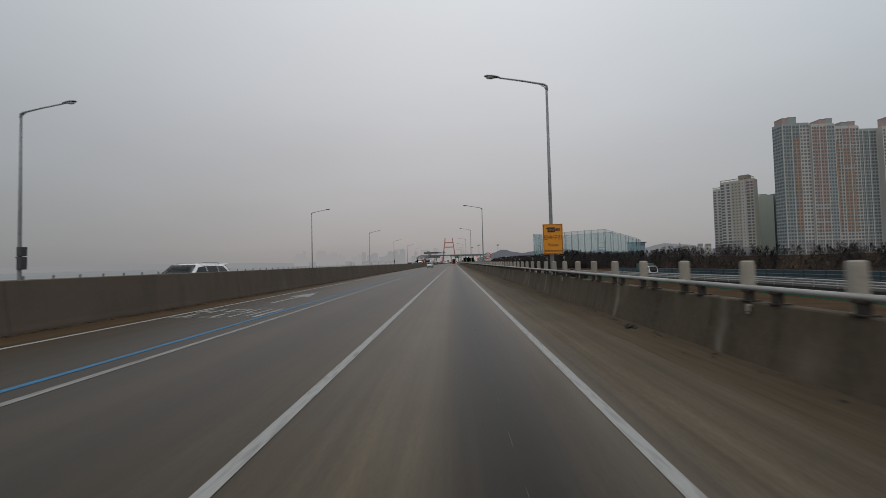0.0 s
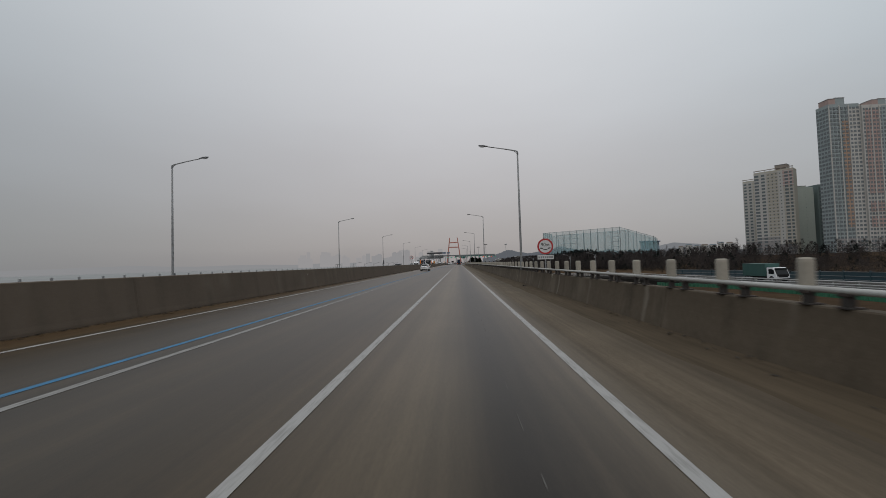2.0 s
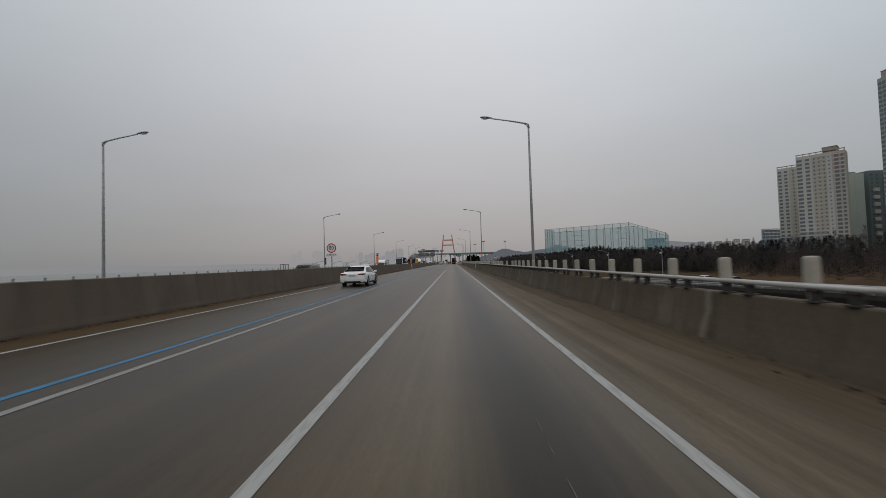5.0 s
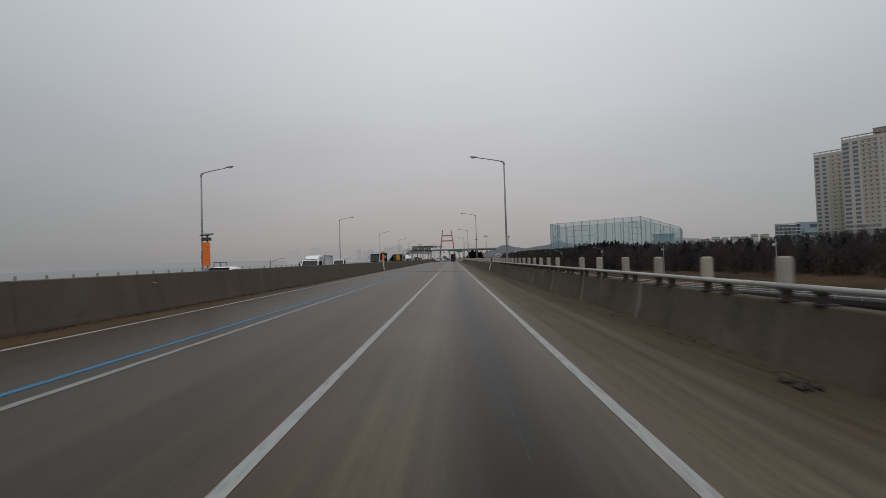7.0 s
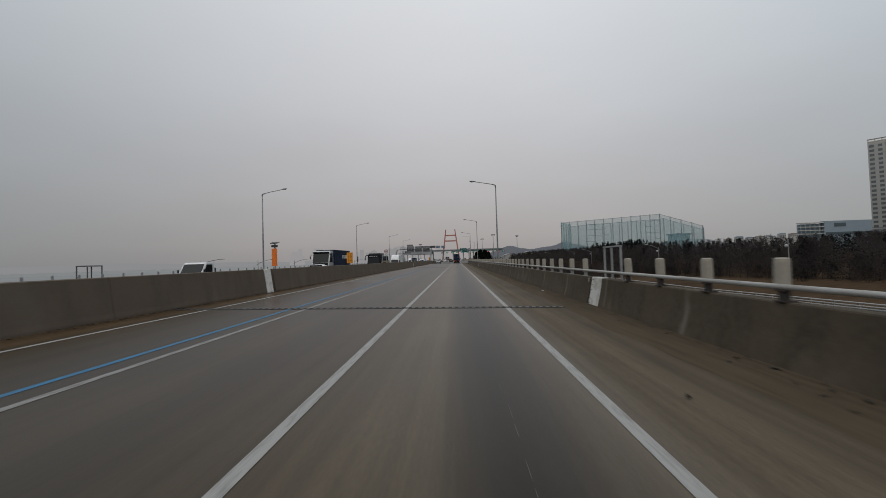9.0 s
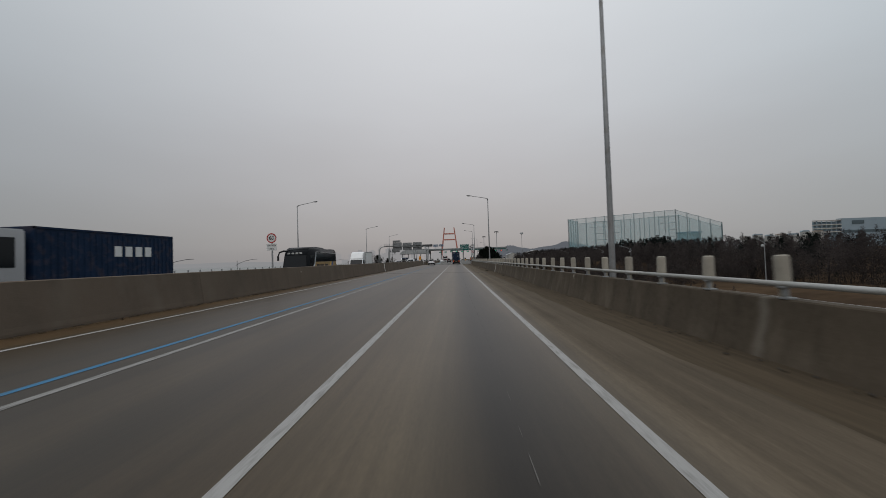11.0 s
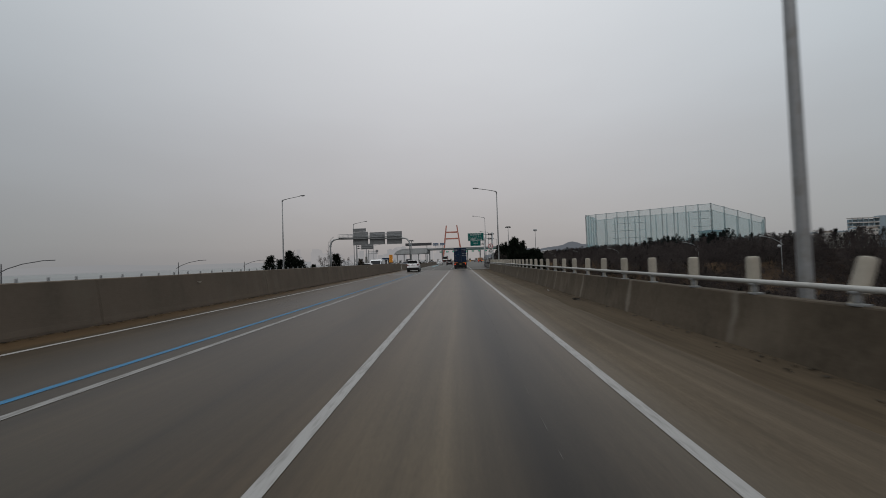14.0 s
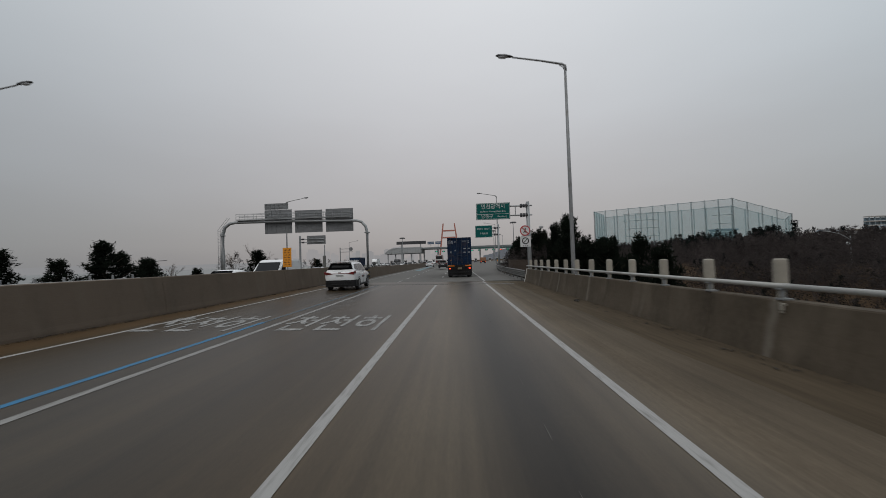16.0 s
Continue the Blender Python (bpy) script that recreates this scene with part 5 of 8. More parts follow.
def car(name, at, turn, paint, label, dims, lit=False, suv=False, group="", glass="car_glass", words=None):
    """A passenger car skinned over cross-sections; dims: length, width, height."""
    L, W, H = dims
    th = thing(name, at, turn, label, "car", group)
    hw, h = W / 2, H
    g = 0.20 if not suv else 0.25
    belt = 0.655 * h if suv else 0.64 * h
    # body: rear at -L/2, nose at +L/2
    def sec(y, w, zb, zs, zt):
        return (y, [(w * 0.80, zb), (w * 0.96, zb + 0.06), (w, zb + 0.45 * (zs - zb)), (w * 0.985, zs - 0.12), (w * 0.93, zs), (w * 0.60, zt)])
    b = bmesh.new()
    if suv:
        st = [sec(-L / 2, hw * 0.84, 0.58, 0.86 * belt, 0.88 * belt), sec(-L / 2 + 0.06, hw * 0.93, 0.56, 0.98 * belt, belt), sec(-L / 2 + 0.5, hw, 0.50, belt, belt + 0.02), sec(-L / 2 + 0.75, hw, g, belt, belt + 0.02), sec(-L * 0.2, hw, g, belt, belt + 0.02),
              sec(L * 0.12, hw, g, belt - 0.01, belt + 0.01), sec(L * 0.24, hw * 0.995, g, belt - 0.05, belt + 0.02), sec(L * 0.40, hw * 0.96, g, belt - 0.12, belt - 0.07), sec(L / 2 - 0.10, hw * 0.86, g + 0.02, belt - 0.24, belt - 0.20), sec(L / 2, hw * 0.74, g + 0.12, belt - 0.36, belt - 0.34)]
    else:
        st = [sec(-L / 2, hw * 0.84, 0.38, 0.95 * belt, 0.97 * belt), sec(-L / 2 + 0.08, hw * 0.94, 0.28, belt + 0.01, belt + 0.05), sec(-L / 2 + 0.6, hw, g, belt, belt + 0.05), sec(-L * 0.15, hw, g, belt, belt + 0.02),
              sec(L * 0.12, hw, g, belt - 0.02, belt), sec(L * 0.22, hw * 0.995, g, belt - 0.06, belt), sec(L * 0.38, hw * 0.96, g, belt - 0.15, belt - 0.09), sec(L / 2 - 0.10, hw * 0.86, g, belt - 0.26, belt - 0.22), sec(L / 2, hw * 0.72, g + 0.08, belt - 0.38, belt - 0.36)]
    loft(b, st)
    body = part("body", b, paint, th, smooth=True)
    body.data.set_sharp_from_angle(angle=radians(38))
    # greenhouse
    b = bmesh.new()
    def top(y, w, zt, zb, inset):
        return (y, [(w, zb), (w - inset * 0.55, zb + 0.55 * (zt - zb)), (w - inset, zt - 0.05), (w - inset - 0.10, zt - 0.005), (w * 0.3, zt + 0.01)])
    bz = belt - 0.03
    if suv:
        tops = [top(-L / 2 + 0.10, hw * 0.88, belt + 0.04, bz, 0.02), top(-L / 2 + 0.42, hw * 0.93, h - 0.07, bz, 0.25), top(-L * 0.25, hw * 0.95, h - 0.01, bz, 0.25), top(-L * 0.02, hw * 0.95, h, bz, 0.24), top(L * 0.10, hw * 0.95, h - 0.05, bz, 0.22), top(L * 0.255, hw * 0.92, belt + 0.02, bz, 0.03)]
    else:
        tops = [top(-L * 0.40, hw * 0.85, belt + 0.06, bz, 0.02), top(-L * 0.20, hw * 0.92, h - 0.08, bz, 0.22), top(-L * 0.08, hw * 0.94, h - 0.005, bz, 0.22), top(L * 0.02, hw * 0.94, h, bz, 0.22), top(L * 0.09, hw * 0.93, h - 0.04, bz, 0.21), top(L * 0.25, hw * 0.90, belt + 0.01, bz, 0.03)]
    loft(b, tops)
    roof = part("roof", b, paint, th, smooth=True)
    roof.data.set_sharp_from_angle(angle=radians(40))
    # side glass: panes that follow the leaning flank
    def flank(y, z):
        for (y0, s0), (y1, s1) in zip(tops, tops[1:]):
            if y0 <= y <= y1:
                u = (y - y0) / (y1 - y0)
                sec_ = [((1 - u) * a[0] + u * c[0], (1 - u) * a[1] + u * c[1]) for a, c in zip(s0, s1)]
                for (xa, za), (xb, zb) in zip(sec_, sec_[1:]):
                    if za <= z <= zb:
                        return xa + (xb - xa) * (z - za) / max(1e-6, zb - za)
                return sec_[-1][0]
        return hw * 0.9
    zg0, zg1 = belt + 0.02, h - 0.14
    if suv:
        panes = [[(-L * 0.42, zg0 + 0.10), (-L * 0.235, zg0), (-L * 0.235, zg1), (-L * 0.36, zg1 - 0.03)], [(-L * 0.225, zg0), (-L * 0.03, zg0), (-L * 0.03, zg1), (-L * 0.225, zg1)], [(-L * 0.02, zg0), (L * 0.205, zg0), (L * 0.10, zg1 - 0.06), (-L * 0.02, zg1)]]
    else:
        panes = [[(-L * 0.30, zg0 + 0.05), (-L * 0.145, zg0), (-L * 0.145, zg1), (-L * 0.20, zg1 - 0.02)], [(-L * 0.14, zg0), (-L * 0.0, zg0), (-L * 0.0, zg1), (-L * 0.14, zg1)], [(L * 0.01, zg0), (L * 0.19, zg0), (L * 0.085, zg1 - 0.04), (L * 0.01, zg1)]]
    for s in (-1, 1):
        for pane in panes:
            b = bmesh.new()
            (ya, za), (yb, zb), (yc, zc), (yd, zd) = pane
            n = 5
            grid = []
            for i in range(n + 1):
                u = i / n
                row = []
                for j in range(n + 1):
                    v = j / n
                    y = (1 - v) * ((1 - u) * ya + u * yb) + v * ((1 - u) * yd + u * yc)
                    z = (1 - v) * ((1 - u) * za + u * zb) + v * ((1 - u) * zd + u * zc)
                    row.append(b.verts.new((s * (flank(y, z) + 0.008), y, z)))
                grid.append(row)
            for i in range(n):
                for j in range(n):
                    b.faces.new((grid[i][j], grid[i + 1][j], grid[i + 1][j + 1], grid[i][j + 1]))
            part("side_window", b, glass, th, smooth=True)
    # front and rear screens
    def screen(ya, za, yb, zb, wa, wb, lift):
        b_ = bmesh.new()
        n = 6
        rows_ = []
        for v in (0, 0.5, 1):
            row = []
            for i in range(n + 1):
                u = i / n * 2 - 1
                y, z, w = ya + (yb - ya) * v, za + (zb - za) * v, wa + (wb - wa) * v
                row.append(b_.verts.new((u * w, y + lift[0] - (0.05 * u * u * (1 if lift[0] > 0 else -1)), z + lift[1])))
            rows_.append(row)
        for r0, r1 in zip(rows_, rows_[1:]):
            for i in range(n):
                b_.faces.new((r0[i], r0[i + 1], r1[i + 1], r1[i]))
        bmesh.ops.solidify(b_, geom=b_.faces[:], thickness=0.01)
        return b_
    if suv:
        part("windscreen", screen(L * 0.245, belt + 0.05, L * 0.115, h - 0.09, hw * 0.84, hw * 0.70, (0.045, 0.03)), glass, th, smooth=True)
        part("rear_window", screen(-L / 2 + 0.15, belt + 0.12, -L / 2 + 0.37, h - 0.12, hw * 0.80, hw * 0.66, (-0.05, 0.01)), glass, th, smooth=True)
        b = bmesh.new()
        box(b, (0, -L / 2 + 0.27, h - 0.045), (hw * 1.36, 0.30, 0.04), (-8, 0, 0), bevel=0.015)
        sp = part("spoiler", b, paint, th)
        b = bmesh.new()
        box(b, (0, -L / 2 + 0.112, h - 0.062), (0.34, 0.02, 0.022), bevel=0.005)
        part("high_brake_lamp", b, "brake_lit" if lit else "tail_lamp", sp, "thin red brake lamp")
    else:
        part("windscreen", screen(L * 0.235, belt + 0.04, L * 0.105, h - 0.08, hw * 0.82, hw * 0.66, (0.045, 0.03)), glass, th, smooth=True)
        part("rear_window", screen(-L * 0.375, belt + 0.10, -L * 0.215, h - 0.11, hw * 0.74, hw * 0.62, (-0.035, 0.025)), glass, th, smooth=True)
    # bumpers, sills, lamps, plates
    yr = -L / 2
    b = bmesh.new()
    if suv:
        prism(b, [(-hw * 0.985, yr + 0.62), (-hw * 0.97, yr + 0.22), (-hw * 0.86, yr + 0.01), (-hw * 0.5, yr - 0.045), (hw * 0.5, yr - 0.045), (hw * 0.86, yr + 0.01), (hw * 0.97, yr + 0.22), (hw * 0.985, yr + 0.62)], 2, 0.23, 0.63)
        box(b, (0, yr - 0.03, 0.50), (W * 0.72, 0.08, 0.035), bevel=0.01)
        box(b, (0, yr - 0.03, 0.36), (W * 0.5, 0.10, 0.09), bevel=0.02)
    else:
        box(b, (0, yr + 0.10, 0.33), (W * 0.62, 0.20, 0.16), bevel=0.04)
    part("rear_bumper", b, "black_plastic", th, "black lower bumper")
    b = bmesh.new()
    box(b, (0, L / 2 - 0.07, 0.36), (W * 0.62, 0.2, 0.20), bevel=0.04)
    part("grille", b, "black_plastic", th, "black lower grille")
    for s in (-1, 1):
        b = bmesh.new()
        if suv:
            prism(b, [(s * hw * 0.44, belt - 0.15), (s * hw * 0.88, belt - 0.20), (s * hw * 0.94, belt + 0.0), (s * hw * 0.60, belt - 0.075)], 1, yr - 0.02, yr + 0.12)
            box(b, (s * hw * 0.945, yr + 0.19, belt - 0.065), (0.06, 0.34, 0.15), (0, 0, s * 9), bevel=0.02)
        else:
            prism(b, [(s * hw * 0.42, belt - 0.12), (s * hw * 0.86, belt - 0.14), (s * hw * 0.92, belt - 0.02), (s * hw * 0.5, belt - 0.03)], 1, yr - 0.015, yr + 0.12)
            box(b, (s * hw * 0.945, yr + 0.18, belt - 0.07), (0.07, 0.28, 0.10), (0, 0, s * 9), bevel=0.02)
        part("tail_lamp", b, "brake_lit" if lit else "tail_lamp", th, "red tail lamp")
        b = bmesh.new()
        box(b, (s * hw * 0.70, L / 2 - 0.14, belt - 0.27), (hw * 0.36, 0.22, 0.11), (0, 0, -s * 18), bevel=0.03)
        part("head_lamp", b, "head_lamp", th, "clear head lamp")
        b = bmesh.new()
        box(b, (s * hw * 0.99, 0, g + 0.05), (0.06, L * 0.50, 0.13), bevel=0.02)
        part("sill", b, "black_plastic", th)
        b = bmesh.new()
        box(b, (s * (hw + 0.10), L * 0.155, belt + 0.06), (0.20, 0.12, 0.15), bevel=0.04)
        box(b, (s * (hw - 0.02), L * 0.16, belt + 0.01), (0.14, 0.05, 0.04))
        part("mirror", b, "black_plastic" if suv else paint, th, "door mirror")
        for yy in (-L * 0.155, L * 0.045):
            b = bmesh.new()
            box(b, (s * (hw * 0.992), yy, belt - 0.13), (0.04, 0.20, 0.03), bevel=0.008)
            part("door_handle", b, paint, th)
        b = bmesh.new()
        for yy in (-L * 0.23, -L * 0.02, L * 0.20):
            box(b, (s * (hw * 0.996), yy, (g + belt) / 2), (0.012, 0.012, belt - g - 0.15))
        part("door_gap", b, "black_plastic", th)
    b = bmesh.new()
    box(b, (0, yr - 0.005, belt - 0.24 if suv else belt - 0.17), (0.50, 0.02, 0.12), bevel=0.004)
    pl = part("number_plate", b, "plate", th, "white number plate with dark bars")
    b = bmesh.new()
    for i in range(6):
        box(b, (-0.18 + 0.07 * i, yr - 0.017, belt - 0.24 if suv else belt - 0.17), (0.045, 0.004, 0.07))
    part("number_bars", b, "pole", pl)
    if suv:
        b = bmesh.new()
        box(b, (0, yr - 0.002, belt - 0.118), (W * 0.52, 0.03, 0.028), bevel=0.006)
        part("lamp_strip", b, "tail_lamp", th, "thin dark red strip between the lamps")
        b = bmesh.new()
        box(b, (0, yr - 0.006, belt - 0.05), (0.16, 0.02, 0.04), bevel=0.008)
        part("badge", b, "chrome", th)
    r = 0.36 if suv else 0.325
    for y in (-L * 0.285, L * 0.30):
        for s in (-1, 1):
            arch(th, s * hw * 0.985, y, r)
            wheel(th, s * (hw - 0.10), y, r, 0.23)
    if suv:
        for s in (-1, 1):
            b = bmesh.new()
            tube(b, [(s * (flank(y, belt + 0.02) + 0.006), y, belt + (0.07 if y < -L * 0.38 else 0.012)) for y in (-L * 0.42, -L * 0.3, -L * 0.15, 0.0, L * 0.1, L * 0.2)], 0.012, 6)
            part("window_trim", b, "chrome", th, "thin chrome strip under the side glass")
            b = bmesh.new()
            tube(b, [(s * hw * 0.66, -L * 0.30, h - 0.02), (s * hw * 0.68, -L * 0.26, h + 0.045), (s * hw * 0.68, L * 0.0, h + 0.055), (s * hw * 0.66, L * 0.05, h + 0.0)], 0.018, 6)
            part("roof_rail", b, "galv", th)
    if words:
        b = bmesh.new()
        for s in (-1, 1):
            for i in range(7):
                box(b, (s * (hw * 0.998), -s * 0.36 + s * 0.11 * i - 0.05, belt - 0.36), (0.012, 0.075, 0.12))
        part("lettering", b, "sign_black", th, "dark bars of a company name on the doors")
        b = bmesh.new()
        for s in (-1, 1):
            box(b, (s * (hw * 0.998) + s * 0.004, -s * 0.45 - 0.05, belt - 0.34), (0.012, 0.05, 0.10))
        part("word_accent", b, "sign_red", th)
    return th


car("suv", (-7.47, 329.7, 0.15), 2, "white_car", "white family SUV with dark glass and black lower trim", (4.78, 1.92, 1.75), suv=True, words=True)
car("suv", (-14.6, 133.5, 0.15), 180, "navy_car", "dark blue SUV on the opposite carriageway", (4.6, 1.88, 1.72), suv=True, group="oncoming cars")
car("sedan", (-7.35, 125.2, 0.15), 0, "white_car", "white four-door sedan with red tail lamps", (4.85, 1.86, 1.46), group="white sedans")
car("sedan", (-6.8, 400.0, 0.35), 0, "white_car", "white four-door sedan on the plaza road", (4.85, 1.86, 1.46), group="white sedans")
car("hatchback", (-3.1, 385.0, 0.22), 0, "dark_car", "charcoal hatchback with red tail lamps", (4.3, 1.80, 1.62), suv=True)
car("minivan", (-14.2, 22.7, 0.15), 180, "white_car", "white minivan with dark glass on the opposite carriageway", (5.1, 1.92, 1.80), suv=True)
car("sedan", (-14.2, 157.5, 0.15), 180, "white_car", "white sedan on the opposite carriageway", (4.7, 1.84, 1.50), group="oncoming cars")
car("sedan", (-14.4, 327.5, 0.13), 180, "white_car", "white sedan on the opposite carriageway", (4.7, 1.84, 1.50), group="oncoming cars")
car("sedan", (-17.5, 352.0, 0.0), 180, "silver_car", "silver sedan on the opposite carriageway", (4.7, 1.84, 1.48), group="oncoming cars")
car("sedan", (-14.4, 212.0, 0.14), 180, "white_car", "white sedan on the opposite carriageway", (4.7, 1.84, 1.50), group="oncoming cars")
for x, y, paint, kind in ((-14, 420, "white_car", True), (-17.5, 440, "dark_car", False), (-13.5, 468, "silver_car", False), (-21, 455, "white_car", True), (-25, 490, "white_car", False), (-18, 510, "dark_car", True), (-32, 540, "white_car", False), (-38, 520, "silver_car", True), (-14, 545, "white_car", True), (-20, 470, "white_car", True), (-24, 452, "dark_car", False), (-28, 505, "white_car", True), (-36, 560, "dark_car", False), (-44, 540, "white_car", True), (-50, 560, "silver_car", False), (-22, 535, "white_car", False), (-3, 560, "dark_car", False), (4, 575, "white_car", True), (-9, 520, "silver_car", True), (-26, 478, "dark_car", True), (-30, 488, "navy_car", True), (-34, 512, "dark_car", False), (-41, 500, "dark_car", True), (-46, 520, "navy_car", True), (-21, 498, "dark_car", True), (-27, 545, "dark_car", True), (-39, 545, "navy_car", True), (2, 545, "dark_car", True), (12, 560, "dark_car", True)):
    car("far_car", (x, y, 0), 180, paint, "oncoming car leaving the toll plaza", (4.7, 1.86, 1.7 if kind else 1.48), suv=kind, group="cars at the toll plaza")


def container_truck():
    th = thing("container_truck", (0.02, 350.1, 0.0), 0, "navy blue shipping container on an articulated truck", "truck")
    Wd, y0 = 2.44, -6.1
    zb, zt = 1.28, 4.05
    # corrugated container
    b = bmesh.new()
    box(b, (0, 0, (zb + zt) / 2), (Wd - 0.10, 12.0, zt - zb - 0.06))
    for s in (-1, 1):
        for i in range(40):
            box(b, (s * (Wd / 2 - 0.035), -5.7 + 0.29 * i, (zb + zt) / 2), (0.05, 0.15, zt - zb - 0.3))
        for z in (zb + 0.07, zt - 0.06):
            box(b, (s * (Wd / 2 - 0.05), 0, z), (0.10, 12.1, 0.14))
        for y in (y0 + 0.06, 6.04):
            box(b, (s * (Wd / 2 - 0.07), y, (zb + zt) / 2), (0.14, 0.14, zt - zb), bevel=0.01)
    for z in (zb + 0.08, zt - 0.06):
        box(b, (0, y0 + 0.06, z), (Wd - 0.1, 0.14, 0.15))
    cont = part("container", b, "container_blue", th)
    for s in (-1, 1):
        b = bmesh.new()
        box(b, (s * 0.565, y0 + 0.06, (zb + zt) / 2), (1.08, 0.06, zt - zb - 0.34), bevel=0.01)
        for i in range(4):
            box(b, (s * 0.565, y0 + 0.025, zb + 0.48 + 0.62 * i), (0.98, 0.03, 0.30), bevel=0.012)
        d = part("door", b, "container_blue", cont, "navy corrugated container door")
        b = bmesh.new()
        for x in (0.24, 0.84):
            rod(b, (s * x, y0 - 0.03, zb + 0.02), (s * x, y0 - 0.03, zt - 0.02), 0.022, seg=8)
            for z in (zb + 0.25, zb + 1.2, zt - 0.3):
                box(b, (s * x, y0 - 0.02, z), (0.12, 0.05, 0.06), bevel=0.005)
            box(b, (s * (x - 0.12), y0 - 0.045, zb + 0.95), (0.3, 0.02, 0.035))
        part("lock_rod", b, "dark_rod", cont, "steel locking rods")
    b = bmesh.new()
    box(b, (-0.86, y0 - 0.012, zt - 0.45), (0.40, 0.012, 0.34))
    for x, z, w, h in ((-0.42, zt - 0.42, 0.10, 0.12), (0.55, zt - 0.36, 0.42, 0.07), (0.95, zt - 0.36, 0.14, 0.07), (0.95, zt - 0.52, 0.14, 0.07), (0.55, zt - 1.12, 0.25, 0.10), (0.95, zt - 1.12, 0.25, 0.10), (0.55, zt - 1.5, 0.25, 0.10), (0.95, zt - 1.5, 0.25, 0.10), (-0.42, zt - 1.30, 0.12, 0.12), (-0.86, zt - 1.45, 0.14, 0.14)):
        box(b, (x, y0 - 0.012, z), (w, 0.012, h))
    part("marking", b, "stencil", cont, "white stencilled bars and a white logo panel")
    b = bmesh.new()
    box(b, (-0.95, y0 - 0.022, zt - 0.45), (0.09, 0.012, 0.25))
    box(b, (-0.80, y0 - 0.022, zt - 0.52), (0.16, 0.012, 0.11))
    box(b, (-0.84, y0 - 0.022, zt - 0.35), (0.10, 0.012, 0.05))
    part("marking_inset", b, "container_blue", cont)
    b = bmesh.new()
    prism(b, [(-0.94, zb + 0.42), (-0.78, zb + 0.42), (-0.86, zb + 0.58)], 1, y0 - 0.016, y0 - 0.006)
    part("warning_triangle", b, "yellow_sign", cont)
    # chassis
    b = bmesh.new()
    for s in (-1, 1):
        box(b, (s * 0.45, -0.3, 1.05), (0.16, 12.0, 0.34))
    for i in range(7):
        box(b, (0, -5.8 + 1.9 * i, 1.08), (2.3, 0.16, 0.24))
    box(b, (0, y0 + 0.08, 1.13), (2.44, 0.14, 0.22), bevel=0.01)
    part("chassis", b, "black_plastic", th, "black skeletal trailer frame")
    b = bmesh.new()
    box(b, (0, y0 + 0.05, 0.50), (2.42, 0.10, 0.14), bevel=0.015)
    # black sheet added across the full width for the shade under the chassis
    box(b, (0, y0 + 0.30, 0.72), (2.40, 0.05, 0.96))
    for s in (-1, 1):
        box(b, (s * 0.6, y0 + 0.15, 0.75), (0.08, 0.10, 0.45))
        box(b, (s * 0.85, y0 + 0.35, 0.72), (0.62, 0.02, 0.62))
        box(b, (s * 0.70, y0 + 0.10, 0.62), (1.04, 0.03, 0.82), bevel=0.01)
    part("underrun_bar", b, "black_plastic", th)
    for s in (-1, 1):
        b = bmesh.new()
        box(b, (s * 0.86, y0 - 0.01, 1.19), (0.64, 0.03, 0.12), bevel=0.006)
        part("amber_strip", b, "amber_lamp", th, "amber reflective strip")
        b = bmesh.new()
        box(b, (s * 0.95, y0 - 0.02, 0.92), (0.46, 0.06, 0.15), bevel=0.015)
        lh = part("lamp_unit", b, "black_plastic", th)
        b = bmesh.new()
        box(b, (s * 1.0, y0 - 0.055, 0.92), (0.20, 0.03, 0.10), bevel=0.01)
        part("tail_lamp", b, "brake_lit", lh, "lit red tail lamp")
    b = bmesh.new()
    box(b, (0, y0 - 0.02, 0.92), (0.44, 0.03, 0.20), bevel=0.006)
    pl = part("number_plate", b, "truck_plate", th, "yellowed number plate with dark bars")
    b = bmesh.new()
    for i in range(4):
        box(b, (-0.13 + 0.09 * i, y0 - 0.038, 0.90), (0.06, 0.004, 0.09))
    part("number_bars", b, "pole", pl)
    for y in (-4.9, -3.6, -2.3):
        for s in (-1, 1):
            wheel(th, s * 1.0, y, 0.50, 0.40)
    # tractor unit in front
    b = bmesh.new()
    box(b, (0, 7.9, 2.15), (2.46, 2.2, 2.6), bevel=0.12)
    part("cab", b, "blue_cab", th, "blue truck cab")
    for y in (5.4, 8.3):
        for s in (-1, 1):
            wheel(th, s * 1.0, y, 0.50, 0.34)
    return th


container_truck()


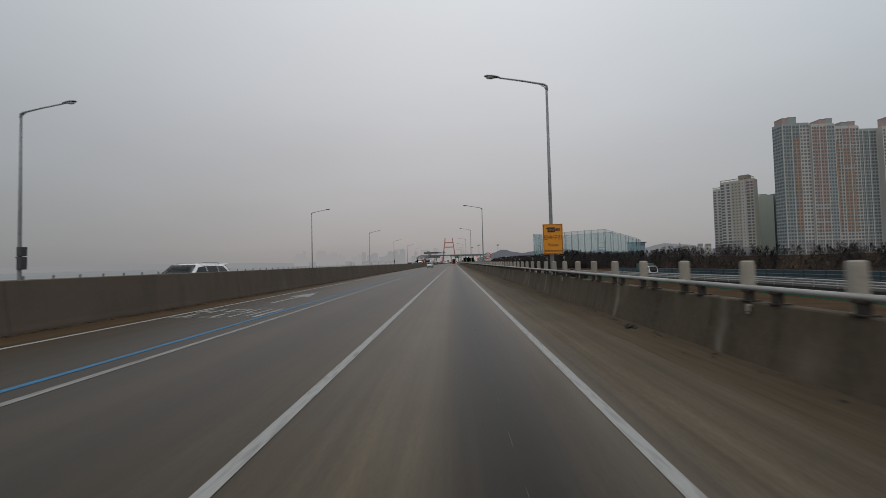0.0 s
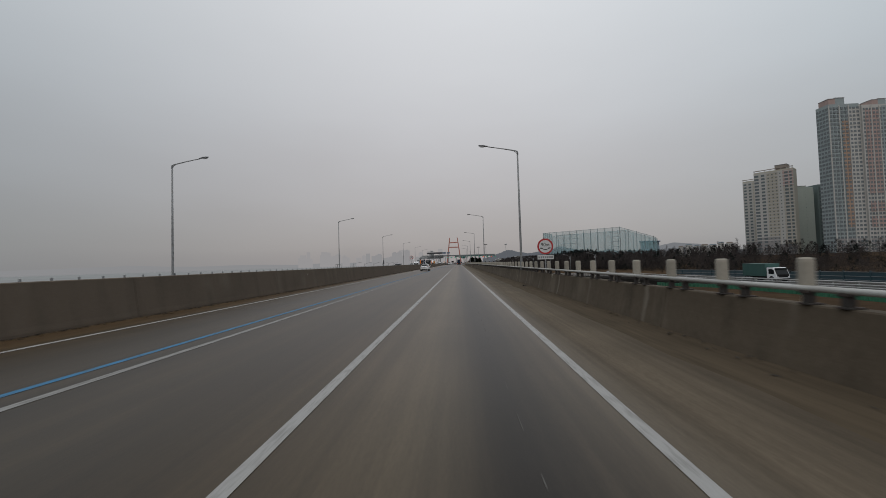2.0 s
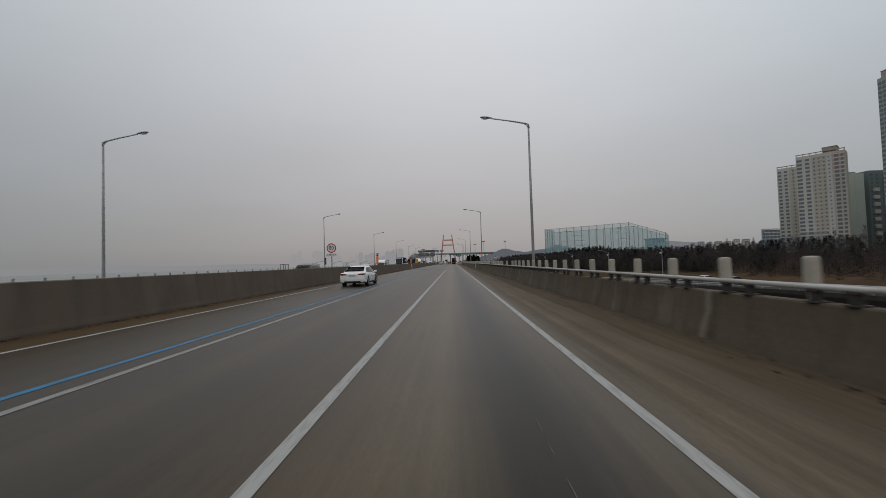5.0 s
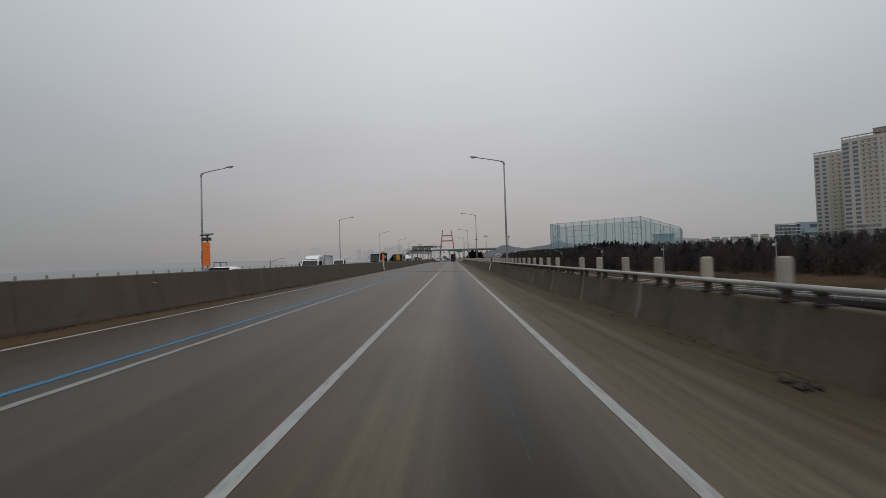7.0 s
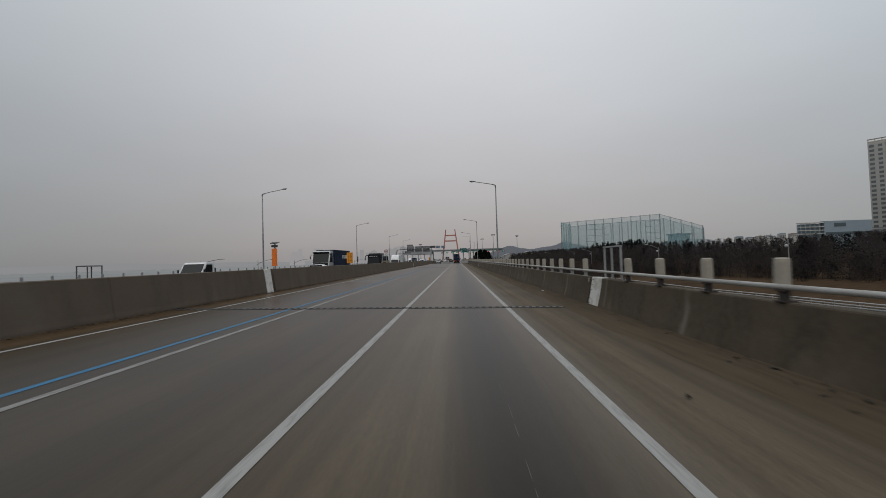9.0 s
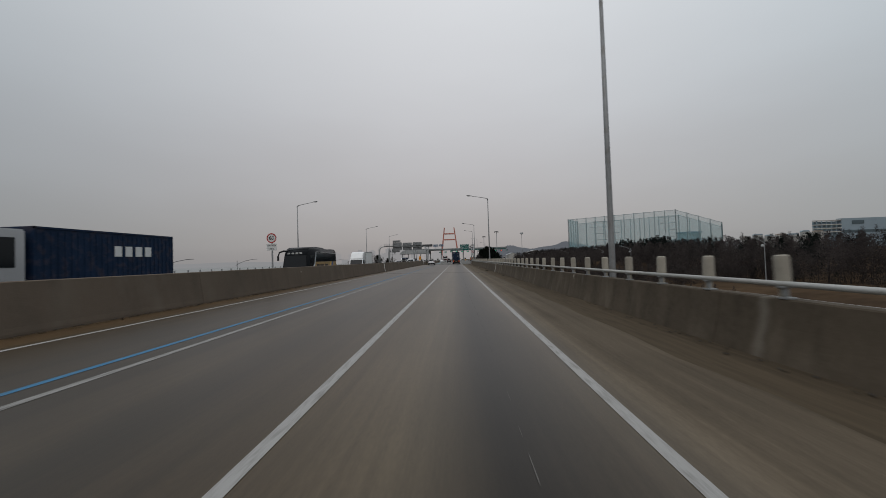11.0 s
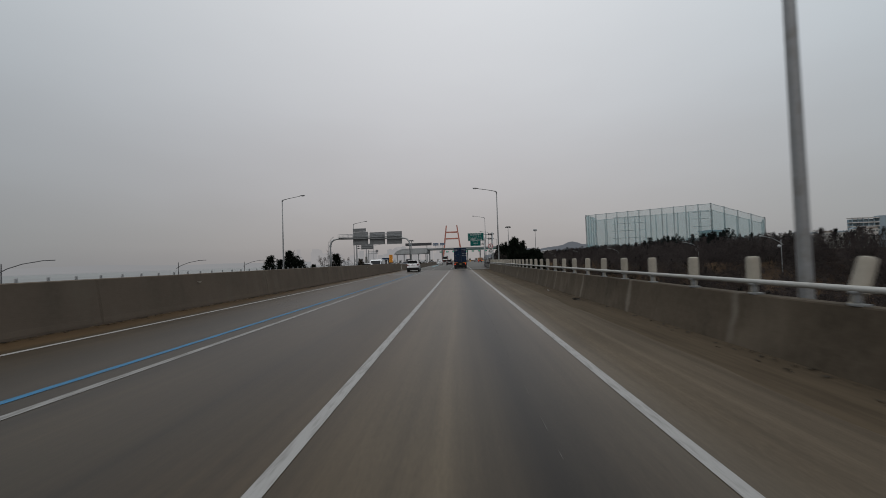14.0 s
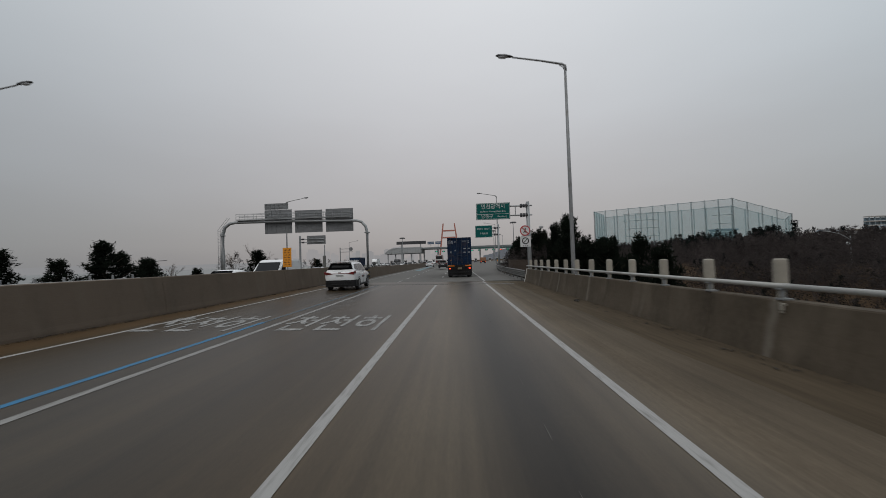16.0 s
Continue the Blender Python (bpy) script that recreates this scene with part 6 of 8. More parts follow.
def lorry(name, at, label, cab_mat, box_mat, cab_h, box_dims, fairing, marks=False):
    """Oncoming lorry: nose at -y."""
    th = thing(name, at, 0, label, "truck", "oncoming lorries")
    bl, bw, bh, zb = box_dims
    w = min(bw, 2.5)
    prof = [(-1.9, 0.45), (-1.95, 1.0), (-1.85, cab_h * 0.52), (-1.45, cab_h * 0.96), (-1.2, cab_h), (-0.05, cab_h), (-0.05, 0.45)]
    b = bmesh.new()
    prism(b, prof, 0, -w / 2 * 0.94, w / 2 * 0.94)
    bmesh.ops.bevel(b, geom=b.edges[:], offset=0.06, segments=2, affect="EDGES")
    cab = part("cab", b, cab_mat, th)
    b = bmesh.new()
    prism(b, [(-1.90, cab_h * 0.54), (-1.50, cab_h * 0.92), (-1.47, cab_h * 0.92), (-1.87, cab_h * 0.54)], 0, -w * 0.42, w * 0.42)
    part("windscreen", b, "car_glass", cab, "large windscreen")
    for s in (-1, 1):
        b = bmesh.new()
        prism(b, [(-1.55, cab_h * 0.56), (-0.45, cab_h * 0.56), (-0.45, cab_h * 0.90), (-1.25, cab_h * 0.90)], 0, s * w * 0.471, s * w * 0.476)
        part("side_window", b, "car_glass", cab)
        b = bmesh.new()
        box(b, (s * (w / 2 + 0.15), -1.75, cab_h * 0.74), (0.10, 0.12, 0.42), bevel=0.03)
        rod(b, (s * w * 0.46, -1.6, cab_h * 0.84), (s * (w / 2 + 0.15), -1.75, cab_h * 0.84), 0.02, seg=6)
        part("mirror", b, "black_plastic", cab)
        b = bmesh.new()
        box(b, (s * w * 0.36, -1.96, 0.72), (0.34, 0.10, 0.16), bevel=0.03)
        part("head_lamp", b, "head_lamp", cab)
    b = bmesh.new()
    box(b, (0, -1.94, 0.98), (w * 0.62, 0.06, 0.42), bevel=0.02)
    for i in range(4):
        box(b, (0, -1.98, 0.84 + 0.10 * i), (w * 0.6, 0.02, 0.03))
    part("grille", b, "black_plastic", cab)
    b = bmesh.new()
    box(b, (0, -1.97, 0.52), (w * 0.92, 0.10, 0.26), bevel=0.03)
    part("bumper", b, "black_plastic", cab, "dark front bumper")
    if not fairing:
        b = bmesh.new()
        box(b, (0, -1.62, cab_h * 0.93), (w * 0.86, 0.26, 0.10), (-20, 0, 0), bevel=0.02)
        part("sun_visor", b, "black_plastic", cab)
        b = bmesh.new()
        box(b, (0, -1.93, cab_h * 0.47), (w * 0.80, 0.05, 0.34), bevel=0.02)
        part("front_panel", b, "black_plastic", cab, "dark panel under the windscreen")
    if fairing:
        b = bmesh.new()
        top = zb + bh
        prism(b, [(-1.5, cab_h - 0.02), (-0.9, top - 0.25), (-0.45, top - 0.02), (0.02, top - 0.02), (0.02, cab_h - 0.02)], 0, -w * 0.44, w * 0.44)
        bmesh.ops.bevel(b, geom=b.edges[:], offset=0.08, segments=2, affect="EDGES")
        part("fairing", b, "white_car", cab, "white wind fairing over the cab")
    b = bmesh.new()
    box(b, (0, 0.12 + bl / 2, zb + bh / 2), (bw, bl, bh), bevel=0.03)
    if not fairing:
        for s in (-1, 1):
            for i in range(int(bl / 0.29)):
                box(b, (s * bw / 2, 0.3 + 0.29 * i, zb + bh / 2), (0.04, 0.14, bh - 0.35))
    bx = part("cargo_box", b, box_mat, th)
    b = bmesh.new()
    for s in (-1, 1):
        for z in (zb + 0.05, zb + bh - 0.05):
            box(b, (s * (bw / 2 + 0.01), 0.12 + bl / 2, z), (0.05, bl, 0.08))
        for y in (0.16, bl + 0.08):
            box(b, (s * (bw / 2 + 0.01), y, zb + bh / 2), (0.05, 0.08, bh))
    part("edge_trim", b, "galv" if fairing else box_mat, bx)
    if marks:
        b = bmesh.new()
        for s in (-1, 1):
            for i, hh in enumerate((0.5, 0.5, 0.5, 0.5)):
                box(b, (s * (bw / 2 + 0.03), 4.0 + 0.62 * i, zb + bh * 0.62), (0.02, 0.40, hh))
        part("marking", b, "sign_white", bx, "white bars of a name on the side")
    b = bmesh.new()
    box(b, (0, bl / 2 - 0.4, zb - 0.18), (1.0, bl + 1.6, 0.26))
    part("chassis", b, "black_plastic", th)
    for y in (-1.0, bl * 0.72, bl * 0.86):
        for s in (-1, 1):
            wheel(th, s * (w / 2 - 0.2), y, 0.42 if fairing else 0.5, 0.3)
    return th


lorry("container_lorry", (-17.65, 224.0, 0.05), "white and grey lorry cab pulling a navy blue container", "silver_car", "container_blue", 3.35, (7.6, 2.44, 2.45, 1.05), False, True)
lorry("box_lorry", (-15.6, 272.4, 0.12), "white box lorry with a rounded fairing over the cab", "white_car", "canvas_white", 2.15, (5.0, 2.2, 2.5, 0.75), True)
lorry("box_lorry", (-14.6, 174.9, 0.14), "white box lorry with a rounded fairing over the cab", "white_car", "canvas_white", 1.95, (2.9, 1.8, 1.65, 0.70), True)
lorry("container_lorry", (-24.6, 397.0, 0.3), "navy blue container lorry leaving the toll plaza", "silver_car", "container_blue", 2.3, (6.0, 2.2, 2.0, 0.9), False)
lorry("box_lorry", (-36.0, 476.0, 0.0), "white box lorry leaving the toll plaza", "white_car", "canvas_white", 2.3, (5.0, 2.3, 2.6, 0.9), True)
lorry("container_lorry", (-31.0, 505.0, 0.0), "dark lorry leaving the toll plaza", "dark_car", "dark_box", 2.6, (6.0, 2.4, 2.3, 0.9), False)
fb = thing("flatbed_lorry", (-19.35, 201.0, 0.12), 0, "small white flatbed lorry with low dropsides", "truck", "oncoming lorries")
b = bmesh.new()
prism(b, [(-1.7, 0.4), (-1.75, 0.95), (-1.5, 1.2), (-1.1, 1.92), (-0.9, 1.98), (0.0, 1.98), (0.0, 0.4)], 0, -0.85, 0.85)
bmesh.ops.bevel(b, geom=b.edges[:], offset=0.06, segments=2, affect="EDGES")
cab = part("cab", b, "white_car", fb)
b = bmesh.new()
prism(b, [(-1.53, 1.24), (-1.14, 1.86), (-1.12, 1.86), (-1.50, 1.24)], 0, -0.76, 0.76)
part("windscreen", b, "car_glass", cab)
for s in (-1, 1):
    b = bmesh.new()
    box(b, (s * 1.0, -1.45, 1.35), (0.12, 0.06, 0.24), bevel=0.02)
    part("mirror", b, "black_plastic", cab)
for s in (-1, 1):
    b = bmesh.new()
    prism(b, [(-1.3, 1.2), (-0.3, 1.2), (-0.3, 1.82), (-1.0, 1.82)], 0, s * 0.853, s * 0.858)
    part("side_window", b, "car_glass", cab)
b = bmesh.new()
box(b, (0, 1.6, 0.82), (1.7, 3.0, 0.1))
for s in (-1, 1):
    box(b, (s * 0.83, 1.6, 1.0), (0.05, 3.0, 0.36))
for y in (0.12, 3.08):
    box(b, (0, y, 1.0), (1.7, 0.05, 0.36 if y > 1 else 1.1))
part("bed", b, "dark_car", fb, "dark steel load bed")
for y in (-0.9, 2.2):
    for s in (-1, 1):
        wheel(fb, s * 0.72, y, 0.32, 0.22)

# coach on the opposite carriageway, nose at -y
bus = thing("coach", (-16.4, 254.0, 0.1), 0, "black and gold coach with blue and yellow stripes", "bus")
b = bmesh.new()
NOSE = [(-4.9, 0.35), (-4.98, 0.9), (-4.92, 1.35), (-4.62, 2.55), (-4.3, 3.1), (-3.7, 3.36), (-2.2, 3.44), (0.4, 3.40), (1.5, 3.12), (2.4, 3.10), (2.9, 3.30), (4.55, 3.30), (4.86, 3.08), (4.95, 2.0), (4.92, 0.35)]
prism(b, NOSE, 0, -1.235, 1.235)
bmesh.ops.bevel(b, geom=b.edges[:], offset=0.12, segments=3, affect="EDGES")
part("body", b, "bus_dark", bus, "glossy black coach body", smooth=True)
for s in (-1, 1):
    b = bmesh.new()
    prism(b, [(-3.9, 0.4), (4.8, 0.4), (4.8, 1.82), (-2.62, 1.82), (-2.78, 1.55), (-3.25, 1.1), (-3.9, 0.85)], 0, s * 1.236, s * 1.250)
    part("gold_panel", b, "bus_gold", bus, "dull gold side panel")
    for name, m_, y in (("yellow_stripe", "bus_yellow", 2.0), ("blue_stripe", "bus_blue", 2.62)):
        b = bmesh.new()
        prism(b, [(y, 0.5), (y + 0.5, 0.5), (y + 1.05, 1.82), (y + 0.55, 1.82)], 0, s * 1.251, s * 1.256)
        part(name, b, m_, bus)
    b = bmesh.new()
    tube(b, [(s * 1.245, -3.95, 0.85), (s * 1.25, -3.25, 1.15), (s * 1.25, -2.78, 1.55), (s * 1.25, -2.42, 2.4), (s * 1.25, -2.3, 2.86)], [0.07, 0.085, 0.085, 0.075, 0.06], 6)
    part("pillar_trim", b, "rim", bus, "silver swept pillar trim")
    b = bmesh.new()
    prism(b, [(-2.3, 2.86), (4.75, 2.74), (4.75, 2.82), (-2.3, 2.94)], 0, s * 1.236, s * 1.252)
    part("roof_trim", b, "rim", bus, "thin silver line above the windows")
    for i in range(5):
        b = bmesh.new()
        box(b, (s * 1.238, -1.58 + 1.42 * i, 2.30), (0.02, 1.38, 0.86), bevel=0.008)
        part("side_window", b, "car_glass", bus)
    b = bmesh.new()
    prism(b, [(-4.2, 1.35), (-2.95, 1.35), (-2.62, 2.5), (-3.95, 2.5)], 0, s * 1.236, s * 1.246)
    part("driver_window", b, "car_glass", bus)
    for i in range(9):
        b = bmesh.new()
        box(b, (s * 1.254, -1.9 + 0.40 * i + (0.25 if i > 5 else 0), 1.42), (0.008, 0.30, 0.26 if i % 3 else 0.34))
        part("lettering", b, "bracket", bus, "dark bar of painted lettering")
b = bmesh.new()
tube(b, [(-0.95, -4.40, 2.98), (-1.2, -4.75, 3.0), (-1.5, -5.05, 2.85), (-1.6, -5.15, 2.5)], [0.09, 0.09, 0.08, 0.06], 8)
box(b, (-1.6, -5.16, 2.25), (0.2, 0.14, 0.5), bevel=0.06)
part("mirror_arm", b, "black_plastic", bus, "drooping black mirror arm")
b = bmesh.new()
prism(b, [(-4.965, 1.15), (-4.66, 2.5), (-4.60, 2.5), (-4.9, 1.15)], 0, -1.12, 1.12)
part("windscreen", b, "car_glass", bus, "large raked dark windscreen")
b = bmesh.new()
for i in range(4):
    box(b, (-0.75 + 0.42 * i, -4.56, 2.72), (0.28, 0.04, 0.18), (20, 0, 0), bevel=0.01)
part("destination_bars", b, "sign_white", bus, "white bars of a destination sign")
for s in (-1, 1):
    b = bmesh.new()
    box(b, (s * 0.85, -4.99, 0.85), (0.42, 0.06, 0.2), bevel=0.03)
    part("head_lamp", b, "head_lamp", bus)
b = bmesh.new()
box(b, (0, 1.9, 3.22), (1.7, 1.1, 0.16), bevel=0.06)
part("roof_unit", b, "bus_gold", bus, "pale gold cooling unit on the roof")
for y in (-3.2, 2.7):
    for s in (-1, 1):
        wheel(bus, s * 1.08, y, 0.5, 0.3)

# white van at the gantry
van = thing("delivery_van", (-14.2, 333.6, 0.1), 0, "white delivery van on the opposite carriageway", "van")
b = bmesh.new()
prism(b, [(-2.5, 0.35), (-2.55, 0.9), (-1.7, 1.15), (-0.95, 1.95), (-0.5, 2.15), (2.4, 2.15), (2.5, 1.9), (2.5, 0.35)], 0, -0.95, 0.95)
bmesh.ops.bevel(b, geom=b.edges[:], offset=0.09, segments=2, affect="EDGES")
part("body", b, "white_car", van)
b = bmesh.new()
prism(b, [(-1.72, 1.2), (-1.0, 1.96), (-0.97, 1.96), (-1.69, 1.2)], 0, -0.82, 0.82)
part("windscreen", b, "car_glass", van)
for s in (-1, 1):
    b = bmesh.new()
    prism(b, [(-1.35, 1.2), (-0.45, 1.2), (-0.45, 1.9), (-0.8, 1.9)], 0, s * 0.952, s * 0.957)
    part("side_window", b, "car_glass", van)
for y in (-1.6, 1.5):
    for s in (-1, 1):
        wheel(van, s * 0.82, y, 0.34, 0.22)

# red coach and small orange lorry queueing before the toll gate
rb = thing("coach", (-6.4, 448.0, 0.5), 0, "dark red coach with a pale band, seen from behind", "bus")
b = bmesh.new()
prism(b, [(-5.5, 0.3), (-5.56, 1.6), (-5.42, 2.9), (-5.2, 3.22), (5.2, 3.22), (5.5, 2.9), (5.5, 0.3)], 0, -1.2, 1.2)
bmesh.ops.bevel(b, geom=b.edges[:], offset=0.1, segments=2, affect="EDGES")
part("body", b, "red_bus", rb)
b = bmesh.new()
box(b, (0, -5.53, 2.42), (2.0, 0.06, 0.86), (-6, 0, 0), bevel=0.03)
part("rear_window", b, "car_glass", rb)
b = bmesh.new()
box(b, (0, -5.57, 1.62), (2.28, 0.04, 0.34), bevel=0.015)
part("pale_band", b, "canvas_white", rb, "white band across the tail")
b = bmesh.new()
box(b, (0, -5.56, 3.02), (1.3, 0.05, 0.18), (-20, 0, 0), bevel=0.015)
part("route_panel", b, "canvas_white", rb, "pale route panel")
b = bmesh.new()
box(b, (0, -5.57, 0.95), (1.1, 0.04, 0.5), bevel=0.015)
part("engine_grille", b, "black_plastic", rb)
b = bmesh.new()
box(b, (0, -5.58, 0.45), (2.3, 0.10, 0.22), bevel=0.03)
part("rear_bumper", b, "canvas_white", rb, "pale rear bumper")
for s in (-1, 1):
    b = bmesh.new()
    box(b, (s * 1.0, -5.58, 1.0), (0.26, 0.05, 0.42), bevel=0.02)
    part("tail_lamp", b, "tail_lamp", rb)
    for i in range(6):
        b = bmesh.new()
        box(b, (s * 1.2, -4.6 + 1.66 * i, 2.4), (0.02, 1.55, 0.9), bevel=0.008)
        part("side_window", b, "car_glass", rb)
    for y in (-3.4, 3.4):
        wheel(rb, s * 1.05, y, 0.5, 0.3)
ol = thing("small_lorry", (9.5, 452, 0.3), 0, "small lorry with an orange-brown box near the toll gate", "truck")
b = bmesh.new()
box(b, (0, 0, 1.55), (1.95, 3.6, 1.3), bevel=0.05)
cargo = part("cargo_box", b, "tan_box", ol)
for s in (-1, 1):
    b = bmesh.new()
    box(b, (s * 0.48, -1.81, 1.55), (0.88, 0.03, 1.16), bevel=0.01)
    part("door", b, "tan_box", cargo)
b = bmesh.new()
box(b, (0, 0, 0.78), (1.9, 3.7, 0.22), bevel=0.02)
box(b, (0, -1.86, 0.62), (1.8, 0.08, 0.34), bevel=0.02)
part("chassis", b, "black_plastic", ol)
b = bmesh.new()
prism(b, [(1.9, 0.5), (1.9, 2.1), (3.0, 2.1), (3.45, 1.3), (3.5, 0.5)], 0, -0.88, 0.88)
bmesh.ops.bevel(b, geom=b.edges[:], offset=0.06, segments=2, affect="EDGES")
part("cab", b, "white_car", ol)
for s in (-1, 1):
    b = bmesh.new()
    box(b, (s * 0.72, -1.92, 0.72), (0.26, 0.05, 0.18), bevel=0.02)
    part("tail_lamp", b, "brake_lit", ol)
    for y in (-1.2, 2.7):
        wheel(ol, s * 0.78, y, 0.36, 0.24)


# ---- ground, sea and far shore ----
def smooth(a, b, v):
    u = min(1.0, max(0.0, (v - a) / (b - a)))
    return u * u * (3 - 2 * u)


def ground_z(x, y):
    z = -6.0
    plaza = smooth(320, 352, y) * (1 - smooth(60, 140, abs(x)))
    right_ = smooth(40, 62, x) * 3.2 * (1 - 0.6 * smooth(190, 290, y)) + smooth(80, 190, x) * (1.0 + 4.0 * smooth(60, 330, y))
    z += right_
    z += smooth(20, 31, x) * (1 - smooth(40.5, 43, x)) * 2.8 * (1 - smooth(90, 170, y))
    z = z * (1 - plaza) + (-0.9) * plaza
    if 45 < x < 900:
        z += 0.5 * noise.noise((x * 0.05, y * 0.05, 3.0)) * smooth(64, 80, x)
    return z


XS = [-4200, -2000, -900, -400, -200, -120, -80, -50, -36, -30, -26, -18, -8, 0, 6, 10, 16, 24, 32, 36, 40, 43, 46, 54, 62, 68, 76, 86, 98, 112, 130, 150, 175, 205, 250, 320, 420, 600, 900, 1500, 2500, 4200]
YS = [-4200, -1500, -600, -250, -120, -60] + [-30 + 12 * i for i in range(70)] + [830, 880, 950, 1050, 1200, 1500, 2000, 3000, 4200]
gv = [(x, y, ground_z(x, y)) for y in YS for x in XS]
nx = len(XS)
gf = [(j * nx + i, j * nx + i + 1, (j + 1) * nx + i + 1, (j + 1) * nx + i) for j in range(len(YS) - 1) for i in range(nx - 1)]
me = bpy.data.meshes.new("ground")
me.from_pydata(gv, [], gf)
me.materials.append(M["dry_ground"])
tagged(new("ground", me), "dry brown winter ground beside the elevated road", "ground", kind="structure")

bm = bmesh.new()
bm.faces.new([bm.verts.new(p) for p in ((-4200, -4200, -5.4), (-32, -4200, -5.4), (-32, 325, -5.4), (-70, 420, -5.4), (-130, 600, -5.4), (-220, 1200, -5.4), (-260, 4200, -5.4), (-4200, 4200, -5.4))])
structure("water", bm, "sea", "flat grey sea under haze", "sea")
bm = bmesh.new()
for x0, x1, y0, y1 in ((-420, -60, -300, 260), (-800, -300, 150, 900), (-1500, -700, -200, 700)):
    ring_ = []
    for k in range(40):
        a = k * math.tau / 40
        s = 1 + 0.25 * noise.noise((math.cos(a) * 1.7, math.sin(a) * 1.7, x0 * 0.01))
        ring_.append(bm.verts.new(((x0 + x1) / 2 + (x1 - x0) / 2 * s * math.cos(a), (y0 + y1) / 2 + (y1 - y0) / 2 * s * math.sin(a), -5.38)))
    bm.faces.new(ring_)
structure("mudflat", bm, "mud", "grey tidal mudflats showing above the sea", "mudflat")


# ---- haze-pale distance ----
# no fog in the scene: distance haze is put into flat glowing colours
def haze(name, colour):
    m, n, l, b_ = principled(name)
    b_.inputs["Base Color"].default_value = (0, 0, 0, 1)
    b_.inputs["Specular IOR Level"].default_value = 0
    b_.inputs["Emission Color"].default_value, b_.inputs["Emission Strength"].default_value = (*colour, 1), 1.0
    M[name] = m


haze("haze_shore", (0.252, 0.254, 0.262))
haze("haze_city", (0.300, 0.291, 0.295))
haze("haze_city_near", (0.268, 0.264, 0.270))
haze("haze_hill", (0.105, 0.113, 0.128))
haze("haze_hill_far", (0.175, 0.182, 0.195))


def ridge(name, dist, a0, a1, low, high, seed, material, label, trees=0.0):
    """A far skyline as a strip on an arc; angles in degrees to the right of straight ahead."""
    v, f = [], []
    n = 900 if trees else 160
    for i in range(n + 1):
        u = i / n
        a = radians(a0 + (a1 - a0) * u)
        h = low + (high - low) * (0.5 + 0.5 * noise.fractal((u * 4 + seed, seed, 0), 1.3, 2.0, 5)) * min(1, 6 * u, 6 * (1 - u))
        h += trees * (noise.noise((u * 260, seed, 7.0)) + 0.6 * noise.noise((u * 700, seed, 3.0)))
        v += [(dist * math.sin(a), 150 + dist * math.cos(a), -8), (dist * math.sin(a), 150 + dist * math.cos(a), h)]
    f = [(2 * i, 2 * i + 2, 2 * i + 3, 2 * i + 1) for i in range(n)]
    me_ = bpy.data.meshes.new(name)
    me_.from_pydata(v, [], f)
    me_.materials.append(M[material])
    tagged(new(name, me_), label, "backdrop", kind="structure")


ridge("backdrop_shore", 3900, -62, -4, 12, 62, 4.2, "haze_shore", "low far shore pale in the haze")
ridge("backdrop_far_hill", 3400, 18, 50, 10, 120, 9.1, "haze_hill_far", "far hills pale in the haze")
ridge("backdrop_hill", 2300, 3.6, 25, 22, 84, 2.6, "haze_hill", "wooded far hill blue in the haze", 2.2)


def skyline(name, dist, a0, a1, count, h0, h1, material, seed):
    r = random.Random(seed)
    b = bmesh.new()
    for i in range(count):
        a = radians(r.uniform(a0, a1))
        h, w = r.uniform(h0, h1) * r.uniform(0.6, 1), r.uniform(28, 60)
        x, y = dist * math.sin(a), 150 + dist * math.cos(a)
        box(b, (x, y, h / 2 - 4), (w, 24, h + 8), (0, 0, -math.degrees(a)))
        if r.random() < 0.5:
            box(b, (x, y, h + 3), (w * 0.5, 20, 8), (0, 0, -math.degrees(a)))
    structure(name, b, material, "city towers faint in the haze", "backdrop")


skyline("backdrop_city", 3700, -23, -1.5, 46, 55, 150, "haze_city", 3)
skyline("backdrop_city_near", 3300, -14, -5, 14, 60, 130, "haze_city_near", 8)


# ---- lower road beside the bridge ----
def deck_z(y):
    """The side road sinks away from the bridge."""
    for (ya, za), (yb, zb) in zip(DIP, DIP[1:]):
        if ya <= y <= yb:
            return za + (zb - za) * (y - ya) / (yb - ya)
    return DIP[-1][1]


DIP = [(-400, -2.4), (60, -2.4), (146, -3.3), (211, -5.2), (245, -5.75), (900, -6.1)]
bm = bmesh.new()
rings = []
for y in [-260, -60] + list(range(0, 310, 10)):
    z = deck_z(y)
    rings.append([bm.verts.new((x, y, zz)) for x, zz in ((43.4, z), (57.5, z), (58.0, z - 0.5), (56.0, z - 4), (45.0, z - 4), (43.4, z - 0.5))])
for p, q in zip(rings, rings[1:]):
    for k in range(6):
        bm.faces.new((p[k], p[(k + 1) % 6], q[(k + 1) % 6], q[k]))
structure("road_lower", bm, "asphalt", "grey side road below the bridge", "road")
lr = thing("road_railing", label="white tubular guard rail along the side road", category="railing")
b = bmesh.new()
box(b, (0, 0, 0.45), (0.10, 0.12, 1.0), bevel=0.02)
pm = as_mesh("post", b, "white_rail")
for i in range(116):
    y = -60 + 3.0 * i
    piece("post", pm, lr, (43.75, y, deck_z(y)))
for z in (0.30, 0.58, 0.90):
    b = bmesh.new()
    tube(b, [(43.65, y, deck_z(y) + z) for y in (-62, 0, 60, 146, 178, 211, 228, 245, 290)], 0.085, 8)
    part("rail", b, "white_rail", lr)
gfence = thing("green_fence", label="green panel fence below the bridge", category="fence")
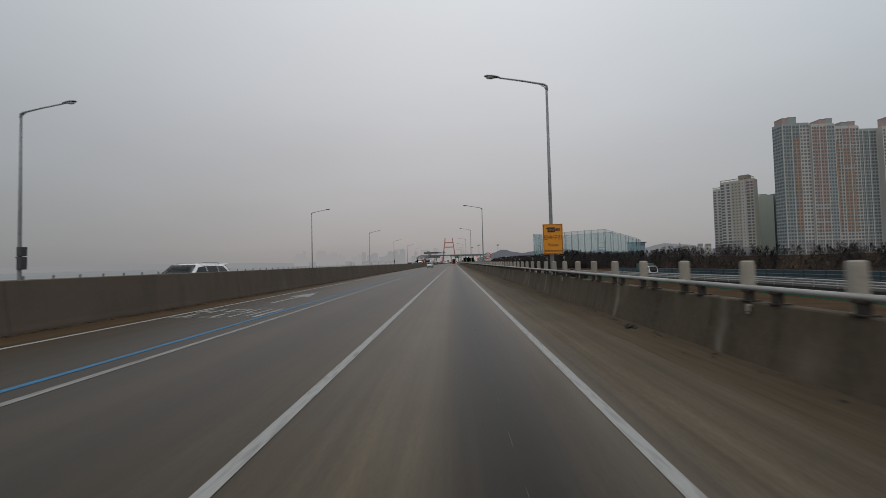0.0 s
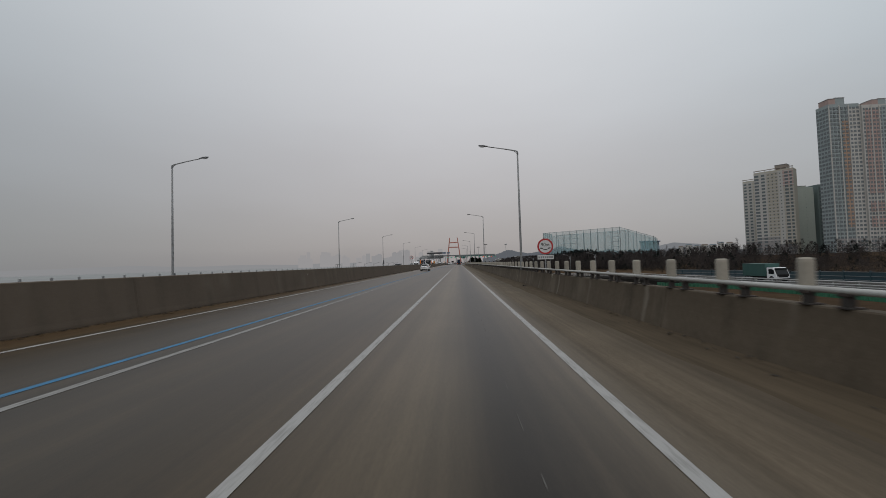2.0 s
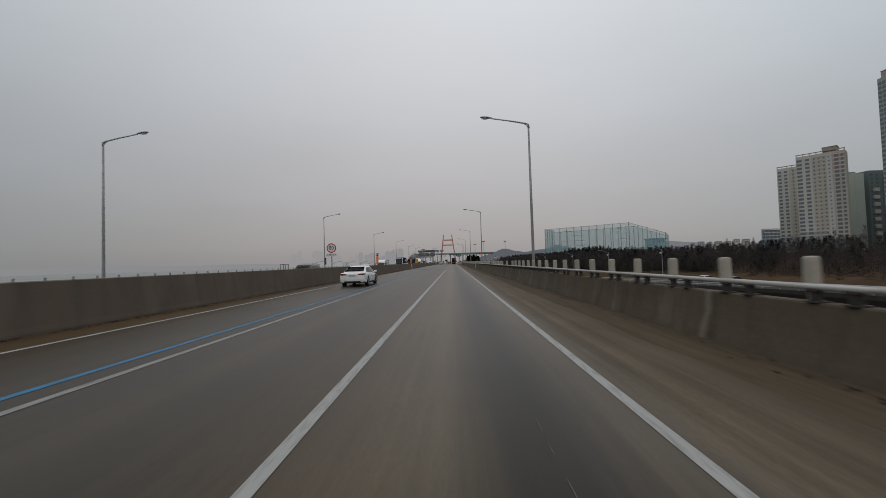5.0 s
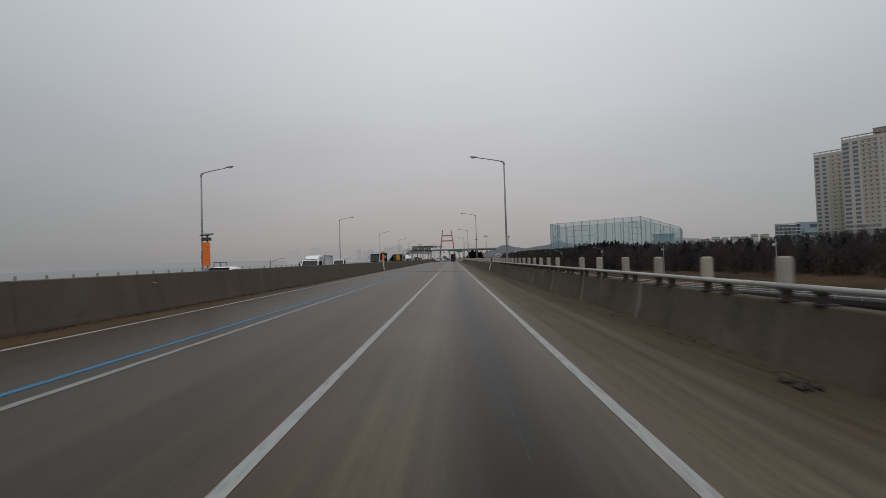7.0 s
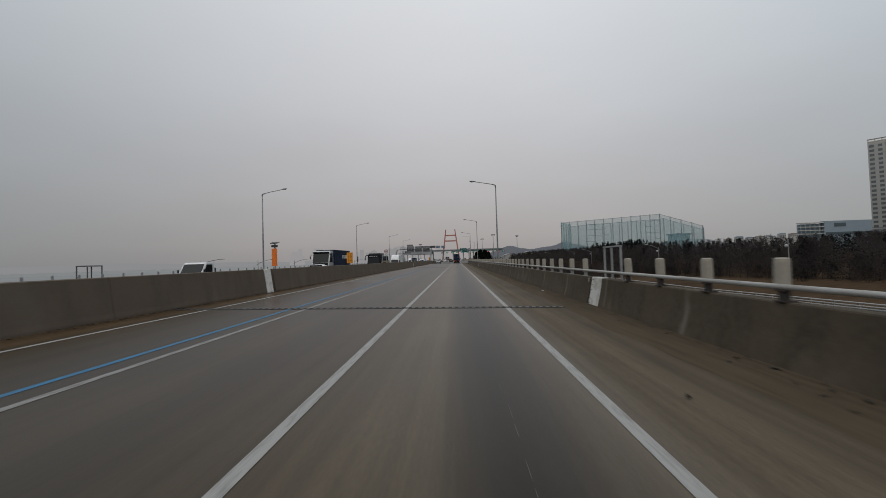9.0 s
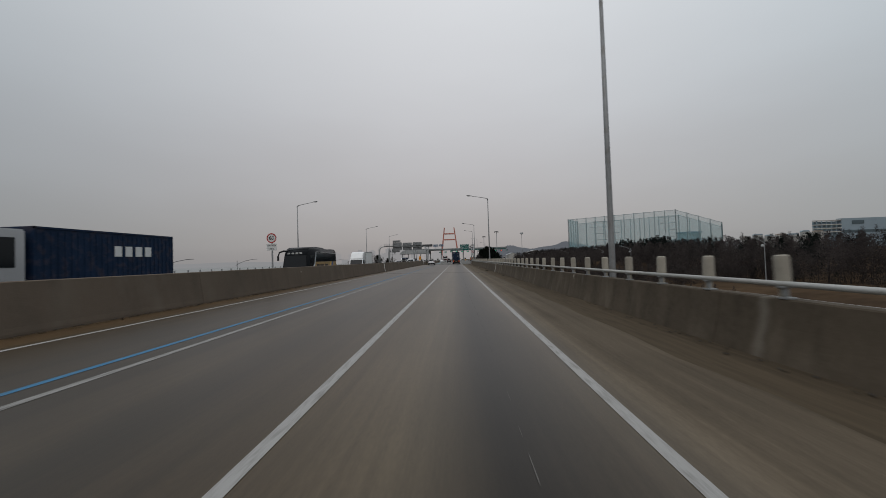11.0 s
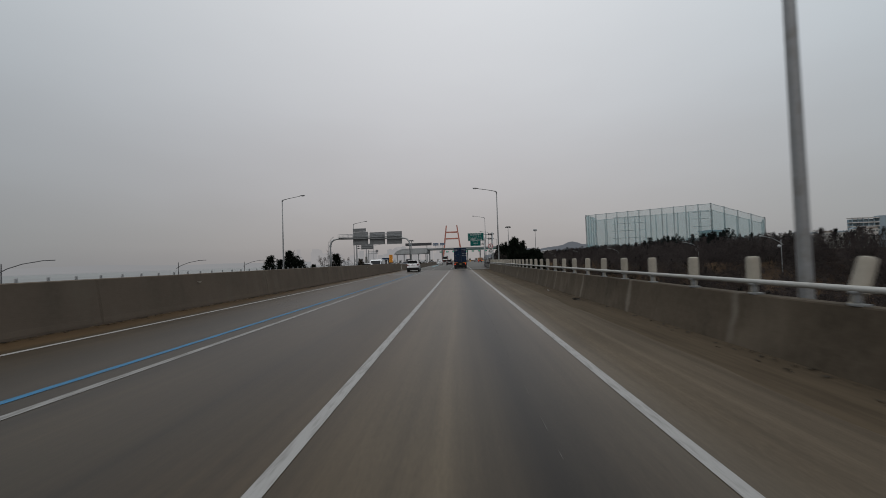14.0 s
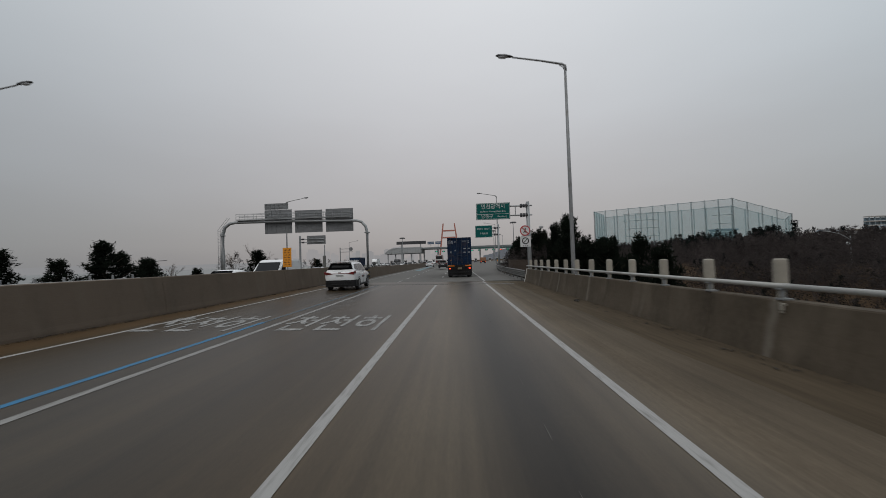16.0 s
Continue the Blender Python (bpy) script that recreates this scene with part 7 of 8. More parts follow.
for i in range(37):
    b = bmesh.new()
    wave = [(39.4 + (0.0 if k % 4 < 2 else 0.07), -32 + 4.1 * i + 0.25 * k) for k in range(17)]
    low = -3.9 - 0.9 * smooth(90, 130, -32 + 4.1 * i)
    prism(b, wave + [(39.5, y_) for _, y_ in reversed(wave)], 2, low - 0.8, low + 1.2)
    part("panel", b, "green_fence", gfence)
nb = thing("noise_barrier", label="blue-grey glazed noise barrier in a steel frame", category="noise barrier")
b = bmesh.new()
box(b, (0, 0, 0.75), (0.06, 3.8, 1.5), bevel=0.01)
panem = as_mesh("pane", b, "fence_blue")
b = bmesh.new()
box(b, (0, 0, 0.8), (0.16, 0.16, 1.8), bevel=0.01)
postm = as_mesh("post", b, "fence_blue")
b = bmesh.new()
for z in (0.28, 0.85, 1.5):
    box(b, (-0.08, 0, z), (0.08, 4.0, 0.08))
railm = as_mesh("frame_rail", b, "galv")
for i in range(50):
    y = -50 + 4 * i
    zz = deck_z(y) - 0.15
    piece("pane", panem, nb, (59.0, y + 2, zz))
    piece("post", postm, nb, (58.95, y, zz))
    piece("frame_rail", railm, nb, (59.0, y + 2, zz))

# slim curved lamps of the side road
sl = thing("road_lamp", (56, 203.3, -5.7), label="slim grey road lamp with a curved arm and a globe", category="street lamp", group="side road lamps")
b = bmesh.new()
tube(b, [(0, 0, -0.8), (0, 0, 4), (0, 0, 9.1)], [0.10, 0.085, 0.06], 8)
part("pole", b, "galv", sl)
b = bmesh.new()
tube(b, [(0.35, 0, 8.2), (-0.3, 0, 8.75), (-1.4, 0, 9.4), (-2.9, 0, 9.8)], [0.05, 0.05, 0.045, 0.04], 7)
part("arm", b, "galv", sl)
b = bmesh.new()
box(b, (-3.2, 0, 9.84), (0.8, 0.3, 0.12), (0, 8, 0), bevel=0.04)
part("lamp_head", b, "lamp_glass", sl)
b = bmesh.new()
bmesh.ops.create_uvsphere(b, u_segments=12, v_segments=8, radius=0.27, matrix=Matrix.Translation((-0.42, -0.1, 8.0)))
part("globe", b, "lamp_glass", sl, "pale round globe lamp")
for y in (240, 283, 338, 362, 409, 452, 500, 540):
    copy_thing(sl, pose(56, y, -5.7))
lorry("side_lorry", (50.0, 104.0, -2.85), "white lorry with a green box on the side road", "white_car", "toll_green", 2.3, (5.0, 2.2, 2.0, 0.9), False)
car("far_car", (52.5, 180.0, -4.3), 0, "silver_car", "silver car on the side road", (4.6, 1.84, 1.5), group="cars on the side road")
car("far_car", (48.0, 165.0, -3.85), 180, "dark_car", "dark car on the side road", (4.6, 1.84, 1.5), group="cars on the side road")


# shore road lamps beyond the sea wall
bm = bmesh.new()
prism(bm, [(-66, -5.1), (-56, -5.1), (-54, -6.2), (-68, -6.2)], 1, 200, 470)
structure("road_shore", bm, "asphalt", "narrow grey shore road beyond the bridge", "road")
sh = thing("shore_lamp", (-60, 262, -5.1), label="slim grey shore lamp with a bent arm", category="street lamp", group="shore road lamps")
b = bmesh.new()
tube(b, [(0, 0, -0.2), (0, 0, 5), (0, 0, 8.3)], [0.10, 0.085, 0.06], 8)
part("pole", b, "lamp_head", sh)
b = bmesh.new()
tube(b, [(-0.3, -0.2, 7.0), (0.4, 0.3, 7.6), (1.5, 1.2, 8.2), (3.0, 2.4, 8.6), (4.0, 3.2, 8.65)], 0.07, 6)
part("arm", b, "lamp_head", sh)
for y in (289, 316, 348.7, 374.7, 402):
    copy_thing(sh, pose(-60, y, -5.1))
pv = thing("shore_shelter", (-60, 234, -5.1), label="small open shelter with thin posts on the shore", category="shelter")
for x, y in ((-0.9, -1.3), (-0.9, 1.3), (0.9, -1.3), (0.9, 1.3)):
    b = bmesh.new()
    rod(b, (x, y, -0.1), (x, y, 7.5), 0.09, seg=8)
    part("post", b, "lamp_head", pv)
b = bmesh.new()
prism(b, [(-1.0, 7.5), (1.0, 7.5), (0.9, 7.7), (-0.9, 7.7)], 1, -1.4, 1.4)
part("roof", b, "lamp_head", pv)


# ---- apartment blocks: panels and single windows ----
WIN = {}
PIERS = {"apartment_tower": (0.01, 0.34, 0.64, 0.99)}


def window_mesh(w, h):
    if (w, h) not in WIN:
        b_ = bmesh.new()
        box(b_, (0, 0, 0), (w, 0.30, h))
        WIN[w, h] = as_mesh("window", b_, "window")
    return WIN[w, h]


def tower(name, x0, x1, y0, y1, z1, wall, strips, label, floors, z0=-4.0, roof=(), west=0, stacks=()):
    """South-facing block. strips: (u0, u1, material, z_low, z_high) fractions; windows by floor and column.
    stacks: (u, width, height) of each window column where they differ; such a block has white floor bands and a roof beam."""
    th = thing(name, label=label, category="apartment block", group="apartment blocks")
    b = bmesh.new()
    box(b, ((x0 + x1) / 2, (y0 + y1) / 2, (z0 + z1) / 2), (x1 - x0, y1 - y0, z1 - z0))
    part("wall", b, wall, th)
    b = bmesh.new()
    for s in (y0 + 0.2, y1 - 0.2):
        box(b, ((x0 + x1) / 2, s, z1 + 0.6), (x1 - x0, 0.4, 1.2))
    for s in (x0 + 0.2, x1 - 0.2):
        box(b, (s, (y0 + y1) / 2, z1 + 0.6), (0.4, y1 - y0 - 0.8, 1.2))
    part("roof_edge", b, wall, th)
    for u0, u1, hh, material in roof:
        b = bmesh.new()
        box(b, (x0 + (x1 - x0) * (u0 + u1) / 2, y0 + (y1 - y0) * 0.45, z1 + hh / 2), ((x1 - x0) * (u1 - u0), (y1 - y0) * 0.8, hh), bevel=0.15)
        part("roof_house", b, material, th)
        b = bmesh.new()
        box(b, (x0 + (x1 - x0) * (u0 + u1) / 2, y0 + (y1 - y0) * 0.45, z1 + hh + 0.3), ((x1 - x0) * (u1 - u0) + 0.3, (y1 - y0) * 0.8 + 0.3, 0.5))
        part("roof_slab", b, "apt_dark", th)
    for k, (u0, u1, material, zl, zh) in enumerate(strips):
        b = bmesh.new()
        box(b, (x0 + (x1 - x0) * (u0 + u1) / 2, y0 - 0.06 - 0.015 * k, z0 + (z1 - z0) * (zl + zh) / 2), ((x1 - x0) * (u1 - u0), 0.3, (z1 - z0) * (zh - zl)))
        part("facade_panel", b, material, th)
    for u in PIERS.get(name, ()):
        b = bmesh.new()
        box(b, (x0 + (x1 - x0) * u, y0 - 0.22, (z0 + z1) / 2), (0.7, 0.5, z1 - z0))
        part("pier", b, "apt_white", th)
    cols, ww, hh = floors[1], floors[2], floors[3]
    dz = (z1 - z0 - 3) / floors[0]
    mesh = window_mesh(ww, hh)
    for i in range(floors[0]):
        for k in range(0 if stacks else cols):
            piece("window", mesh, th, (x0 + (x1 - x0) * (k + 0.5) / cols, y0 - 0.26, z0 + 2.2 + dz * (i + 0.5)))
    if west:
        for i in range(floors[0]):
            for k in range(west):
                piece("window", mesh, th, (x0 - 0.05, y0 + (y1 - y0) * (k + 0.5) / west, z0 + 2.2 + dz * (i + 0.5)), (0, 0, 90))
    for u, ww, hh in stacks:
        pane = window_mesh(ww, hh)
        for i in range(floors[0]):
            piece("window", pane, th, (x0 + (x1 - x0) * u, y0 - 0.26, z0 + 2.2 + dz * (i + 0.5)))
    if stacks:
        b = bmesh.new()
        box(b, (0, 0, 0), (x1 - x0 + 0.2, 0.3, 0.62))
        band = as_mesh("floor_band", b, "apt_white")
        for i in range(int(floors[0] * 0.22), floors[0] + 1):
            piece("floor_band", band, th, ((x0 + x1) / 2, y0 - 0.14, z0 + 2.2 + dz * i))
        b = bmesh.new()
        box(b, ((x0 + x1) / 2, y0 + 0.3, z1 + 2.7), (x1 - x0 + 0.3, 0.7, 0.6))
        part("roof_beam", b, "apt_brown", th, "brown beam standing over the roof edge")
        for k in range(8):
            b = bmesh.new()
            box(b, (x0 + 0.4 + (x1 - x0 - 0.8) * k / 7, y0 + 0.3, z1 + 1.9), (0.5, 0.5, 1.4))
            part("roof_post", b, "apt_white", th)
    return th


P, O, Wt, Gr, Dk = "apt_pink", "apt_orange", "apt_white", "apt_grey", "apt_dark"
cream = tower("apartment_block", 0, 25, 0, 12, 77.6, "apt_cream", [(0.0, 0.34, Wt, 0.16, 1.0), (0.0, 1.0, Dk, 0, 0.24)], "cream apartment block with white bands and small dark windows", (24, 6, 1.7, 1.5), roof=((0.7, 0.95, 3.9, "apt_brown"),), stacks=((0.08, 2.4, 1.7), (0.25, 2.2, 1.7), (0.46, 0.9, 0.9), (0.60, 0.9, 0.9), (0.74, 0.9, 0.9)))
cream.matrix_basis = pose(306.2, 472.9, 0, 0, 0, -50)
cream = tower("apartment_block", 0, 28.5, 0, 13, 76.8, "apt_cream", [(0.0, 0.33, Wt, 0.2, 1.0), (0.62, 0.74, Wt, 0.1, 1.0), (0.0, 0.60, Dk, 0, 0.26), (0.60, 1.0, Dk, 0, 0.17), (0.74, 1.0, P, 0.82, 1.0)], "cream apartment block with white bands, grey base and pinkish top", (25, 10, 1.8, 1.5), roof=((0.55, 0.85, 5.2, "apt_brown"),), stacks=((0.07, 3.2, 1.8), (0.24, 2.6, 1.7), (0.38, 0.9, 0.9), (0.48, 0.9, 0.9), (0.58, 0.9, 0.9), (0.68, 0.9, 0.9), (0.83, 2.4, 1.7), (0.94, 1.6, 1.7)))
cream.matrix_basis = pose(282.6, 424.4, 0, 0, 0, -50)
tower("apartment_block", 343.4, 357, 428, 441, 64.8, "apt_teal", [], "dark grey-green apartment block with protruding white balconies", (20, 3, 1.8, 1.4))
tower("apartment_block", 324.4, 339.6, 428, 440, 62.6, "apt_green", [(0.0, 0.62, "apt_green", 0, 1.0)], "pale green blank end wall of an apartment block", (20, 1, 0.3, 0.4), roof=((0.1, 0.6, 2.2, "apt_green"),))
tower("apartment_tower", 301, 325, 366, 377, 119, Gr, [(0.42, 0.62, O, 0.20, 0.90), (0.66, 1.0, Wt, 0.0, 0.98), (0.0, 1.0, Dk, 0.0, 0.13)], "tall blue-grey apartment tower with orange panels", (38, 8, 1.9, 1.7), roof=((0.04, 0.26, 5.5, P), (0.26, 0.56, 6.2, Gr)), west=4)
tower("apartment_tower", 325.2, 346, 364.5, 377, 117, Wt, [(0.12, 0.62, P, 0.42, 0.98), (0.12, 0.62, P, 0.30, 0.37), (0.12, 0.62, P, 0.20, 0.27), (0.72, 1.0, Gr, 0.0, 1.0), (0.0, 1.0, Dk, 0.0, 0.13)], "tall white apartment tower with terracotta panels", (38, 8, 1.6, 1.7), roof=((0.42, 0.66, 5.0, P), (0.66, 0.95, 5.6, Gr)))
tower("apartment_tower", 346.2, 369, 366.5, 377, 115, Wt, [(0.0, 0.22, O, 0.2, 0.9), (0.38, 0.78, O, 0.2, 0.68), (0.38, 0.78, O, 0.71, 0.84), (0.38, 0.78, P, 0.87, 0.99), (0.0, 1.0, Dk, 0.0, 0.14)], "tall white apartment tower with orange panels", (38, 8, 1.7, 1.7), roof=((0.35, 0.62, 4.4, Gr), (0.62, 0.9, 4.8, P)))
tower("apartment_tower", 369.2, 388, 370, 377, 113, Gr, [(0.0, 1.0, Dk, 0.0, 0.14)], "tall blue-grey recessed apartment tower", (37, 7, 1.8, 1.7))
tower("apartment_tower", 388.2, 412, 365, 377, 113, Wt, [(0.3, 0.65, O, 0.15, 0.92), (0.8, 1.0, Gr, 0, 1.0)], "tall white apartment tower with orange panels", (37, 8, 1.7, 1.7), roof=((0.3, 0.45, 10, P), (0.45, 0.75, 10.6, Gr)))
tower("apartment_tower", 412.2, 450, 367, 377, 115, Gr, [(0.3, 0.5, O, 0.15, 0.92), (0.6, 0.8, Wt, 0, 1.0)], "tall blue-grey apartment tower with orange panels", (37, 8, 1.7, 1.7), roof=((0.2, 0.5, 7, P),))
# balconies of the grey-green block
bb = bpy.data.objects["apartment_block.002"]
for i in range(9):
    b = bmesh.new()
    box(b, (348, 427.2, 2 + 6.0 * i), (4.2, 1.6, 3.0), bevel=0.1)
    part("balcony", b, "apt_white", bb)

# low office hall with an open steel frame at one end
of = thing("office_hall", (688, 985, -8), label="pale blue-grey office hall with an open framed end", category="building")
b = bmesh.new()
box(b, (100, 5, 30), (108, 10, 66))
part("wall", b, "far_building", of)
for i, z in enumerate((38, 45, 52, 60)):
    b = bmesh.new()
    box(b, (23, 5, z), (47, 10, 1.6))
    part("floor_slab", b, "apt_white", of)
for i in range(6):
    b = bmesh.new()
    box(b, (1 + 9 * i, 1, 25), (1.1, 1.1, 68))
    part("column", b, "far_building", of)
b = bmesh.new()
box(b, (23, 8.5, 20), (45, 3, 76))
part("recessed_wall", b, "hall_blue", of)
b = bmesh.new()
box(b, (76, -0.3, 55), (22, 0.8, 7))
part("window_band", b, "blue_panel", of)
b = bmesh.new()
box(b, (100, -0.3, 38), (104, 0.8, 5))
part("window_band", b, "blue_panel", of)

# pale low blocks that stand far behind the wood
rl = random.Random(31)
for i in range(7):
    x, y = 398 + 9.5 * i, 764 - 7.0 * i
    h, w = rl.uniform(18.0, 24.0), rl.uniform(7.0, 11.0)
    lb = thing("low_block", (x, y, 0), -25, "pale low housing block half hidden by trees", "building", "far low blocks")
    b = bmesh.new()
    box(b, (0, 0, h / 2 - 2), (w, 9, h + 4), bevel=0.1)
    part("wall", b, "apt_white", lb)
    b = bmesh.new()
    prism(b, [(-w / 2 - 0.4, h), (w / 2 + 0.4, h), (w / 2 - 1.2, h + 1.6), (-w / 2 + 1.2, h + 1.6)], 1, -4.9, 4.9)
    part("roof", b, "far_building" if i % 3 else "apt_brown", lb)
    for k in range(4):
        b = bmesh.new()
        box(b, (-w / 2 + w * (k + 0.5) / 4, -4.55, h - 2.2), (w / 7, 0.2, 1.5))
        part("window", b, "window", lb)

# low white halls beyond the trees
for x, y, w, h in ((64, 655, 11, 6.5), (98, 700, 19, 9.5)):
    hall = thing("white_hall", (x, y, 0), label="low white industrial hall", category="building", group="white halls")
    b = bmesh.new()
    prism(b, [(-w / 2, -2), (w / 2, -2), (w / 2, h - 2), (0, h), (-w / 2, h - 2)], 1, 0, 25)
    part("wall", b, "apt_white", hall)
    b = bmesh.new()
    for s in (-1, 1):
        prism(b, [(0, h + 0.05), (s * (w / 2 + 0.4), h - 2.0), (s * (w / 2 + 0.4), h - 1.7), (0, h + 0.35)], 1, -0.5, 25.5)
    part("roof", b, "toll_grey", hall)


# ---- golf range net ----
net = thing("golf_net", label="huge green golf range net hung between steel masts", category="golf net")
A, B_, C = Vector((146.6, 726.5, 0)), Vector((257.6, 679.3, 0)), Vector((308.9, 677.6, 0))
back = Vector((0.545, 0.84, 0)) * 42
HA, HB, HC = 48.0, 50.9, 34.3


def mast(p, h, r=0.9):
    b_ = bmesh.new()
    for dx, dy in ((-1, -1), (1, -1), (1, 1), (-1, 1)):
        rod(b_, (p.x + dx * r * 0.5, p.y + dy * r * 0.5, -3), (p.x + dx * r * 0.4, p.y + dy * r * 0.4, h), 0.10, seg=5)
    for i in range(int(h / 3)):
        s = 1 if i % 2 else -1
        rod(b_, (p.x - s * r * 0.5, p.y - r * 0.5, 3 * i), (p.x + s * r * 0.5, p.y - r * 0.5, 3 * i + 3), 0.06, seg=4)
        box(b_, (p.x, p.y, 3 * i), (r, r, 0.08))
    part("mast", b_, "net_steel", net)


def net_wall(p, q, hp, hq, bays_, material):
    for i in range(bays_):
        a, c = p.lerp(q, i / bays_), p.lerp(q, (i + 1) / bays_)
        ha, hc = hp + (hq - hp) * i / bays_, hp + (hq - hp) * (i + 1) / bays_
        b_ = bmesh.new()
        low, high = [], []
        for k in range(7):
            u = k / 6
            m = a.lerp(c, u)
            low.append(b_.verts.new((m.x, m.y, -3)))
            high.append(b_.verts.new((m.x, m.y, ha + (hc - ha) * u - 4 * 0.3 * u * (1 - u))))
        for k in range(6):
            b_.faces.new((low[k], low[k + 1], high[k + 1], high[k]))
        part("net_panel", b_, material, net)
        b_ = bmesh.new()
        tube(b_, [(a.lerp(c, k / 6).x, a.lerp(c, k / 6).y, ha + (hc - ha) * k / 6 - 4 * 0.3 * (k / 6) * (1 - k / 6)) for k in range(7)], 0.22, 4)
        part("rope", b_, "net_steel", net)


for p, q, hp, hq, n_, m_ in ((A, B_, HA, HB, 11, "net_green"), (B_, C, HB, HC, 4, "net_green"), (A, A + back, HA, HA, 4, "net_dense"), (A + back, B_ + back, HA - 3, HB - 3, 11, "net_green"), (B_ + back, C + back, HB - 3, HC - 3, 4, "net_green"), (C, C + back, HC, HC - 2, 2, "net_green")):
    net_wall(p, q, hp, hq, n_, m_)
    for i in range(n_ + 1):
        mast(p.lerp(q, i / n_), hp + (hq - hp) * i / n_ + 0.5)
for i in (3, 4, 5, 10, 11):
    for z in (12, 20, 28, 36, 43):
        p, q = A.lerp(B_, (i - 0.5) / 11), A.lerp(B_, min(1, (i + 0.5) / 11))
        b = bmesh.new()
        rod(b, (p.x, p.y, z), (q.x, q.y, z), 0.22, seg=4)
        part("brace", b, "net_steel", net)
# blue hall far behind the net
bh = thing("blue_hall", (446, 980, -9.5), 22, "blue flat-roofed hall seen through the golf net", "building")
b = bmesh.new()
box(b, (0, 0, 20), (34, 22, 52), bevel=0.2)
part("wall", b, "hall_blue", bh)
b = bmesh.new()
box(b, (0, 0, 47.2), (38, 26, 2.4), bevel=0.3)
part("roof", b, "sign_blue", bh, "dark blue overhanging roof slab")
for i in range(8):
    b = bmesh.new()
    box(b, (-14 + 4.0 * i, -11.1, 41.5), (2.6, 0.4, 4.5))
    part("window", b, "window", bh)

# ---- toll gate, masts and bridge pylon beyond it ----
tg = thing("toll_gate", (0, 640, 0), label="wide grey toll gate with a vaulted side roof and booths", category="toll gate")
b = bmesh.new()
box(b, (12, 7, 12.6), (86, 16, 1.5), bevel=0.2)
part("canopy", b, "plaza_steel", tg)
b = bmesh.new()
box(b, (12, -1.3, 12.7), (87, 0.5, 1.5), bevel=0.1)
part("fascia", b, "plaza_steel", tg, "dark grey canopy edge")
b = bmesh.new()
box(b, (24, -1.7, 11.3), (60, 0.4, 1.2), bevel=0.1)
part("lower_beam", b, "toll_green", tg, "dark green beam under the canopy")
vault = [(-60.5, 8.7), (-59.0, 10.6), (-56.5, 12.4), (-53.0, 13.5), (-50.0, 13.8), (-29.2, 13.8), (-29.2, 13.2), (-50.0, 13.2), (-52.6, 12.9), (-56.0, 11.8), (-58.4, 10.2), (-59.6, 8.7)]
b = bmesh.new()
prism(b, vault, 1, -8, 24)
part("vaulted_roof", b, "toll_grey", tg, "pale grey vaulted side roof")
b = bmesh.new()
prism(b, [(-59.6, 8.8), (-58.4, 10.2), (-56.0, 11.8), (-52.6, 12.9), (-50.0, 13.2), (-29.3, 13.2), (-29.3, 8.8)], 1, 23, 23.6)
prism(b, [(-59.6, 8.8), (-58.4, 10.2), (-56.0, 11.8), (-52.6, 12.9), (-50.0, 13.2), (-29.3, 13.2), (-29.3, 8.8)], 1, -7.8, -7.5)
part("gable_panel", b, "toll_grey", tg, "grey cladding of the roof end")
for i in range(14):
    b = bmesh.new()
    x = -58.5 + 2.2 * i
    box(b, (x, -8.1, 11.0 if x > -55 else 9.9), (0.14, 0.2, 4.4 if x > -55 else 2.2))
    part("rib", b, "galv", tg)
for x in (-58, -51.5, -45, -38, -31):
    b = bmesh.new()
    rod(b, (x, -4, -1), (x, -4, 8.8), 0.45, seg=8)
    part("column", b, "toll_grey", tg)
for x in range(-28, 56, 12):
    b = bmesh.new()
    rod(b, (x, 4, -1), (x, 4, 12), 0.6, seg=8)
    part("column", b, "toll_grey", tg)
for i, x in enumerate(range(-56, 54, 6)):
    b = bmesh.new()
    box(b, (x, 2, 1.3), (1.7, 4, 2.8), bevel=0.1)
    box(b, (x, 1, 2.95), (2.3, 5.4, 0.3), bevel=0.05)
    booth = part("booth", b, "apt_white", tg, "pale toll booth")
    b = bmesh.new()
    box(b, (x, -0.03, 1.75), (1.3, 0.06, 1.1), bevel=0.02)
    part("booth_window", b, "car_glass", booth)
    b = bmesh.new()
    box(b, (x, -3.2, 0.45), (0.9, 3.2, 1.2), bevel=0.15)
    part("island_nose", b, "yellow_sign" if i % 2 else "white_concrete", tg, "painted island nose")
    if x > -26:
        b = bmesh.new()
        box(b, (x + 3, -2.0, 9.7), (2.4, 0.3, 1.1), bevel=0.05)
        lane = part("lane_signal", b, "dark_box", tg, "dark lane signal box")
        b = bmesh.new()
        box(b, (x + 3, -2.2, 9.7), (1.1, 0.1, 0.5), bevel=0.03)
        part("signal_face", b, "brake_lit" if i in (15, 17) else "green_lit", lane, "lit lane signal")

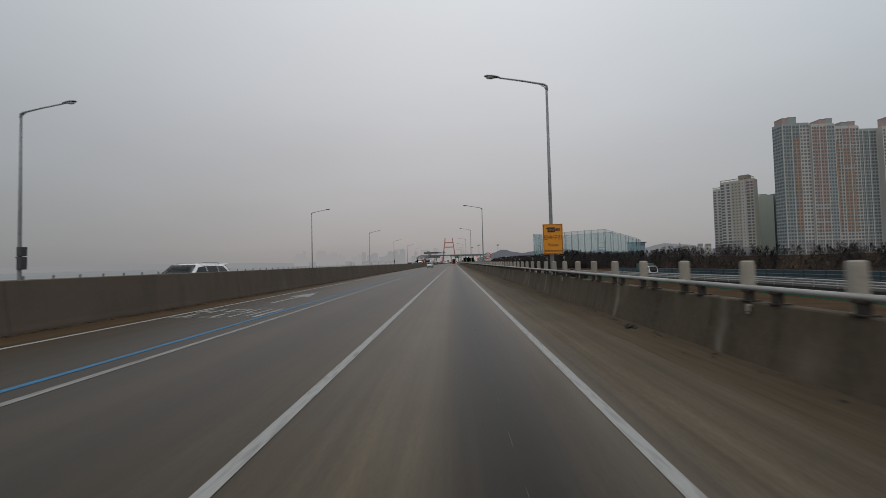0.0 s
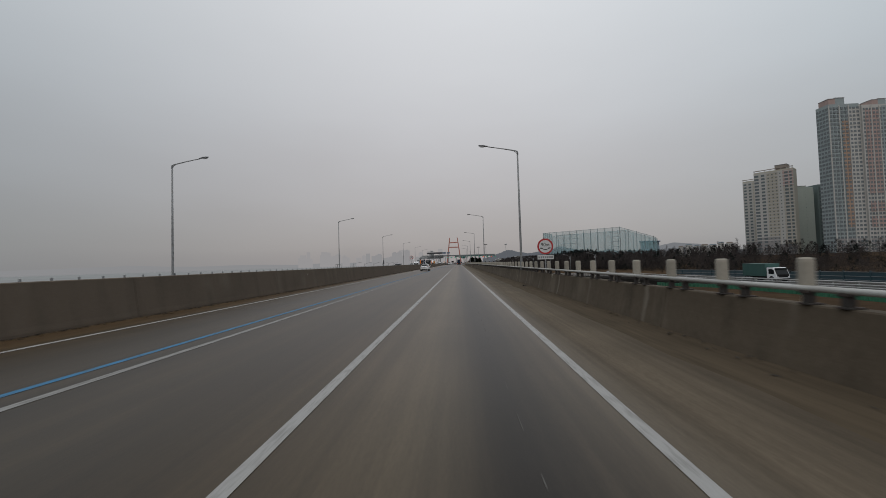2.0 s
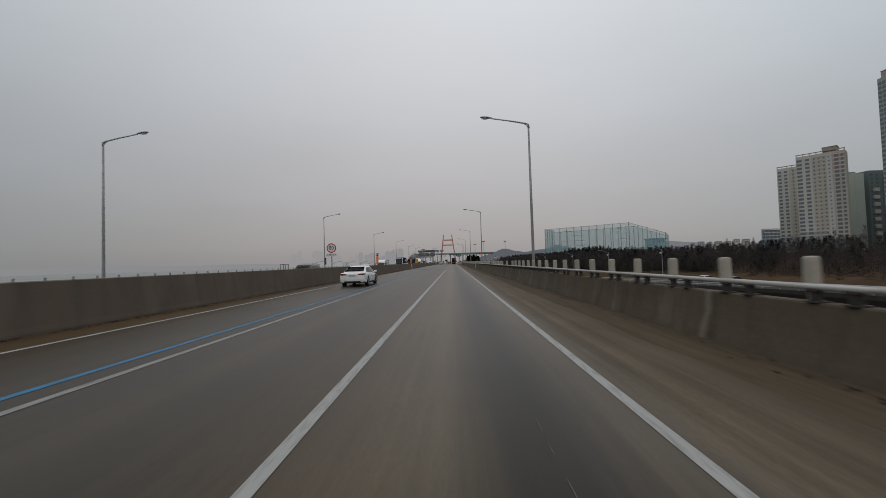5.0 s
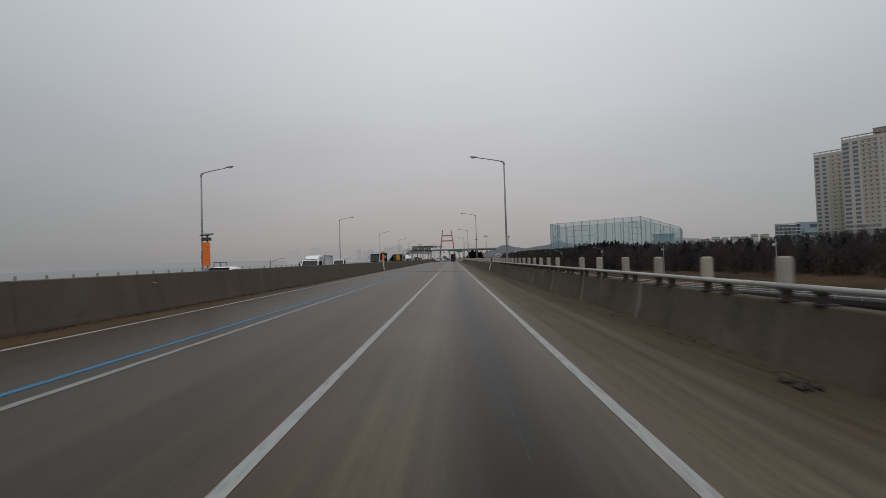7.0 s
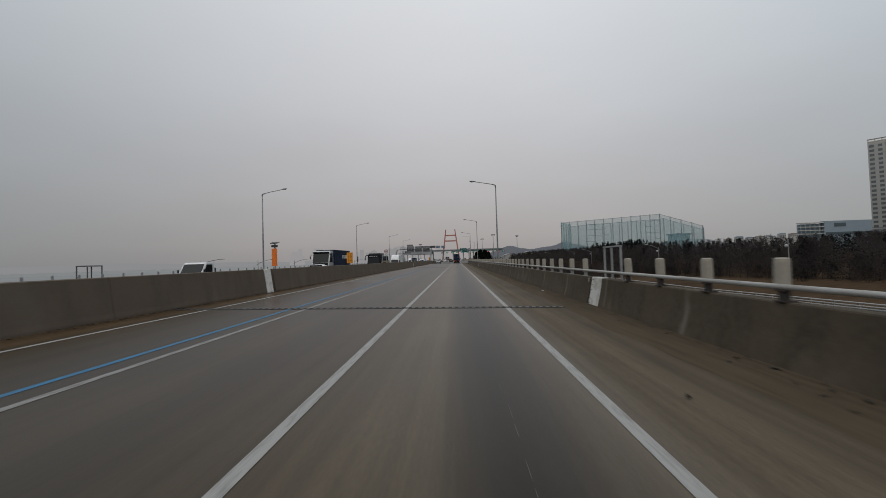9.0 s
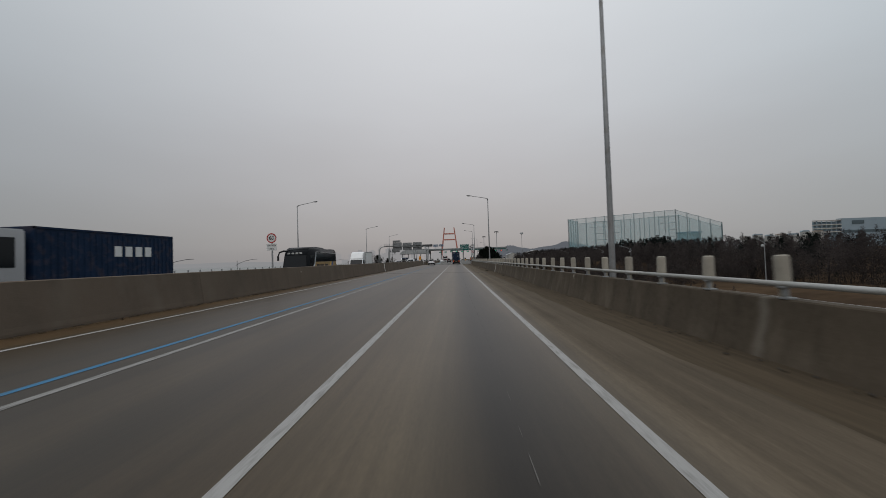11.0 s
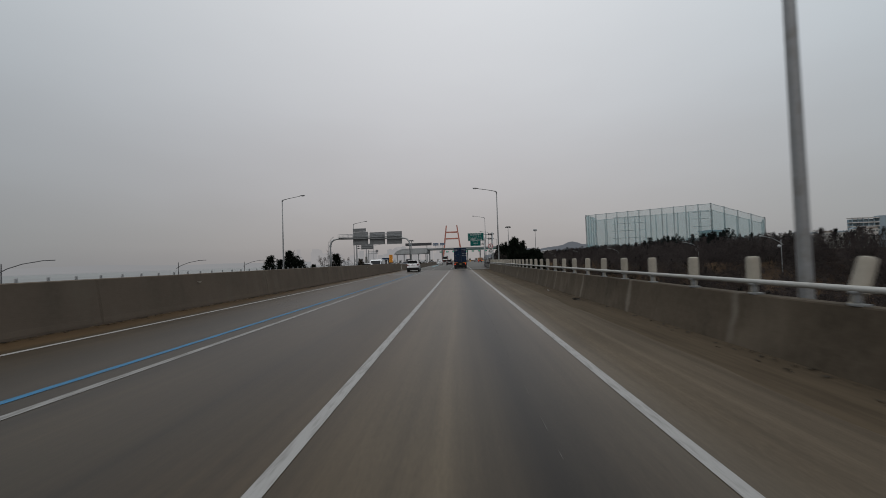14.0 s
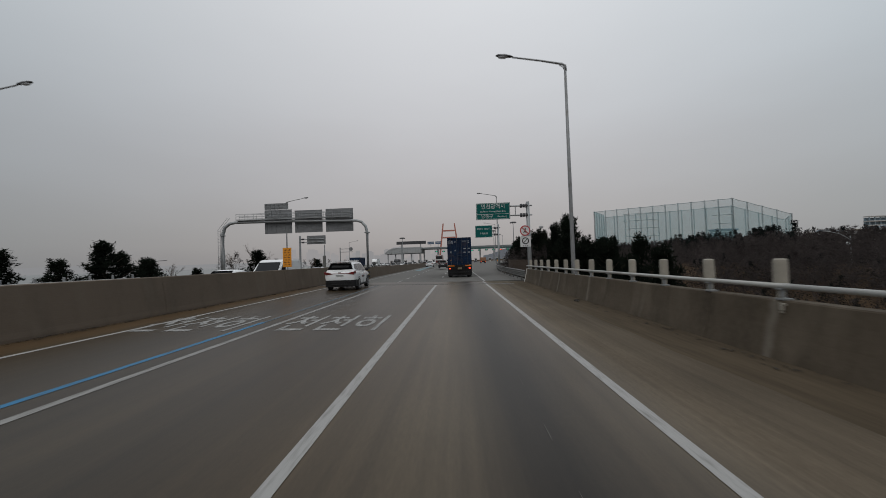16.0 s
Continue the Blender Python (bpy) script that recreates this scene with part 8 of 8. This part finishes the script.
ob_ = thing("overhead_board", (0, 600, 0), label="long dark overhead board on two posts", category="road sign")
b = bmesh.new()
box(b, (-34, 0, 16.0), (22.2, 0.8, 2.3), bevel=0.1)
part("board", b, "dark_box", ob_)
for x in (-41.5, -27):
    b = bmesh.new()
    rod(b, (x, 0.8, -1), (x, 0.8, 16), 0.3, seg=8)
    part("post", b, "galv", ob_)
for x, w in ((-21.6, 5.4), (-15.4, 4.6)):
    bs = thing("blue_sign", (x, 636, 0), label="small blue sign board over the toll canopy", category="road sign", group="blue canopy signs")
    b = bmesh.new()
    box(b, (0, 0, 17.0), (w, 0.4, 2.2), bevel=0.08)
    part("board", b, "sign_blue", bs)
    b = bmesh.new()
    for i in range(4):
        box(b, (-w * 0.36 + w * 0.24 * i, -0.22, 17.0), (w * 0.16, 0.04, 0.7))
    part("writing_bars", b, "toll_grey", bs)
    b = bmesh.new()
    rod(b, (0, 0.4, 13.0), (0, 0.4, 16.4), 0.2, seg=6)
    part("post", b, "galv", bs)

py = thing("bridge_pylon", (-9.6, 850, 0), label="orange-red bridge pylon with two crossbeams", category="bridge pylon")
for s in (-1, 1):
    b = bmesh.new()
    prism(b, [(s * 13.6, -4), (s * 6.9, 53), (s * 8.5, 53), (s * 16.2, -4)], 1, -1.5, 1.5)
    part("leg", b, "orange_steel", py)
for z in (33.5, 43.0):
    b = bmesh.new()
    hw_ = 12.5 - 6.0 * (z + 4) / 56
    box(b, (0, 0, z), (2 * hw_ + 1, 2.6, 2.0), bevel=0.2)
    part("crossbeam", b, "orange_steel", py)


def high_mast(x, y, h, ring_r, dense):
    s = thing("high_mast_light", (x, y, -1), label="tall slender floodlight mast with a crown of lamps", category="light mast", group="light masts")
    b = bmesh.new()
    tube(b, [(0, 0, 0), (0, 0, h * 0.5), (0, 0, h)], [0.32, 0.24, 0.16], 10)
    part("pole", b, "galv", s)
    b = bmesh.new()
    if dense:
        tube(b, [(0, 0, h - 0.2), (0, 0, h + 0.6), (0, 0, h + 1.8), (0, 0, h + 2.0)], [0.4, ring_r, ring_r * 0.9, 0.3], 12)
    else:
        rod(b, (0, 0, h - 0.3), (0, 0, h + 0.1), ring_r, seg=14)
        for k in range(8):
            box(b, (ring_r * math.cos(k * math.tau / 8), ring_r * math.sin(k * math.tau / 8), h - 0.5), (0.6, 0.6, 0.5), bevel=0.05)
    part("crown", b, "lamp_head" if not dense else "toll_grey", s)
    return s


high_mast(35, 547, 25, 1.7, False)
high_mast(71, 636, 27, 1.9, True)
high_mast(-35.2, 560, 18.5, 1.5, False)
high_mast(28, 600, 24, 1.6, False)


# ---- pines with real limbs and needle clumps ----
def pine(seed, h, spread):
    r = random.Random(seed)
    th = thing("pine_tree", label="dark bushy pine tree behind the road edge", category="tree", group="pines")
    b = bmesh.new()
    lean = (r.uniform(-0.5, 0.5), r.uniform(-0.5, 0.5))
    stem = [(lean[0] * t * t + 0.1 * math.sin(5 * t + seed), lean[1] * t * t, h * t) for t in (0, 0.25, 0.5, 0.75, 0.96)]
    tube(b, stem, [0.15, 0.12, 0.09, 0.06, 0.02], 7)
    tips = []
    lobes = [r.uniform(0.55, 1.25) for _ in range(7)]
    for i in range(52):
        t = 0.03 + 0.90 * (i / 51)
        a = i * 2.4 + r.uniform(-0.5, 0.5)
        lobe = lobes[int((a % math.tau) / math.tau * 7) % 7]
        reach = spread * (1.0 - 0.86 * t ** 1.15) * lobe * r.uniform(0.6, 1.12)
        base = Vector((lean[0] * t * t, lean[1] * t * t, h * t))
        rise = r.uniform(0.35, 0.95) if t > 0.35 else r.uniform(0.1, 0.5)
        tip = base + Vector((math.cos(a) * reach, math.sin(a) * reach, reach * rise))
        mid = base.lerp(tip, 0.5) + Vector((0, 0, -0.12 * reach))
        tube(b, [base, mid, tip], [0.04, 0.028, 0.012], 4)
        for u in (0.4, 0.6, 0.78, 0.9, 1.0):
            side = Vector((-math.sin(a), math.cos(a), 0)) * r.uniform(-0.34, 0.34) * reach * u
            tips.append(base.lerp(mid, u / 0.5) if u < 0.5 else mid.lerp(tip, (u - 0.5) / 0.5) + side + Vector((0, 0, r.uniform(0.0, 0.2) * reach)))
    for k in range(9):
        # upright leading shoots break the outline
        base = tips[-1 - 6 * k] if 6 * k < len(tips) else tips[0]
        top_ = base + Vector((r.gauss(0, 0.08), r.gauss(0, 0.08), r.uniform(0.35, 0.8)))
        tube(b, [base, top_], [0.02, 0.008], 4)
        tips += [base.lerp(top_, u) for u in (0.4, 0.7, 1.0)]
    tips += [Vector((lean[0], lean[1], h * t)) for t in (0.88, 0.93, 0.98, 1.03)]
    part("trunk", b, "bark", th)
    v, f = [], []
    for c in tips:
        size = r.uniform(0.7, 1.3)
        for k in range(19):
            d = Vector((r.gauss(0, 0.8), r.gauss(0, 0.8), r.gauss(0.9, 0.6))).normalized()
            ln, w = size * r.uniform(0.16, 0.36) * spread / 2.2, r.uniform(0.027, 0.062) * spread / 2.2
            o = c + Vector((r.gauss(0, 0.11), r.gauss(0, 0.11), r.gauss(0, 0.10))) * size * spread / 2.0
            s_ = d.cross(Vector((r.gauss(0, 1), r.gauss(0, 1), r.gauss(0, 1)))).normalized() * w
            n0 = len(v)
            v += [o - s_, o + s_, o + d * ln]
            f.append((n0, n0 + 1, n0 + 2))
    me_ = bpy.data.meshes.new("crown")
    me_.from_pydata(v, [], f)
    me_.materials.append(M["needles"])
    cr = new("crown", me_)
    cr.parent = th
    return th


pines = [pine(s, h, sp) for s, h, sp in ((11, 5.6, 2.1), (12, 6.2, 2.5), (13, 5.0, 2.3), (14, 6.6, 2.2))]
SPOTS = [(-30.5, 332.6, -1.2, 0.66), (-30.5, 336.6, -1.3, 0.86), (-30.8, 341.3, -1.2, 0.74), (-31.2, 338.9, -1.3, 0.68), (-31, 349.4, -1.2, 0.5), (-30, 362, -1.0, 0.8), (-31, 390, -1.0, 0.75), (-30.5, 328.2, -1.6, 0.72), (-33, 344.5, -1.2, 0.7)]
SPOTS = [(x, y, z, 1.5 * s, 0.97 * s) for x, y, z, s in SPOTS]
rp = random.Random(5)


def bank_pine(x, y, wide, top_):
    # rooted on the slope beside the deck, as tall as it takes to reach its top
    z = ground_z(x, y) - 0.15
    SPOTS.append((x, y, z, wide, (top_ - 0.3 - z) / 6.9))


for x, y, wide, top_ in ((12.2, 327.8, 0.92, 2.7), (11.0, 330.2, 0.9, 3.5), (12.6, 331.6, 0.8, 3.2), (10.9, 333.6, 0.95, 3.9), (12.1, 335.6, 0.85, 3.6), (10.6, 337.8, 1.0, 4.4)):
    bank_pine(x, y, wide, top_)
for i in range(66):
    u = i / 65
    row = i % 3
    bank_pine(10.2 + 1.6 * row + rp.uniform(-0.7, 0.7) + 11 * max(0, u - 0.3), 339 + 90 * u + rp.uniform(-2, 2), 1.0 + rp.uniform(-0.15, 0.22), 4.9 + 0.6 * min(1, 6 * u) + rp.uniform(-1.4, 0.8))
for i, (x, y, z, s, sz) in enumerate(SPOTS):
    m = pose(x, y, z, 0, 0, rp.uniform(0, 360)) @ Matrix.Diagonal((s, s, sz, 1))
    if i < 4:
        pines[i].matrix_basis = m
    else:
        made = copy_thing(pines[i % 4], pose(x, y, z))
        made.matrix_basis = m


# ---- leafless single trees ----
def bare_tree(seed, at, h):
    r = random.Random(seed)
    th = thing("bare_tree", at, label="thin leafless tree behind the opposite parapet", category="tree", group="leafless trees")
    trunk, boughs = bmesh.new(), bmesh.new()

    def grow(bm_, p, d, ln, rad, depth):
        q = p + d * ln * 0.5 + Vector((r.gauss(0, 0.04), r.gauss(0, 0.04), 0)) * ln
        e = q + (d + Vector((r.gauss(0, 0.12), r.gauss(0, 0.12), 0.08))).normalized() * ln * 0.5
        tube(bm_, [p, q, e], [rad, rad * 0.8, rad * 0.6], 5 if depth > 2 else 3)
        if depth == 0:
            return
        for k in range(3 if depth > 1 else 4):
            u = r.uniform(0.45, 1.0)
            side = Vector((r.gauss(0, 1), r.gauss(0, 1), r.uniform(0.1, 0.9))).normalized()
            grow(boughs, p.lerp(e, u), (d * 0.9 + side * 0.75).normalized(), ln * r.uniform(0.5, 0.72), rad * 0.55, depth - 1)

    grow(trunk, Vector((0, 0, -0.2)), Vector((0, 0, 1)), h * 0.46, 0.09, 4)
    part("trunk", trunk, "bark", th)
    part("branches", boughs, "bark", th)


for i, (x, y, h) in enumerate(((-31.8, 365, 6.6), (-30.2, 366, 5.4), (-33, 361, 6.0), (-29.5, 382, 5.0), (-30.5, 400, 5.2), (-31.5, 392, 5.4), (-33, 420, 5.6), (-36, 352, 5.0), (11.5, 366, 5.4), (12.5, 374, 6.0), (10.4, 358, 4.8))):
    bare_tree(40 + i, (x, y, -1.0), h)

ps = thing("plaza_sign", (0, 430, 0), label="grey cantilever post with a round sign by the plaza", category="traffic sign")
b = bmesh.new()
rod(b, (-37.7, 0, -1), (-37.7, 0, 7.0), 0.16, seg=8)
part("post", b, "galv", ps)
for z in (5.6, 6.6):
    b = bmesh.new()
    rod(b, (-37.7, 0, z), (-33.6, 0, z), 0.09, seg=6)
    part("arm", b, "galv", ps)
b = bmesh.new()
rod(b, (-34.2, -0.1, 6.5), (-34.2, 0.02, 6.5), 0.62, seg=20)
part("disc", b, "sign_back", ps)


# ---- bare winter woods: far too many to count ----
def woods(name, seed, spots, twig_count, twig, material, label, stem, slim=1.0):
    r = np.random.default_rng(seed)
    vs, total = [], 0
    for x, y, z, h in spots:
        cr = slim * h * r.uniform(0.30, 0.50)
        n = twig_count
        # points of an upright, uneven crown
        t = r.uniform(0.22 if stem else 0.02, 1.0, n)
        wide = cr * np.sin(np.clip(t * 1.15, 0, 1) * np.pi * 0.93 + 0.12).clip(0.12, 1)
        a, q = r.uniform(0, 2 * np.pi, n), np.sqrt(r.uniform(0, 1, n))
        p = np.stack([x + np.cos(a) * q * wide, y + np.sin(a) * q * wide, z + t * h], 1)
        d = np.stack([np.cos(a) * 0.55 * q + r.normal(0, 0.3, n), np.sin(a) * 0.55 * q + r.normal(0, 0.45, n), r.uniform(-0.1, 0.9, n)], 1) if stem else r.normal(0, 1, (n, 3))
        d /= np.linalg.norm(d, axis=1, keepdims=True)
        ln = r.uniform(twig[0], twig[1], (n, 1)) * h
        s = np.cross(d, r.normal(0, 1, (n, 3)))
        s *= r.uniform(twig[2], twig[3], (n, 1)) * h / np.linalg.norm(s, axis=1, keepdims=True)
        tri = np.stack([p - s, p + s, p + d * ln], 1).reshape(-1, 3)
        vs.append(tri)
        if stem:
            w = 0.013 * h
            top_ = np.array([x + r.normal(0, 0.3), y + r.normal(0, 0.3), z + h])
            base = np.array([[x - w, y, z - 0.5], [x + w, y, z - 0.5], top_, [x, y - w, z - 0.5], [x, y + w, z - 0.5], top_])
            vs.append(base)
    v = np.concatenate(vs)
    me_ = bpy.data.meshes.new(name)
    n3 = len(v) // 3
    me_.from_pydata(v.tolist(), [], [(3 * i, 3 * i + 1, 3 * i + 2) for i in range(n3)])
    me_.materials.append(M[material])
    stuff(name, me_, label, "woods")


rw = random.Random(21)
bare, green = [], []
for i in range(2250):
    y = rw.uniform(-20, 700)
    x = 64 + 95 * rw.random() ** 1.5
    if y > 640 and x < 90:
        continue
    top_z = 1.3 + 0.020 * max(0, min(y, 215) - 80) + (x - 66) * 0.046 + 0.02 * max(0, min(y, 480) - 330)
    z = ground_z(x, y)
    h = (top_z - 0.7 * (1 - smooth(150, 230, y)) - z) * rw.uniform(0.78, 1.02)
    (green if rw.random() < (0.12 if x < 95 else 0.34) else bare).append((x, y, z - 0.2, max(3.0, h)))
for i in range(420):
    # lower scrub on the bank and beside the plaza
    y = rw.uniform(190, 640)
    x = rw.uniform(60, 68)
    bare.append((x, y, ground_z(x, y) - 0.3, rw.uniform(3.0, 6.0)))
scrub = []
for i in range(760):
    # undergrowth along the foot of the wood
    y = rw.uniform(20, 620)
    x = rw.uniform(60.5, 76)
    (scrub if i % 2 else green).append((x, y, ground_z(x, y) - 0.3, rw.uniform(2.2, 3.8)))
for i in range(520):
    y = rw.uniform(60, 560)
    x = rw.uniform(59.6, 66)
    (scrub if i % 3 else green).append((x, y, ground_z(x, y) - 0.4, rw.uniform(1.6, 3.0)))
for i in range(900):
    # thicket between the bridge end and the wood
    y = 296 + 200 * rw.random() ** 1.4
    x = 20 + (y - 320) * 0.16 * (y > 320) + 44 * rw.random()
    if y < 338 and x < 30:
        continue
    scrub.append((x, y, ground_z(x, y) - 0.3, rw.uniform(1.6, 3.4) + 0.035 * x))
for i in range(620):
    # dark thicket on the slope where the bridge meets the land
    y = rw.uniform(303, 350)
    x = rw.uniform(11, 46)
    if x < 12 + (345 - y) * 0.12:
        continue
    (green if i % 4 == 0 else scrub).append((x, y, ground_z(x, y) - 0.4, rw.uniform(1.6, 3.2)))
for i in range(260):
    # low brush on the slope below the deck
    y = rw.uniform(268, 345)
    x = rw.uniform(15, 42)
    scrub.append((x, y, ground_z(x, y) - 0.3, rw.uniform(1.4, 3.0)))
for i in range(70):
    # evergreens on the rise before the golf net
    x = rw.uniform(118, 165)
    y = 303 + x / 0.652 + rw.uniform(-45, 45)
    green.append((x, y, ground_z(x, y) - 0.3, 12.6 + 0.05 * (x - 130) - ground_z(x, y) + rw.uniform(-2.5, 0.3)))
for i in range(60):
    # bare bushes behind the fence at the bridge end
    y = rw.uniform(346, 384)
    scrub.append((7.2 + 0.05 * (y - 346) + rw.uniform(0, 3.2), y, -1.0, rw.uniform(2.4, 4.6)))
for i in range(60):
    # far wood along the plaza edge
    y, x = rw.uniform(480, 690), rw.uniform(60, 120)
    green.append((x, y, ground_z(x, y) - 0.2, rw.uniform(5, 9)))
for x, y, h in ((-29.5, 352, 4.2), (-30, 356, 4.8), (-30, 368, 4.0), (-30.5, 374, 4.4), (-30, 380, 3.8), (-31, 398, 4), (9.5, 362, 4.0), (10.5, 372, 4.5)):
    bare.append((x, y, -1.0, h))
woods("bare_woods", 5, bare, 380, (0.03, 0.10, 0.0036, 0.0085), "twigs", "bare grey-brown winter trees in a dense wood", True)
slims = [(108 + rw.uniform(-6, 12), y + rw.uniform(-3, 3), ground_z(110, y) - 0.2, rw.uniform(9.0, 12.0)) for y in (212, 216, 219, 240, 262, 268, 290, 296, 300, 309, 318, 323, 326, 350, 372, 376, 398)]
woods("slim_trees", 9, slims, 420, (0.02, 0.08, 0.0015, 0.004), "twigs", "slim leafless poplars standing above the wood", True, 0.4)
woods("scrub", 7, scrub, 240, (0.05, 0.15, 0.005, 0.013), "twigs", "dense dark leafless scrub beside the bridge end", False)
woods("evergreen_woods", 6, green, 440, (0.03, 0.065, 0.0076, 0.0178), "bush", "dark evergreen trees among the bare wood", False)


# ---- litter swept against the parapet ----
LITTER = [(4.4, 11.4, 0.35, "debris"), (4.35, 65.4, 0.3, "debris"), (4.4, 246.2, 0.3, "debris"), (4.4, 282.6, 0.35, "debris"), (4.3, 287.2, 0.12, "white_rail"), (4.35, 138.4, 0.3, "debris"), (2.83, 176.2, 0.05, "debris"), (4.25, 264.1, 0.55, "debris"), (4.4, 319.4, 0.3, "debris"), (4.35, 191.5, 0.15, "white_rail")]

def litter(x, y, w, material, label):
    r = random.Random(int(y * 10))
    b_ = bmesh.new()
    for k in range(14):
        a, q = r.uniform(0, math.tau), r.random() ** 0.6 * w
        box(b_, (math.cos(a) * q * 0.35, math.sin(a) * q, 0.012 + 0.03 * r.random()), (r.uniform(0.05, 0.14) * min(1, w * 3), r.uniform(0.06, 0.2) * min(1, w * 3), 0.014), (r.uniform(-25, 25), r.uniform(-25, 25), r.uniform(0, 180)), bevel=0.004)
    ob = tagged(new("litter", as_mesh("litter", b_, material)), label, "litter", "litter by the parapet")
    ob.matrix_basis = pose(x, y, fall(x) + (0.075 if x > 4.2 else 0.004))


for x, y, w, m_ in LITTER:
    litter(x, y, w, m_, "flattened dark debris lying against the parapet foot" if m_ == "debris" else "pale scrap of litter on the dusty shoulder")
